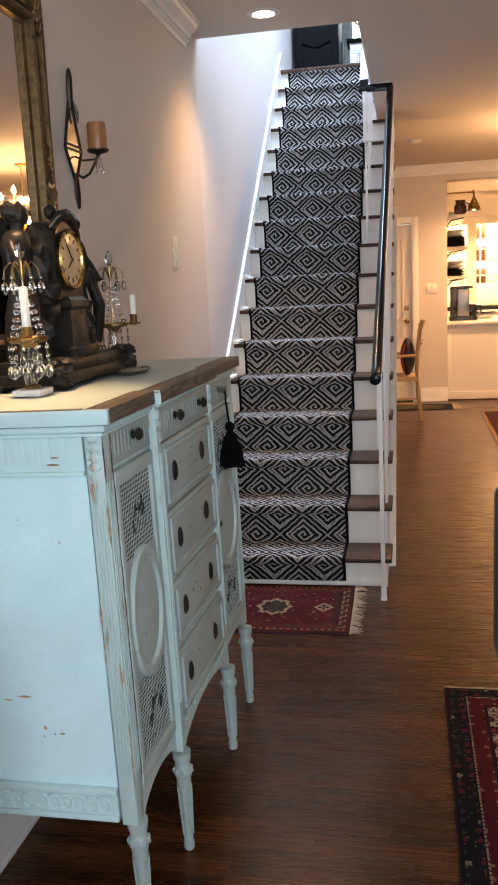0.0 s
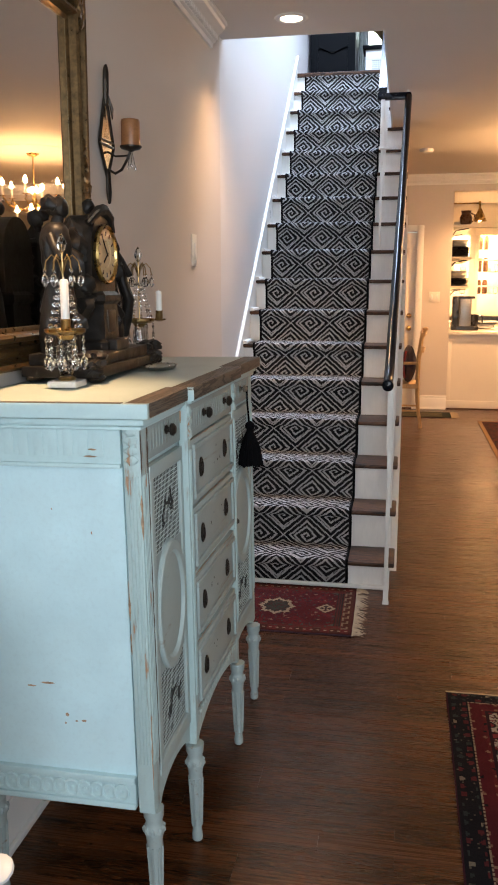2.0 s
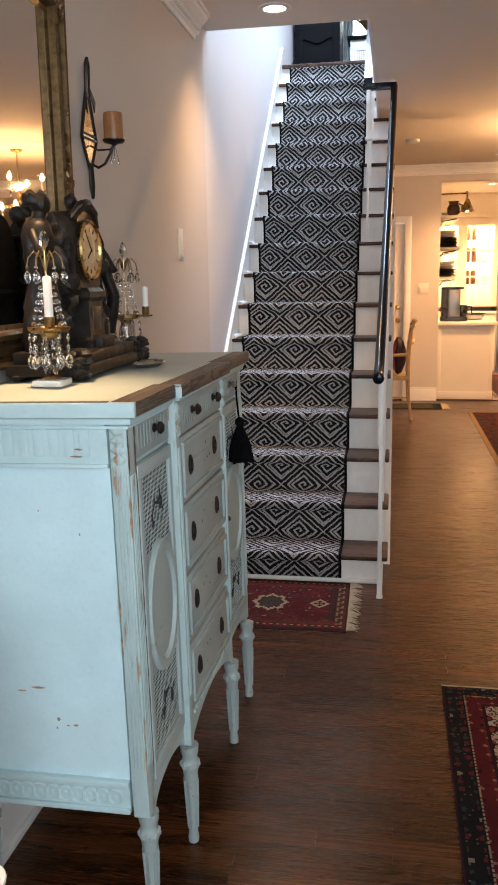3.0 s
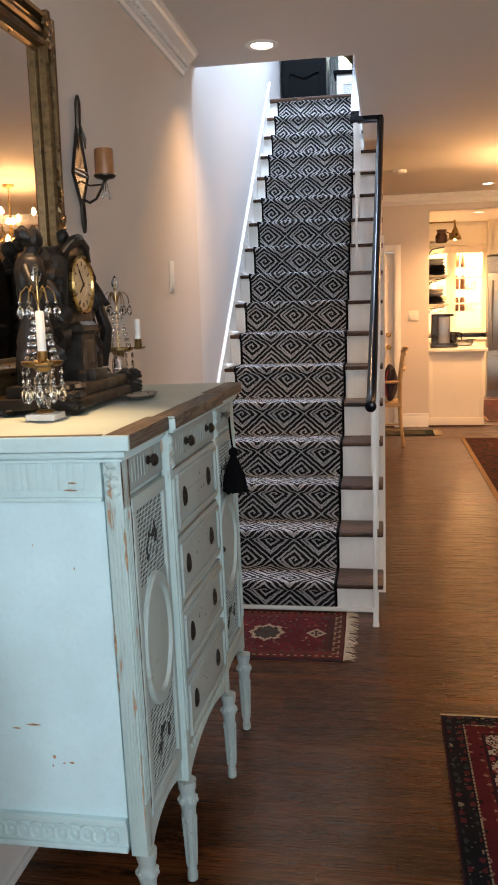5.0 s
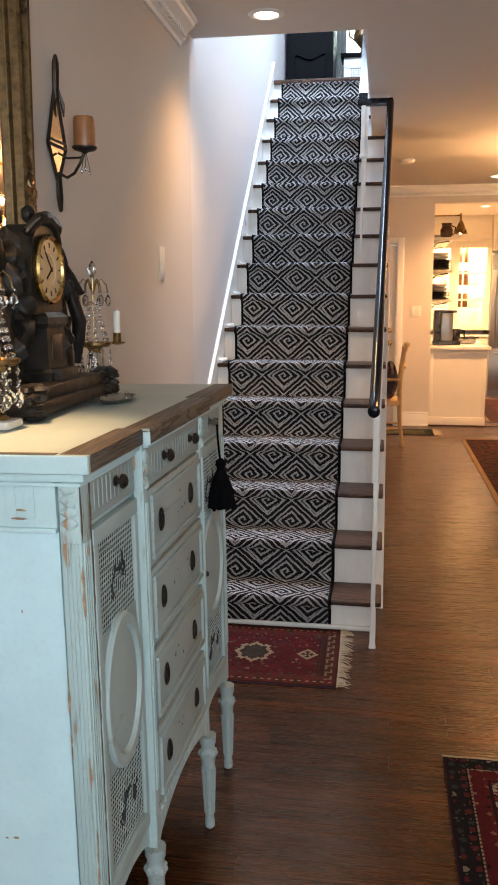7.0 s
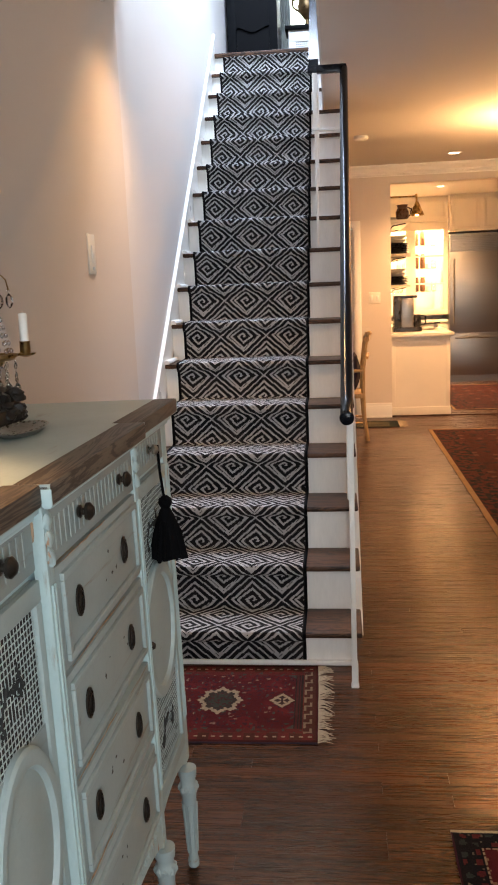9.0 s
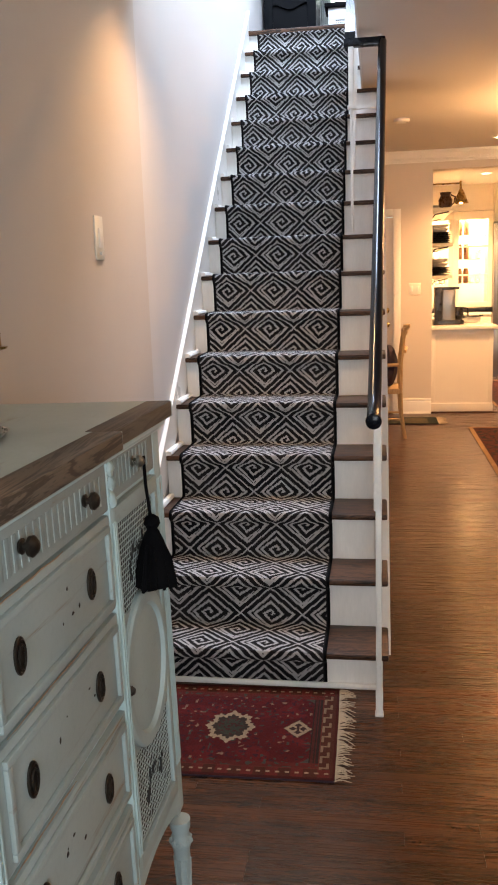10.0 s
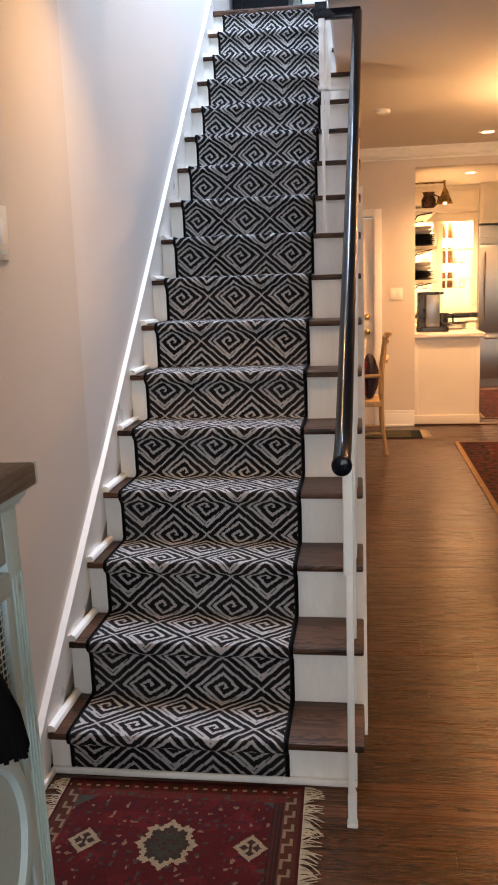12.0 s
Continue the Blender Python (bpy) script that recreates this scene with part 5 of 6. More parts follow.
# ---- along the wall ----
def radiator():
    r = thing("radiator", "white painted cast iron column radiator with a white shelf", "radiator", at=(-0.93, 0.65, 0))
    for i in range(9):
        y = 0.31 + 0.095 * i
        sec = bmesh.new()
        for x in (-1.02, -0.94, -0.86, -0.782):
            bm_tube([(x, y, 0.13), (x, y, 0.20), (x, y, 0.70), (x, y, 0.77)], [0.027, 0.018, 0.018, 0.027], 12, sec)
        bm_tube([(-1.05, y, 0.78), (-0.98, y, 0.80), (-0.86, y, 0.80), (-0.785, y, 0.78)], 0.036, 10, sec)
        bm_tube([(-1.05, y, 0.12), (-0.98, y, 0.105), (-0.86, y, 0.105), (-0.79, y, 0.12)], 0.036, 10, sec)
        part("section", sec, IRON_WHITE, r)
        if i in (0, 8):
            for x in (-1.04, -0.81):
                part("foot", bm_lathe([(0.026, 0), (0.022, 0.02), (0.018, 0.05), (0.024, 0.10)], (x, y, 0), 12), IRON_WHITE, r)
    part("shelf", soften(bm_box(-1.098, -0.777, 0.15, 1.115, 0.842, 0.868), 0.005), IRON_WHITE, r, "white painted shelf board")
    v = part("valve", bm_lathe([(0.012, 0), (0.012, 0.12), (0.020, 0.13), (0.020, 0.20), (0.009, 0.21), (0.007, 0.285)], (-0.862, 1.26, 0.07), 12), IRON_WHITE, r, "white painted radiator valve")
    part("handwheel", bm_lathe([(0.0, 0), (0.030, 0.001), (0.034, 0.004), (0.033, 0.010), (0.028, 0.013), (0.008, 0.013), (0.005, 0.017)], (-0.862, 1.26, 0.350), 14, m=Matrix.Rotation(radians(20), 4, "X")), IRON_WHITE, v)
    part("pipe", bm_tube([(-0.862, 1.26, 0.0), (-0.862, 1.26, 0.09)], 0.013, 10), IRON_WHITE, v)
    part("pipe", bm_tube([(-0.862, 1.26, 0.13), (-0.862, 1.08, 0.13)], 0.014, 10), IRON_WHITE, v)


def switch_plate(name, label, centre, width, height, axis, toggles):
    x, y, z = centre
    s = thing(name, label, "light switch", at=centre)
    if axis == "x":
        part("plate", bm_box(x, x + 0.006, y - width / 2, y + width / 2, z - height / 2, z + height / 2, 0.002), PLASTIC, s)
        part("toggle", bm_box(x + 0.006, x + 0.010, y - 0.012, y + 0.012, z - 0.032, z + 0.032, 0.0015), TRIM, s)
        part("slider", bm_box(x + 0.006, x + 0.012, y - 0.006, y + 0.006, z - 0.058, z - 0.046, 0.001), TRIM, s)
    else:
        part("plate", bm_box(x - width / 2, x + width / 2, y - 0.006, y, z - height / 2, z + height / 2, 0.002), PLASTIC, s)
        for k in range(toggles):
            xx = x + width * ((k + 0.5) / toggles - 0.5)
            part("toggle", bm_box(xx - 0.012, xx + 0.012, y - 0.011, y - 0.006, z - 0.028, z + 0.028, 0.0015), TRIM, s)


radiator()
switch_plate("light_switch", "tall white dimmer switch plate on the beige wall", (WALL, 3.835, 1.621), 0.082, 0.145, "x", 1)
switch_plate("switch_plate", "square ivory double switch plate on the beige wall", (0.205, FAR, 1.335), 0.125, 0.12, "y", 2)


# ---- ceiling fittings ----
def downlight(at, group="recessed ceiling lights"):
    d = thing("recessed_light", "round white recessed ceiling light, switched on", "ceiling light", group, at=at)
    x, y, z = at
    part("trim_ring", bm_lathe([(0.052, -0.001), (0.056, -0.006), (0.078, -0.004), (0.082, 0.0), (0.052, 0.0)], (x, y, z), 32), TRIM, d)
    part("lens", bm_lathe([(0.0, -0.0015), (0.053, -0.0015), (0.053, -0.0005), (0.0, -0.0005)], (x, y, z), 32), LENS, d, "bright warm lens")


# the fitting at x 1.6 is unseen, added to go with the entry fill
for p in ((-0.713, 4.21, CEIL), (-0.93, 1.66, CEIL), (0.965, 9.45, CEIL), (1.6, 2.6, CEIL), (1.18, 12.3, KCEIL)):
    downlight(p)

sm = thing("smoke_detector", "small round white smoke detector on the ceiling", "smoke detector", at=(0.018, 8.25, CEIL))
part("housing", bm_lathe([(0.05, -0.030), (0.062, -0.022), (0.065, -0.006), (0.065, 0)], (0.018, 8.25, CEIL), 28), PLASTIC, sm)
part("grille", bm_lathe([(0.0, -0.034), (0.03, -0.033), (0.034, -0.029), (0.0, -0.029)], (0.018, 8.25, CEIL), 20), TRIM, sm)


def chandelier():
    x, y = 1.43, 7.6
    c = thing("chandelier", "brass chandelier with crystal drops and lit candle bulbs", "chandelier", at=(x, y, CEIL))
    part("medallion", bm_lathe([(0.0, -0.02), (0.10, -0.03), (0.16, -0.018), (0.24, -0.022), (0.33, -0.008), (0.36, -0.003), (0.36, 0.006)], (x, y, CEIL), 48), CEILING, c, "round plaster ceiling medallion")
    part("canopy", bm_lathe([(0.012, -0.06), (0.05, -0.045), (0.06, -0.028)], (x, y, CEIL), 20), BRASS, c)
    part("chain", bm_tube([(x, y, CEIL - 0.05), (x, y, 2.44)], 0.007, 8), BRASS, c)
    part("column", bm_lathe([(0.02, 0), (0.05, 0.03), (0.03, 0.09), (0.016, 0.15), (0.034, 0.22), (0.018, 0.30), (0.010, 0.46)], (x, y, 2.0), 20), BRASS, c)
    for tier, n, r, z in ((0, 6, 0.30, 2.29), (1, 4, 0.17, 2.05)):
        for k in range(n):
            a = k * math.tau / n + 0.35 + tier
            ca, sa = math.cos(a), math.sin(a)
            part("arm", bm_tube([(x, y, z - 0.05), (x + 0.4 * r * ca, y + 0.4 * r * sa, z - 0.12), (x + 0.8 * r * ca, y + 0.8 * r * sa, z - 0.08), (x + r * ca, y + r * sa, z)], 0.007, 8), BRASS, c)
            arm = part("cup", bm_lathe([(0.006, 0), (0.03, 0.006), (0.032, 0.010), (0.010, 0.008)], (x + r * ca, y + r * sa, z), 16), BRASS, c)
            part("sleeve", bm_lathe([(0.010, 0), (0.010, 0.09), (0.008, 0.092)], (x + r * ca, y + r * sa, z + 0.008), 12), WAX, arm)
            part("bulb", bm_lathe([(0.007, 0), (0.018, 0.016), (0.018, 0.030), (0.008, 0.055), (0.001, 0.072)], (x + r * ca, y + r * sa, z + 0.10), 12), BULB, arm, "glowing candle bulb")
            crystal_drop((x + r * ca, y + r * sa, z - 0.008), 0.04, c)
    lamp("chandelier_glow", "POINT", (x, y, 2.36), 265, AMBER, 0.03)


chandelier()


# ---- far end of the hall ----
def far_door():
    d = thing("door_1", "tall white painted panel door with brass knob, shut", "door", at=(-0.41, FAR, 0))
    d["kind"] = "structure"
    leaf = part("leaf", bm_box(-0.799, -0.021, FAR + 0.03, FAR + 0.07, 0.005, 2.075), PANEL, d)
    for z0, z1 in ((0.18, 0.82), (0.98, 1.95)):
        for x0, x1 in ((-0.70, -0.45), (-0.36, -0.12)):
            part("door_panel", moulded_y(x0, x1, z0, z1, FAR + 0.03), PANEL, leaf)
    for x0, x1, z0, z1 in ((-0.86, -0.80, 0, 2.16), (-0.02, 0.06, 0, 2.16), (-0.80, -0.02, 2.09, 2.16)):
        bm = bm_box(x0, x1, FAR - 0.018, FAR + 0.10, z0, z1, 0.003)
        bm_box(x0 + 0.012, x1 - 0.012, FAR - 0.024, FAR - 0.018, z0, z1 - (0.012 if z0 == 0 else 0), 0.002, bm)
        part("casing", bm, TRIM, d)
    part("threshold", bm_box(-0.80, -0.02, FAR - 0.01, FAR + 0.12, 0.0, 0.012, 0.003), TREAD, d)
    for z, r in ((0.965, 0.028), (1.115, 0.02)):
        part("door_knob", bm_lathe([(0.03, 0), (0.03, 0.006), (0.010, 0.012), (0.010, 0.03), (r, 0.04), (r, 0.058), (r * 0.5, 0.066)], (-0.085, FAR + 0.03, z), 20, m=Matrix.Rotation(radians(90), 4, "X")), BRASS, leaf, "round brass knob" if r > 0.025 else "brass deadbolt")
    for z in (0.3, 1.1, 1.85):
        part("hinge", bm_tube([(-0.79, FAR + 0.02, z - 0.05), (-0.79, FAR + 0.02, z + 0.05)], 0.007, 8), BRASS, leaf)


def moulded_y(x0, x1, z0, z1, y, w=0.022, d=0.008):
    bm = bmesh.new()
    for a in ((x0, x1, z0, z0 + w), (x0, x1, z1 - w, z1), (x0, x0 + w, z0 + w, z1 - w), (x1 - w, x1, z0 + w, z1 - w)):
        bm_box(a[0], a[1], y - d, y, a[2], a[3], 0.003, bm)
    return bm


def side_chair():
    """Pale beech chair turned to the wall, seen from its side, with a cushion against its back."""
    c = thing("wooden_chair", "pale beech dining chair with curved back beside the stairs", "chair", at=(-0.18, 8.85, 0))
    xb = 0.02
    for y in (8.66, 9.06):
        back = [(xb + 0.045, y, 0.0), (xb + 0.01, y, 0.22), (xb, y, 0.45), (xb + 0.005, y, 0.70), (xb + 0.03, y, 0.92), (xb + 0.055, y, 1.02)]
        part("back_leg", bm_tube(back, [0.017, 0.019, 0.021, 0.019, 0.017, 0.015], 8), PALE_WOOD, c)
        part("front_leg", bm_tube([(xb - 0.43, y, 0.0), (xb - 0.42, y, 0.44)], [0.015, 0.021], 8), PALE_WOOD, c)
        part("arm_rest", bm_tube([(xb, y, 0.68), (xb - 0.15, y, 0.675), (xb - 0.34, y, 0.655), (xb - 0.41, y, 0.63)], [0.015, 0.017, 0.018, 0.012], 8), PALE_WOOD, c)
        part("arm_post", bm_tube([(xb - 0.35, y, 0.45), (xb - 0.36, y, 0.65)], 0.014, 8), PALE_WOOD, c)
        part("stretcher", bm_tube([(xb - 0.42, y, 0.18), (xb + 0.01, y, 0.18)], 0.010, 8), PALE_WOOD, c)
    part("seat", soften(bm_box(xb - 0.45, xb + 0.015, 8.64, 9.08, 0.415, 0.465), 0.012), PALE_WOOD, c)
    for z, h in ((0.97, 0.05), (0.80, 0.03)):
        part("back_rail", bm_tube([(xb + 0.04, 8.64, z), (xb + 0.06, 8.86, z + 0.02), (xb + 0.04, 9.08, z)], h * 0.5, 8), PALE_WOOD, c)
    part("crest_end", bm_ball((xb + 0.06, 8.64, 1.03), (0.03, 0.02, 0.022), rough=0.2), PALE_WOOD, c)
    q = thing("throw_pillow", "dark plum cushion with a red stripe on the chair", "cushion", at=(-0.08, 8.86, 0.466))
    pil = bm_ball((-0.075, 8.86, 0.655), (0.075, 0.19, 0.192), None, 0.12, 3)
    for v in pil.verts:
        dy, dz = (v.co.y - 8.86) / 0.19, (v.co.z - 0.655) / 0.192
        k = 1 + 0.22 * min(abs(dy), abs(dz)) ** 1.0
        v.co.y, v.co.z = 8.86 + (v.co.y - 8.86) * k, 0.655 + (v.co.z - 0.655) * min(k, 1.0)
    part("cover", pil, CUSHION, q)
    part("stripe", bm_tube([(-0.115, 8.70, 0.52), (-0.13, 8.69, 0.655), (-0.105, 8.71, 0.80)], 0.012, 8), CUSHION_RED, q, "narrow red stripe")


def grey_chair():
    c = thing("upholstered_chair", "slate grey upholstered chair standing on the patterned rug", "chair", at=(0.5, 1.95, 0.008))
    b = bm_box(0.162, 0.24, 1.72, 2.18, 0.46, 0.915)
    part("backrest", soften(b, 0.025), GREY_CLOTH, c)
    part("seat", soften(bm_box(0.20, 0.66, 1.72, 2.18, 0.38, 0.48), 0.025), GREY_CLOTH, c)
    for x in (0.22, 0.63):
        for y in (1.75, 2.15):
            part("leg", bm_tube([(x, y, 0.008), (x, y, 0.40)], [0.014, 0.02], 8), EBONY, c)


far_door()
side_chair()
grey_chair()


# ---- kitchen beyond the opening ----
def peninsula():
    p = thing("kitchen_peninsula", "cream panelled kitchen peninsula under a pale stone counter", "cabinet", at=(0.72, 10.5, 0))
    part("carcass", bm_box(0.3865, 1.035, FAR + 0.075, 12.4, 0.0, 0.89), PANEL, p, smooth=False)
    part("end_panel", moulded_y(0.3865, 1.035, 0.0, 0.89, FAR + 0.075, 0.045, 0.006), PANEL, p)
    part("toe_board", bm_box(0.3865, 1.04, FAR + 0.055, FAR + 0.075, 0.0, 0.10, 0.003), PANEL, p)
    w = solid("worktop", soften(bm_box(0.388, 1.075, FAR + 0.03, 12.45, 0.892, 0.93), 0.006), STONE, "pale polished stone worktop on the peninsula", "worktop", "")
    return w


def coffee_maker():
    x, y, z = 0.60, 10.55, 0.93
    c = thing("coffee_maker", "steel and black coffee maker with glass jug on the worktop", "coffee maker", at=(x, y, z))
    part("base", soften(bm_box(x - 0.17, x + 0.15, y - 0.13, y + 0.13, z, z + 0.05), 0.008), BLACK, c)
    part("tower", soften(bm_box(x - 0.16, x - 0.085, y - 0.12, y + 0.12, z + 0.05, z + 0.40), 0.008), BLACK, c)
    part("body", soften(bm_box(x - 0.083, x + 0.06, y - 0.11, y + 0.11, z + 0.05, z + 0.38), 0.01), STEEL, c, "brushed steel front")
    part("lid", soften(bm_box(x - 0.16, x + 0.10, y - 0.12, y + 0.12, z + 0.38, z + 0.41), 0.008), BLACK, c)
    part("jug", bm_lathe([(0.05, 0), (0.065, 0.03), (0.06, 0.10), (0.045, 0.14)], (x + 0.095, y, z + 0.05), 20), BLACK, c)
    part("jug_handle", bm_tube([(x + 0.13, y, z + 0.18), (x + 0.20, y, z + 0.17), (x + 0.205, y, z + 0.08), (x + 0.15, y, z + 0.07)], 0.011, 8), BLACK, c)
    t = thing("dark_platter", "flat black serving platter resting on a white plate stack", "platter", at=(0.86, 10.9, 0.93))
    part("plates", bm_lathe([(0.07, 0), (0.12, 0.012), (0.125, 0.05), (0.12, 0.06)], (0.86, 10.9, 0.93), 24), WHITEWARE, t)
    part("rim", bm_lathe([(0.09, 0), (0.15, 0.008), (0.155, 0.022), (0.09, 0.014)], (0.86, 10.9, 0.99), 24), BLACK, t)


def open_shelves():
    x0, x1, y0, y1 = 0.387, 0.69, 11.15, 12.9
    for z in (1.43, 1.80, 2.20):
        s = thing("wall_shelf", "thick cream wooden wall shelf loaded with dishes", "shelf", "open kitchen shelves", at=(x0, 12, z))
        part("board", soften(bm_box(x0, x1, y0, y1, z, z + 0.035), 0.004), KITCHEN, s)
        for y in (11.3, 12.6):
            part("bracket", bm_tube([(x0, y, z - 0.16), (x0 + 0.10, y, z - 0.03), (x0 + 0.26, y, z - 0.004)], 0.008, 6), IRON_DARK, s, "curved iron bracket")

    def stack(x, y, z, r, n, h, mat, label, category, flare=1.0):
        s = thing("dish_stack", label, category, "dishes on the kitchen shelves", at=(x, y, z))
        for k in range(n):
            part("dish", bm_lathe([(r * 0.55, 0), (r * 0.8, h * 0.3), (r * (0.97 + 0.03 * ((k * 7) % 3)), h * 0.85), (r * 0.9, h * 0.9), (r * 0.5, h * 0.35)], (x, y, z + k * h), 24), mat, s)
    for k, y in enumerate((11.35, 11.72, 12.1)):
        stack(0.55, y, 1.835, 0.135, 6, 0.022, CERAMIC, "stack of dark stoneware plates on the shelf", "plates")
        stack(0.55, y, 1.465, 0.135, 5, 0.020, CERAMIC, "stack of dark stoneware bowls on the shelf", "bowls")
    for y in (11.35, 11.72, 12.1):
        stack(0.55, y, 1.968, 0.11, 2, 0.045, WHITEWARE, "white china bowls stacked on dark plates", "bowls")
        stack(0.55, y, 1.566, 0.10, 2, 0.05, WHITEWARE, "white china bowls stacked on dark bowls", "bowls")
    for y in (11.45, 11.8):
        stack(0.56, y, 2.235, 0.10, 1, 0.055, WHITEWARE, "wide white china bowl on the shelf", "bowl")
    for i, (x, y) in enumerate(((0.50, 12.45), (0.60, 12.45), (0.50, 12.62), (0.60, 12.7))):
        for z in (1.835, 1.465):
            g = bm_lathe([(0.03, 0), (0.036, 0.004), (0.04, 0.10), (0.037, 0.10), (0.034, 0.008), (0.0, 0.006)], (x, y, z), 16)
            solid("drinking_glass", g, CRYSTAL, "clear drinking glass standing on the shelf", "glass", "", "glasses on the kitchen shelves")
    j = thing("pottery_jug", "dark brown pottery jug on the top kitchen shelf", "jug", at=(0.60, 11.25, 2.235))
    part("body", bm_lathe([(0.05, 0), (0.075, 0.02), (0.08, 0.09), (0.055, 0.14), (0.065, 0.17), (0.07, 0.175), (0.055, 0.165)], (0.60, 11.25, 2.235), 24), BROWNWARE, j)
    part("handle", bm_tube([(0.66, 11.25, 2.38), (0.71, 11.25, 2.36), (0.70, 11.25, 2.29), (0.67, 11.25, 2.27)], 0.009, 8), BROWNWARE, j)
    w = thing("brass_wall_lamp", "brass swing arm wall lamp with cone shade, lit", "wall lamp", at=(0.385, 10.95, 2.5))
    part("arm", bm_tube([(0.387, 10.95, 2.475), (0.74, 10.95, 2.475)], 0.009, 8), BRASS, w)
    part("stem", bm_tube([(0.74, 10.95, 2.50), (0.745, 10.95, 2.40)], 0.012, 8), BRASS, w)
    part("shade", bm_lathe([(0.02, 0.0), (0.028, -0.02), (0.085, -0.15), (0.088, -0.152), (0.083, -0.148), (0.02, -0.012)], (0.748, 10.95, 2.41), 24), BRASS, w, "brass cone shade")
    part("bulb", bm_ball((0.748, 10.95, 2.285), (0.025, 0.025, 0.035)), BULB, w)
    part("wall_plate", bm_box(0.386, 0.398, 10.91, 10.99, 2.42, 2.53, 0.003), BRASS, w)


def back_cabinets():
    y = 13.55
    for k, (x0, x1) in enumerate(((0.386, 0.90), (0.9005, 1.443))):
        c = thing("glass_cabinet", "cream wall cabinet with lit shelves behind a glass door", "cabinet", "glass fronted kitchen cabinets", at=((x0 + x1) / 2, y, 1.0))
        for a in ((x0, x0 + 0.03, y, NORTH, 1.0, 2.35), (x1 - 0.03, x1, y, NORTH, 1.0, 2.35), (x0, x1, NORTH - 0.02, NORTH - 0.003, 1.0, 2.35)):
            part("carcass", bm_box(*a), KITCHEN, c)
        for z in (1.0, 1.32, 1.66, 2.0, 2.32):
            clear = 1.0 < z < 2.3
            ob = part("shelf", bm_box(x0 + 0.03, x1 - 0.03, y + 0.03, NORTH - 0.02, z + (0.017 if clear else 0.0), z + 0.025), PANE if clear else KITCHEN, c, "clear glass shelf" if clear else "")
            ob.visible_shadow = not clear
        fr = bmesh.new()
        for a in ((x0, x1, 1.0, 1.08), (x0, x1, 2.24, 2.35), (x0, x0 + 0.07, 1.08, 2.24), (x1 - 0.07, x1, 1.08, 2.24), (x0 + 0.07, x1 - 0.07, 1.45, 1.475), (x0 + 0.07, x1 - 0.07, 1.85, 1.875)):
            bm_box(a[0], a[1], y - 0.02, y, a[2], a[3], 0.003, fr)
        part("glazed_door", fr, KITCHEN, c)
        for z in (1.345, 1.685, 2.025):
            for i in range(4):
                x = x0 + 0.09 + i * 0.095
                if k and i < 2:
                    solid("storage_jar", bm_lathe([(0.030, 0), (0.038, 0.008), (0.040, 0.17), (0.032, 0.195), (0.032, 0.215), (0.027, 0.215), (0.027, 0.19), (0.0, 0.186)], (x, y + 0.10, z), 16), JAR, "brown glazed jar on a lit cabinet shelf", "jar", "", "brown jars in the kitchen cabinet")
                    continue
                r, h = (0.036, 0.14) if (i + k) % 3 else (0.045, 0.08)
                solid("table_glass", bm_lathe([(r * 0.6, 0), (r, 0.01), (r * 1.05, h), (r * 0.92, h), (r * 0.85, 0.014), (0.0, 0.012)], (x, y + 0.22 + 0.1 * (i % 2), z), 14), CRYSTAL if i % 2 else WHITEWARE, "small tumbler or cup in the lit cabinet", "glass", "", "glassware in the kitchen cabinets")
        lamp("cabinet_strip", "AREA", ((x0 + x1) / 2, y + 0.1, 2.30), 85, WARM, x1 - x0 - 0.1, 0.1, ((x0 + x1) / 2, y + 0.25, 0))
        part("light_strip", bm_box(x0 + 0.05, x1 - 0.05, y + 0.05, y + 0.08, 2.308, 2.318), LENS, c, "lit strip lamp")
        u = thing("upper_cabinet", "plain cream cupboard up to the kitchen ceiling", "cabinet", "upper kitchen cupboards", at=((x0 + x1) / 2, y, 2.36))
        part("body", bm_box(x0, x1, y + 0.01, NORTH, 2.36, KCEIL - 0.002), KITCHEN, u)
        part("door", moulded_y(x0 + 0.02, x1 - 0.02, 2.38, KCEIL - 0.03, y + 0.01, 0.05, 0.01), KITCHEN, u)
        b = thing("base_cabinet", "cream kitchen base cupboard under a stone worktop", "cabinet", "kitchen base cupboards", at=((x0 + x1) / 2, y, 0))
        part("body", bm_box(x0, x1, y - 0.02, NORTH, 0.0, 0.89), KITCHEN, b)
        part("door", moulded_y(x0 + 0.02, x1 - 0.02, 0.12, 0.86, y - 0.02, 0.06, 0.01), KITCHEN, b)
    solid("worktop", soften(bm_box(0.387, 1.443, y - 0.05, NORTH - 0.003, 0.892, 0.93), 0.005), STONE, "pale stone worktop against the kitchen wall", "worktop", "")


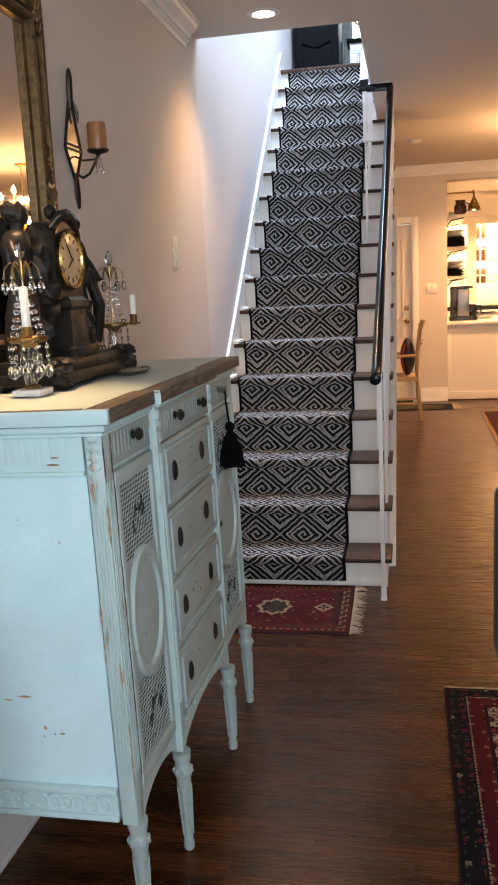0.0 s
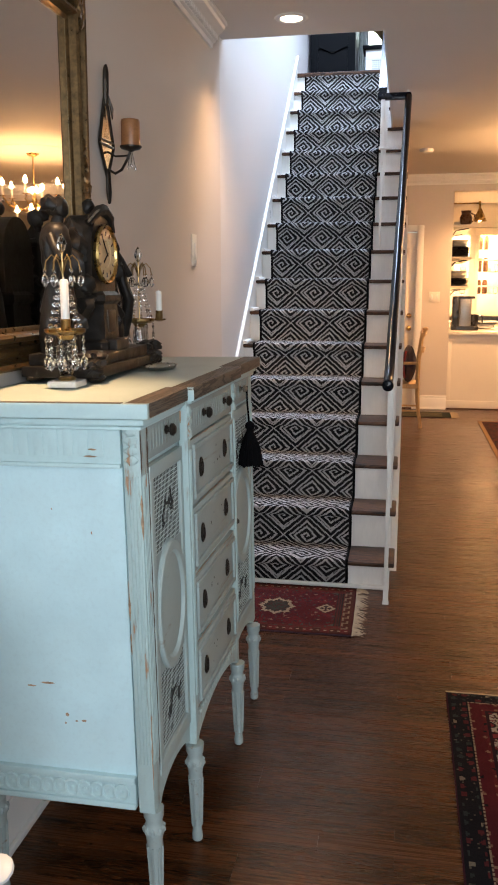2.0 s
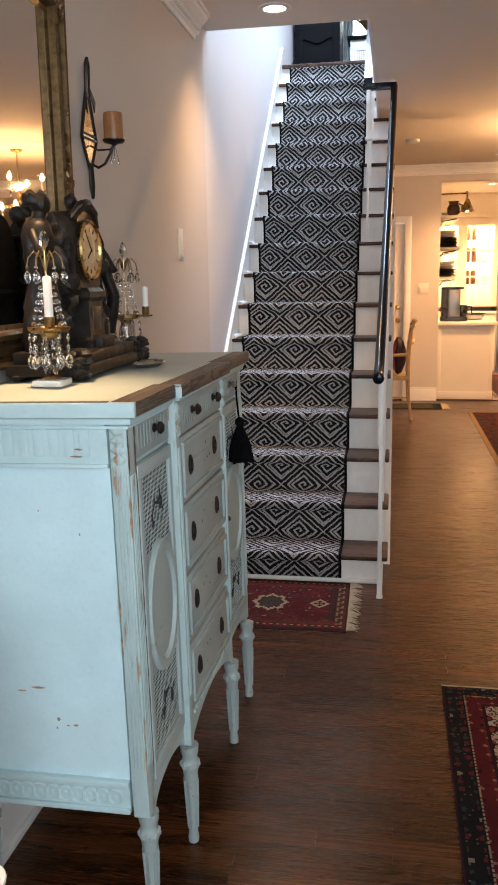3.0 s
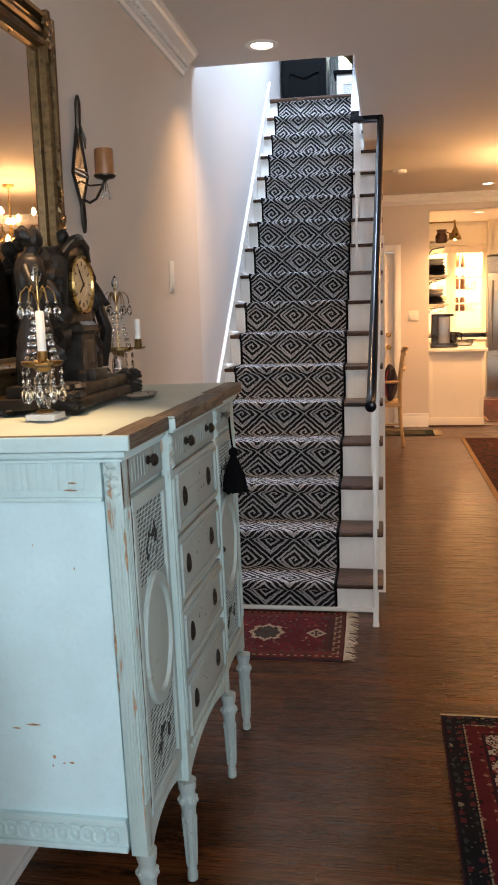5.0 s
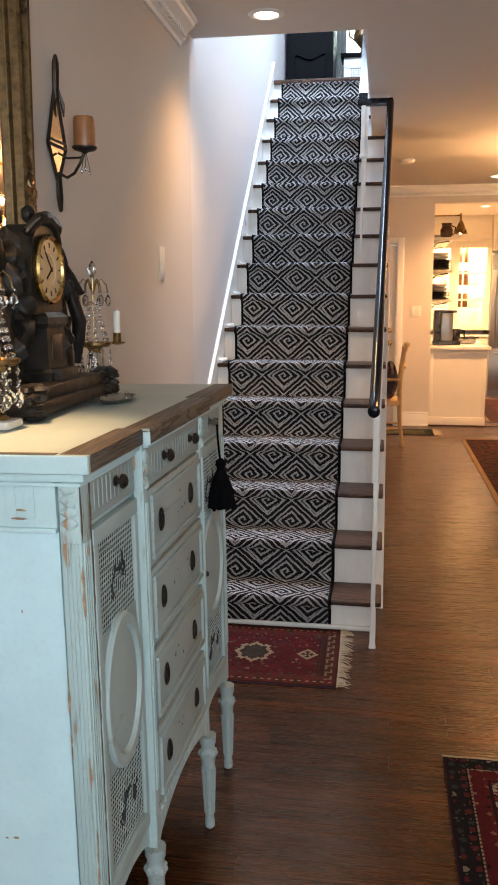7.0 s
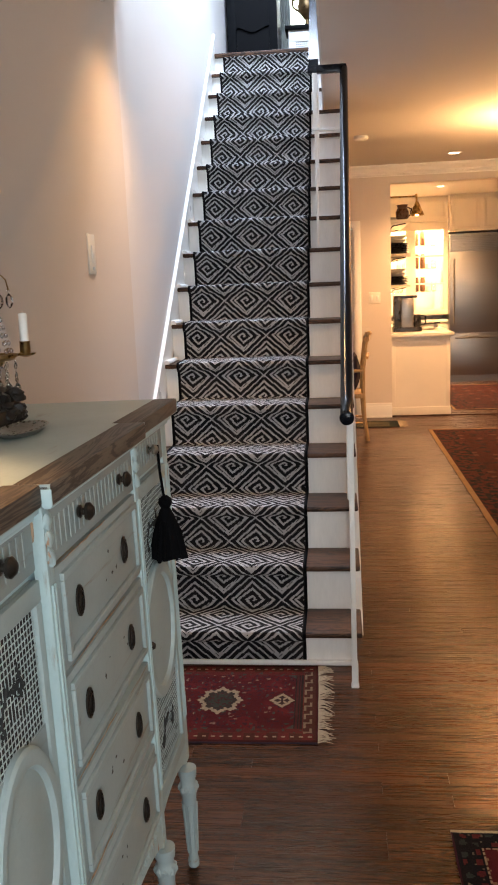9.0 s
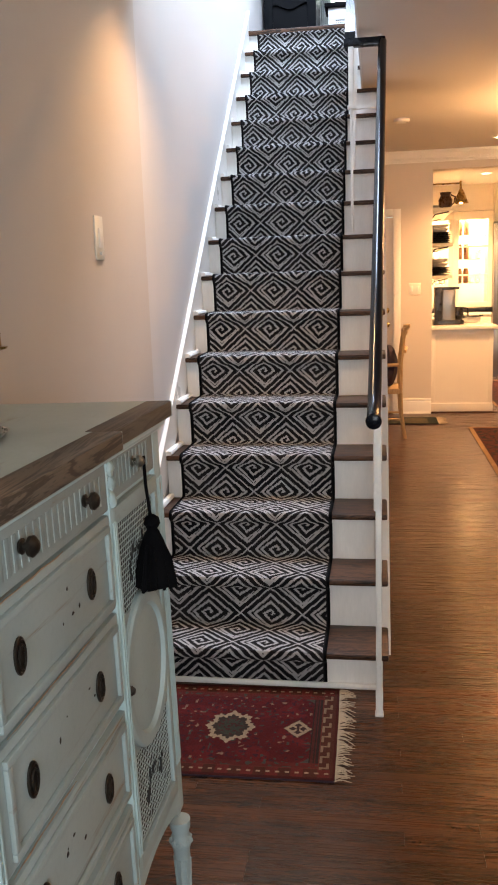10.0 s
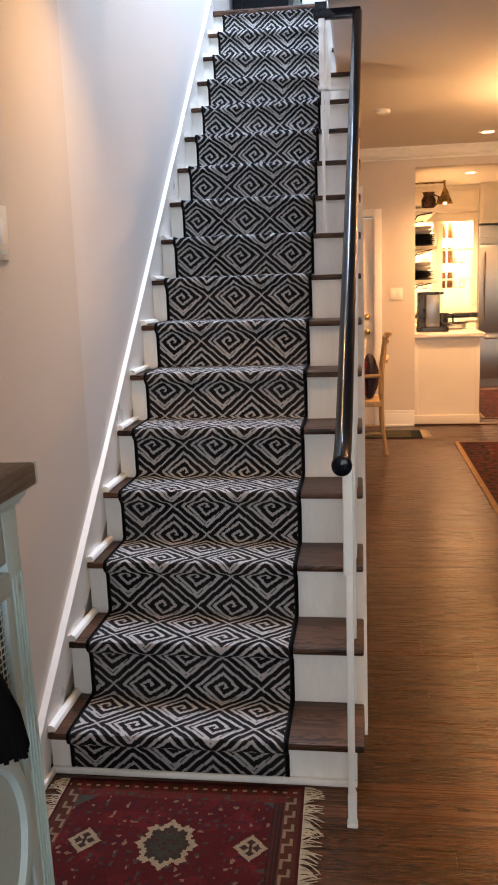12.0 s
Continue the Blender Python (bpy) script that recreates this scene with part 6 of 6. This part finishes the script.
def fridge():
    x0, x1, y = 1.445, 2.36, 13.35
    f = thing("refrigerator", "tall built-in stainless steel refrigerator with top vent grille", "refrigerator", at=((x0 + x1) / 2, y, 0))
    part("body", bm_box(x0, x1, y + 0.03, NORTH - 0.01, 0.0, 2.16), STEEL, f)
    for z0, z1 in ((0.10, 0.72), (0.735, 1.90)):
        part("door", soften(bm_box(x0, x1, y, y + 0.03, z0, z1), 0.006), STEEL, f)
    part("handle", bm_tube([(x0 + 0.06, y - 0.05, 0.85), (x0 + 0.06, y - 0.05, 1.8)], 0.013, 8), STEEL, f)
    part("handle", bm_tube([(x0 + 0.08, y - 0.05, 0.66), (x1 - 0.08, y - 0.05, 0.66)], 0.013, 8), STEEL, f)
    part("kick_plate", bm_box(x0, x1, y + 0.06, y + 0.065, 0.0, 0.10), BLACK, f)
    # black plate over the steel, in place of shade between the slats
    part("vent_back", bm_box(x0 + 0.006, x1 - 0.006, y + 0.031, y + 0.034, 1.905, 2.155), BLACK, f, "black plate for the shade behind the vent slats")
    for k in range(9):
        part("vent_slat", bm_box(x0 + 0.01, x1 - 0.01, y + 0.005, y + 0.03, 1.925 + 0.025 * k, 1.94 + 0.025 * k, 0.002), STEEL, f)
    for x2, x3 in ((1.4445, 1.9), (1.9005, 2.36)):
        u = thing("upper_cabinet", "plain cream cupboard above the refrigerator", "cabinet", "upper kitchen cupboards", at=((x2 + x3) / 2, y, 2.19))
        part("body", bm_box(x2, x3, y + 0.05, NORTH, 2.19, KCEIL - 0.002), KITCHEN, u)
        part("door", moulded_y(x2 + 0.02, x3 - 0.02, 2.21, KCEIL - 0.03, y + 0.05, 0.05, 0.01), KITCHEN, u)


peninsula()
coffee_maker()
open_shelves()
back_cabinets()
fridge()
solid("trim_threshold", bm_box(0.385, 3.1, FAR + 0.02, FAR + 0.10, 0.0, 0.012, 0.003), TREAD, "reddish wooden threshold strip at the kitchen", "trim")


# ---- landing at the head of the stairs ----
def armoire():
    x0, x1, y, z = -1.085, -0.665, 8.25, UP
    a = thing("black_cabinet", "tall black painted cabinet with a shaped panel door", "cabinet", at=((x0 + x1) / 2, y, z))
    part("body", bm_box(x0, x1, y + 0.02, y + 0.5, z + 0.06, z + 1.9), EBONY, a)
    part("plinth", bm_box(x0 - 0.01, x1 + 0.01, y, y + 0.5, z, z + 0.06, 0.004), EBONY, a)
    fr = bmesh.new()
    for b in ((x0, x0 + 0.07, z + 0.06, z + 1.9), (x1 - 0.07, x1, z + 0.06, z + 1.9), (x0 + 0.07, x1 - 0.07, z + 0.06, z + 0.12), (x0 + 0.07, x1 - 0.07, z + 1.8, z + 1.9)):
        bm_box(b[0], b[1], y, y + 0.02, b[2], b[3], 0.003, fr)
    part("door_frame", fr, plain("charcoal_paint", (0.0035, 0.0038, 0.0045), 0.5, vary=0.3, scale=12, gloss=0.06), a)
    n = 14
    top = [(x0 + 0.07 + (x1 - x0 - 0.14) * i / n, z + 0.40 + 0.022 * math.cos(math.tau * i / n * 1.0) * (1 if i else 0.3)) for i in range(n + 1)]
    part("shaped_rail", bm_prism(top + [(x1 - 0.07, z + 0.62), (x0 + 0.07, z + 0.62)], "y", y + 0.002, y + 0.02), EBONY, a, "black rail with a wavy lower edge")


def radiator_cover():
    x0, x1, y, z = -0.60, 0.15, 8.85, UP
    r = thing("radiator_cover", "white radiator cabinet with pierced grille and dark top", "radiator cover", at=((x0 + x1) / 2, y, z))
    part("carcass", bm_box(x0, x1, y + 0.02, y + 0.25, z, z + 0.54), TRIM, r)
    fr = bmesh.new()
    for b in ((x0, x1, z, z + 0.08), (x0, x1, z + 0.44, z + 0.54), (x0, x0 + 0.06, z + 0.08, z + 0.44), (x0 + 0.29, x0 + 0.36, z + 0.08, z + 0.44), (x1 - 0.06, x1, z + 0.08, z + 0.44)):
        bm_box(b[0], b[1], y, y + 0.02, b[2], b[3], 0.002, fr)
    part("face_frame", fr, TRIM, r)
    for a, b in ((x0 + 0.06, x0 + 0.29), (x0 + 0.36, x1 - 0.06)):
        # dark sheet that paints the shade inside the cabinet behind the grille
        part("grille_back", bm_box(a, b, y + 0.014, y + 0.018, z + 0.08, z + 0.44), HOLLOW_SHADE, r)
        g = bmesh.new()
        k = a
        while k < b:
            bm_box(k, k + 0.009, y + 0.008, y + 0.013, z + 0.08, z + 0.44, bm=g)
            k += 0.018
        k = z + 0.08
        while k < z + 0.44:
            bm_box(a, b, y + 0.007, y + 0.0125, k, k + 0.009, bm=g)
            k += 0.018
        part("grille", g, TRIM, r, "square pierced white grille", False)
    part("top", soften(bm_box(x0 - 0.03, x1 + 0.02, y - 0.03, y + 0.26, z + 0.54, z + 0.575), 0.005), EBONY, r, "black top board")
    u = thing("bronze_urn", "dark gilt bronze urn with scroll handles on the radiator cover", "urn", at=(-0.43, 8.95, z + 0.575))
    part("bowl", bm_lathe([(0.055, 0), (0.06, 0.01), (0.02, 0.03), (0.016, 0.07), (0.035, 0.09), (0.075, 0.14), (0.085, 0.19), (0.07, 0.23), (0.075, 0.25), (0.09, 0.27), (0.05, 0.262)], (-0.43, 8.95, z + 0.575), 24), GILT, u)
    for s in (-1, 1):
        part("handle", bm_tube([(-0.43 + s * 0.07, 8.95, z + 0.83), (-0.43 + s * 0.13, 8.95, z + 0.82), (-0.43 + s * 0.125, 8.95, z + 0.76), (-0.43 + s * 0.07, 8.95, z + 0.72)], 0.010, 8), GILT, u)
    c = bmesh.new()
    outline = []
    for i in range(41):
        outline.append((-0.72 + 0.12 * i / 40, 9.40 + 0.022 * math.sin(i * 0.95)))
    outline += [(x, yy + 0.006) for x, yy in reversed(outline)]
    bm_prism(outline, "z", z + 0.02, z + 1.75, c)
    cur = thing("curtain", "silvery gathered curtain beside the upstairs window", "curtain", at=(-0.66, 9.4, z))
    part("cloth", c, CURTAIN, cur)
    part("rod", bm_tube([(-0.80, 9.40, z + 1.76), (0.35, 9.40, z + 1.76)], 0.012, 8), IRON_DARK, cur)


armoire()
radiator_cover()


# ---- rugs ----
def rug(name, label, x0, x1, y0, y1, cell, colour, thick=0.008, turn=0.0):
    """A woven rug as a fine grid whose dyes follow a pattern of the place on it (0..1 both ways, and metres)."""
    nx, ny = max(2, int((x1 - x0) / cell)), max(2, int((y1 - y0) / cell))
    w, d = x1 - x0, y1 - y0
    cx, cy = (x0 + x1) / 2, (y0 + y1) / 2
    r = thing(name, label, "rug", at=pose(cx, cy, 0, 0, 0, turn))
    verts, faces = [], []
    for j in range(ny + 1):
        for i in range(nx + 1):
            x, y = -w / 2 + w * i / nx, -d / 2 + d * j / ny
            edge = 0.003 * noise.noise(Vector((x * 6, y * 6, 0)))
            sx = edge if i in (0, nx) else 0
            z = thick + 0.0012 * noise.noise(Vector((x * 12, y * 12, 4)))
            verts.append((x + sx, y, z))
    for j in range(ny):
        for i in range(nx):
            a = j * (nx + 1) + i
            faces.append((a, a + 1, a + nx + 2, a + nx + 1))
    data = bpy.data.meshes.new("weave")
    data.from_pydata(verts, [], faces)
    layer = data.color_attributes.new("dye", "FLOAT_COLOR", "CORNER")
    dyes = np.ones((len(faces) * 4, 4), dtype=np.float32)
    k = 0
    for j in range(ny):
        for i in range(nx):
            dyes[k:k + 4, :3] = colour((i + 0.5) * w / nx, (j + 0.5) * d / ny, w, d)
            k += 4
    layer.data.foreach_set("color", dyes.ravel())
    data.materials.append(WOOL)
    pile = new("weave", data)
    pile.parent = r
    e = bm_box(-w / 2 + 0.001, w / 2 - 0.001, -d / 2 + 0.001, d / 2 - 0.001, 0.0005, thick - 0.0025)
    ob = new("backing", to_mesh("backing", e, CUSHION, False))
    ob.parent = r
    return r


def fringe(r, x, y0, y1, way, length, mat=None):
    """Loose threads at one end of a rug, in the rug's own coordinates."""
    rnd = random.Random(int(abs(x) * 100) + 3)
    bm, y = bmesh.new(), y0
    while y < y1:
        bend = (rnd.random() - 0.5) * 0.05 + 0.02 * math.sin(y * 40)
        ln = length * (0.5 + 0.6 * rnd.random())
        bm_tube([(x, y, 0.006), (x + way * ln * 0.5, y + bend * 0.4, 0.007 + 0.004 * rnd.random()), (x + way * ln, y + bend, 0.003)], [0.0022, 0.0018, 0.0012], 4, bm)
        y += 0.0055
    ob = new("fringe", to_mesh("fringe", bm, mat or FRINGE, 60))
    ob.parent = r
    tagged(ob, "cream knotted fringe", "", "", "stuff")


DEEP, CREAM, NAVY, TEAL, BROWN = (0.06, 0.010, 0.009), (0.36, 0.27, 0.17), (0.011, 0.010, 0.012), (0.055, 0.058, 0.045), (0.075, 0.022, 0.013)


def speck(u, v, scale, seed):
    return noise.noise(Vector((u * scale, v * scale, seed)))


def stair_rug(u, v, w, d):
    e, s = min(v, d - v), min(u, w - u)
    a, b = abs(u - w / 2), abs(v - d / 2)
    if e < 0.012 or s < 0.008:
        return DEEP
    if e < 0.055:                                  # long borders with cream dashes
        return (0.34, 0.26, 0.17) if abs(e - 0.034) < 0.0055 and (u * 34) % 1 < 0.42 else BROWN if (u * 13) % 1 < 0.5 else (0.13, 0.02, 0.016)
    if s < 0.05:
        f = (v * 17) % 1
        return (0.23, 0.16, 0.10) if (abs(s - 0.036 + 0.012 * (1 if f < 0.5 else -1)) < 0.005 or (f < 0.14 and s > 0.022)) else BROWN
    if e < 0.060 or s < 0.055:
        return (0.13, 0.03, 0.02)
    if e < 0.085:
        return (0.11, 0.018, 0.014) if speck(u, v, 60, 3) < 0.25 else TEAL
    if s < 0.085 and (u > w / 2):
        return (0.030, 0.018, 0.014) if (s * 90) % 1 < 0.5 else (0.075, 0.018, 0.014)
    m = math.hypot(a / 0.072, b / 0.086)
    edge = 1.0 + 0.10 * math.cos(8 * math.atan2(b / 0.086, a / 0.072)) + 0.05 * math.cos(24 * math.atan2(b, a))
    if m < edge * 0.80:
        return (0.045, 0.030, 0.022) if m > 0.60 else ((0.045, 0.048, 0.034) if speck(u, v, 90, 1) > -0.1 else (0.07, 0.02, 0.016))
    if m < edge * 1.03:
        return CREAM
    c = abs(a - 0.225)
    k = c / 0.048 + b / 0.056
    if k < 1.0:
        q = (c / 0.048 - b / 0.056) * 1.0
        inner = abs(abs(q) - 0.0)
        return CREAM if (0.62 < k < 0.95 or inner < 0.10) and not k < 0.2 else (0.05, 0.025, 0.02)
    if s < 0.13 and e < 0.15 and (s - 0.06) + (e - 0.06) < 0.075:
        return TEAL
    n = speck(u, v, 64, 7)
    if n > 0.40:
        return (0.22, 0.15, 0.10) if speck(u, v, 20, 9) > 0.1 else (0.05, 0.055, 0.045)
    if n < -0.34:
        return (0.05, 0.015, 0.02)
    return (0.088, 0.010, 0.010) if speck(u, v, 12, 2) > -0.2 else (0.115, 0.012, 0.012)


def flower(u, v, step, seed):
    """Distance to the nearest bloom of a loose grid, and its chance number."""
    gu, gv = math.floor(u / step), math.floor(v / step)
    best, pick = 9.0, 0.0
    for i in (-1, 0, 1):
        for j in (-1, 0, 1):
            c = math.sin((gu + i) * 127.1 + (gv + j) * 311.7 + seed) * 43758.5
            c -= math.floor(c)
            e = math.sin((gu + i) * 269.5 + (gv + j) * 183.3 + seed) * 24634.6
            e -= math.floor(e)
            q = math.hypot((gu + i + 0.3 + 0.4 * c) * step - u, (gv + j + 0.3 + 0.4 * e) * step - v)
            if q < best:
                best, pick = q, c
    return best / step, pick


def room_rug(u, v, w, d):
    u, v, w, d = u / 0.76, v / 0.76, w / 0.76, d / 0.76
    s = min(u, w - u, v, d - v)
    t = v if min(u, w - u) <= min(v, d - v) else u
    if s < 0.007 or min(v, d - v) < 0.014:
        return (0.50, 0.42, 0.30) if min(v, d - v) < 0.016 else (0.05, 0.012, 0.02)
    if s < 0.016:
        return NAVY
    if s < 0.095:
        f, c = flower(t, s - 0.055, 0.055, 2)
        if f < 0.26 and abs(s - 0.055) < 0.03:
            return (0.12, 0.02, 0.022) if c > 0.6 else ((0.26, 0.21, 0.14) if c > 0.42 else (0.035, 0.045, 0.04))
        return NAVY if speck(u, v, 90, 5) < 0.50 else (0.13, 0.11, 0.08)
    if s < 0.103:
        return CREAM if (t * 45) % 1 < 0.7 else DEEP
    if s < 0.165:
        f, c = flower(t, s - 0.13, 0.06, 8)
        if f < 0.15:
            return (0.28, 0.15, 0.09) if c > 0.5 else NAVY
        return (0.105, 0.012, 0.016) if s < 0.15 else (0.13, 0.016, 0.018)
    if s < 0.180:
        return (0.03, 0.012, 0.016)
    f, c = flower(u, v, 0.115, 4)
    if f < 0.16:
        return (0.25, 0.03, 0.035) if c > 0.4 else (0.06, 0.07, 0.06)
    if f < 0.24:
        return NAVY
    n = abs(speck(u, v, 24, 3))
    if n < 0.06:
        return (0.06, 0.02, 0.02)
    if abs(speck(u, v, 36, 6)) < 0.05:
        return (0.22, 0.03, 0.03)
    return (0.50, 0.43, 0.32)


def dining_rug(u, v, w, d):
    s = min(u, w - u, v, d - v)
    if s < 0.035:
        return (0.34, 0.22, 0.12)
    n = speck(u, v, 20, 3)
    if s < 0.25:
        return NAVY if n > 0.05 else (0.075, 0.016, 0.013)
    f, c = flower(u, v, 0.16, 9)
    if f < 0.2:
        return (0.12, 0.05, 0.03) if c > 0.6 else (0.02, 0.014, 0.018)
    return (0.060, 0.012, 0.010) if n < 0.2 else (0.034, 0.010, 0.010)


def door_mat(u, v, w, d):
    s = min(v, d - v)
    if s < 0.05:
        return (0.012, 0.018, 0.016)
    if u > w - 0.10:
        return (0.02, 0.03, 0.026)
    return (0.16, 0.13, 0.08) if (v * 22) % 1 < 0.55 else (0.03, 0.04, 0.032)


a = rug("stair_rug", "small red oriental rug with cream medallion and fringed ends", -1.022, -0.312, 3.255, 3.815, 0.0042, stair_rug, turn=1.0)
fringe(a, 0.354, -0.28, 0.28, 1, 0.055)
fringe(a, -0.354, -0.28, 0.28, -1, 0.05)
rug("room_rug", "large dark bordered oriental rug with cream floral field", 0.058, 1.9, 0.05, 2.837, 0.0055, room_rug, turn=0)
rug("dining_rug", "dark red oriental rug with a pale bound edge", 0.685, 2.4, 5.2, 9.2, 0.02, dining_rug)
b = rug("door_mat", "dark green striped mat with a cream fringe by the door", -0.55, 0.42, 9.40, 9.80, 0.008, door_mat)
fringe(b, 0.485, -0.19, 0.19, 1, 0.09)
rug("kitchen_rug", "faded red patterned rug on the kitchen floor", 1.12, 2.3, 10.5, 12.9, 0.03, dining_rug)


# ---- floor boards: narrow strips laid across the hall ----
BOARD = 0.0575


def board_mesh(length):
    bm = bm_box(0.0003, length - 0.0003, 0.0002, BOARD - 0.0002, -0.011, 0.0)
    top = [e for e in bm.edges if all(v.co.z > -0.005 for v in e.verts)]
    bmesh.ops.bevel(bm, geom=top, offset=0.0006, segments=1, affect="EDGES")
    return to_mesh("floor_board", bm, OAK, False)


def floor_boards():
    base = solid("floor", bm_box(WALL - 0.14, EAST + 0.15, SOUTH - 0.15, NORTH + 0.15, -0.12, -0.010), OAK_DEEP, "dark stained narrow oak strip floor", "floor", smooth=False)
    rnd = random.Random(11)
    unit, x0 = 0.2, WALL + 0.004
    sizes = {n: board_mesh(n * unit) for n in range(2, 9)}
    verts, faces = [], []

    def joined(x, y, length):
        a, i = BOARD - 0.0003, len(verts)
        verts.extend((x + u, y + v, w) for w in (-0.011, 0.0) for u, v in ((0.0004, 0.0003), (length - 0.0004, 0.0003), (length - 0.0004, a), (0.0004, a)))
        faces.extend([(i + 4, i + 5, i + 6, i + 7), (i, i + 1, i + 5, i + 4), (i + 1, i + 2, i + 6, i + 5), (i + 2, i + 3, i + 7, i + 6), (i + 3, i, i + 4, i + 7)])
    rows = int((NORTH - SOUTH) / BOARD) + 1
    for r in range(rows):
        y = SOUTH + r * BOARD
        near = 1.35 < y < 5.4
        cell, end = 0, 28
        first = True
        while cell < end:
            n = rnd.choice((3, 4, 5, 5, 6, 6, 7, 8)) if not first else rnd.choice((2, 3, 4, 5, 6))
            first = False
            n = min(n, end - cell)
            if n == 1 or end - cell - n == 1:
                n = end - cell if end - cell <= 8 else n + 1
            n = min(n, 8)
            if near and cell < 12:
                ob = new("floor_board", sizes[n] if n in sizes else sizes[2])
                ob.location = (x0 + cell * unit, y, 0)
                ob.parent = base
            else:
                joined(x0 + cell * unit, y, n * unit)
            cell += n
    data = bpy.data.meshes.new("floor_boards")
    data.from_pydata(verts, [], faces)
    data.materials.append(OAK)
    rest = new("floor_boards", data)
    rest.parent = base
    tagged(rest, "", "", "", "stuff")


floor_boards()
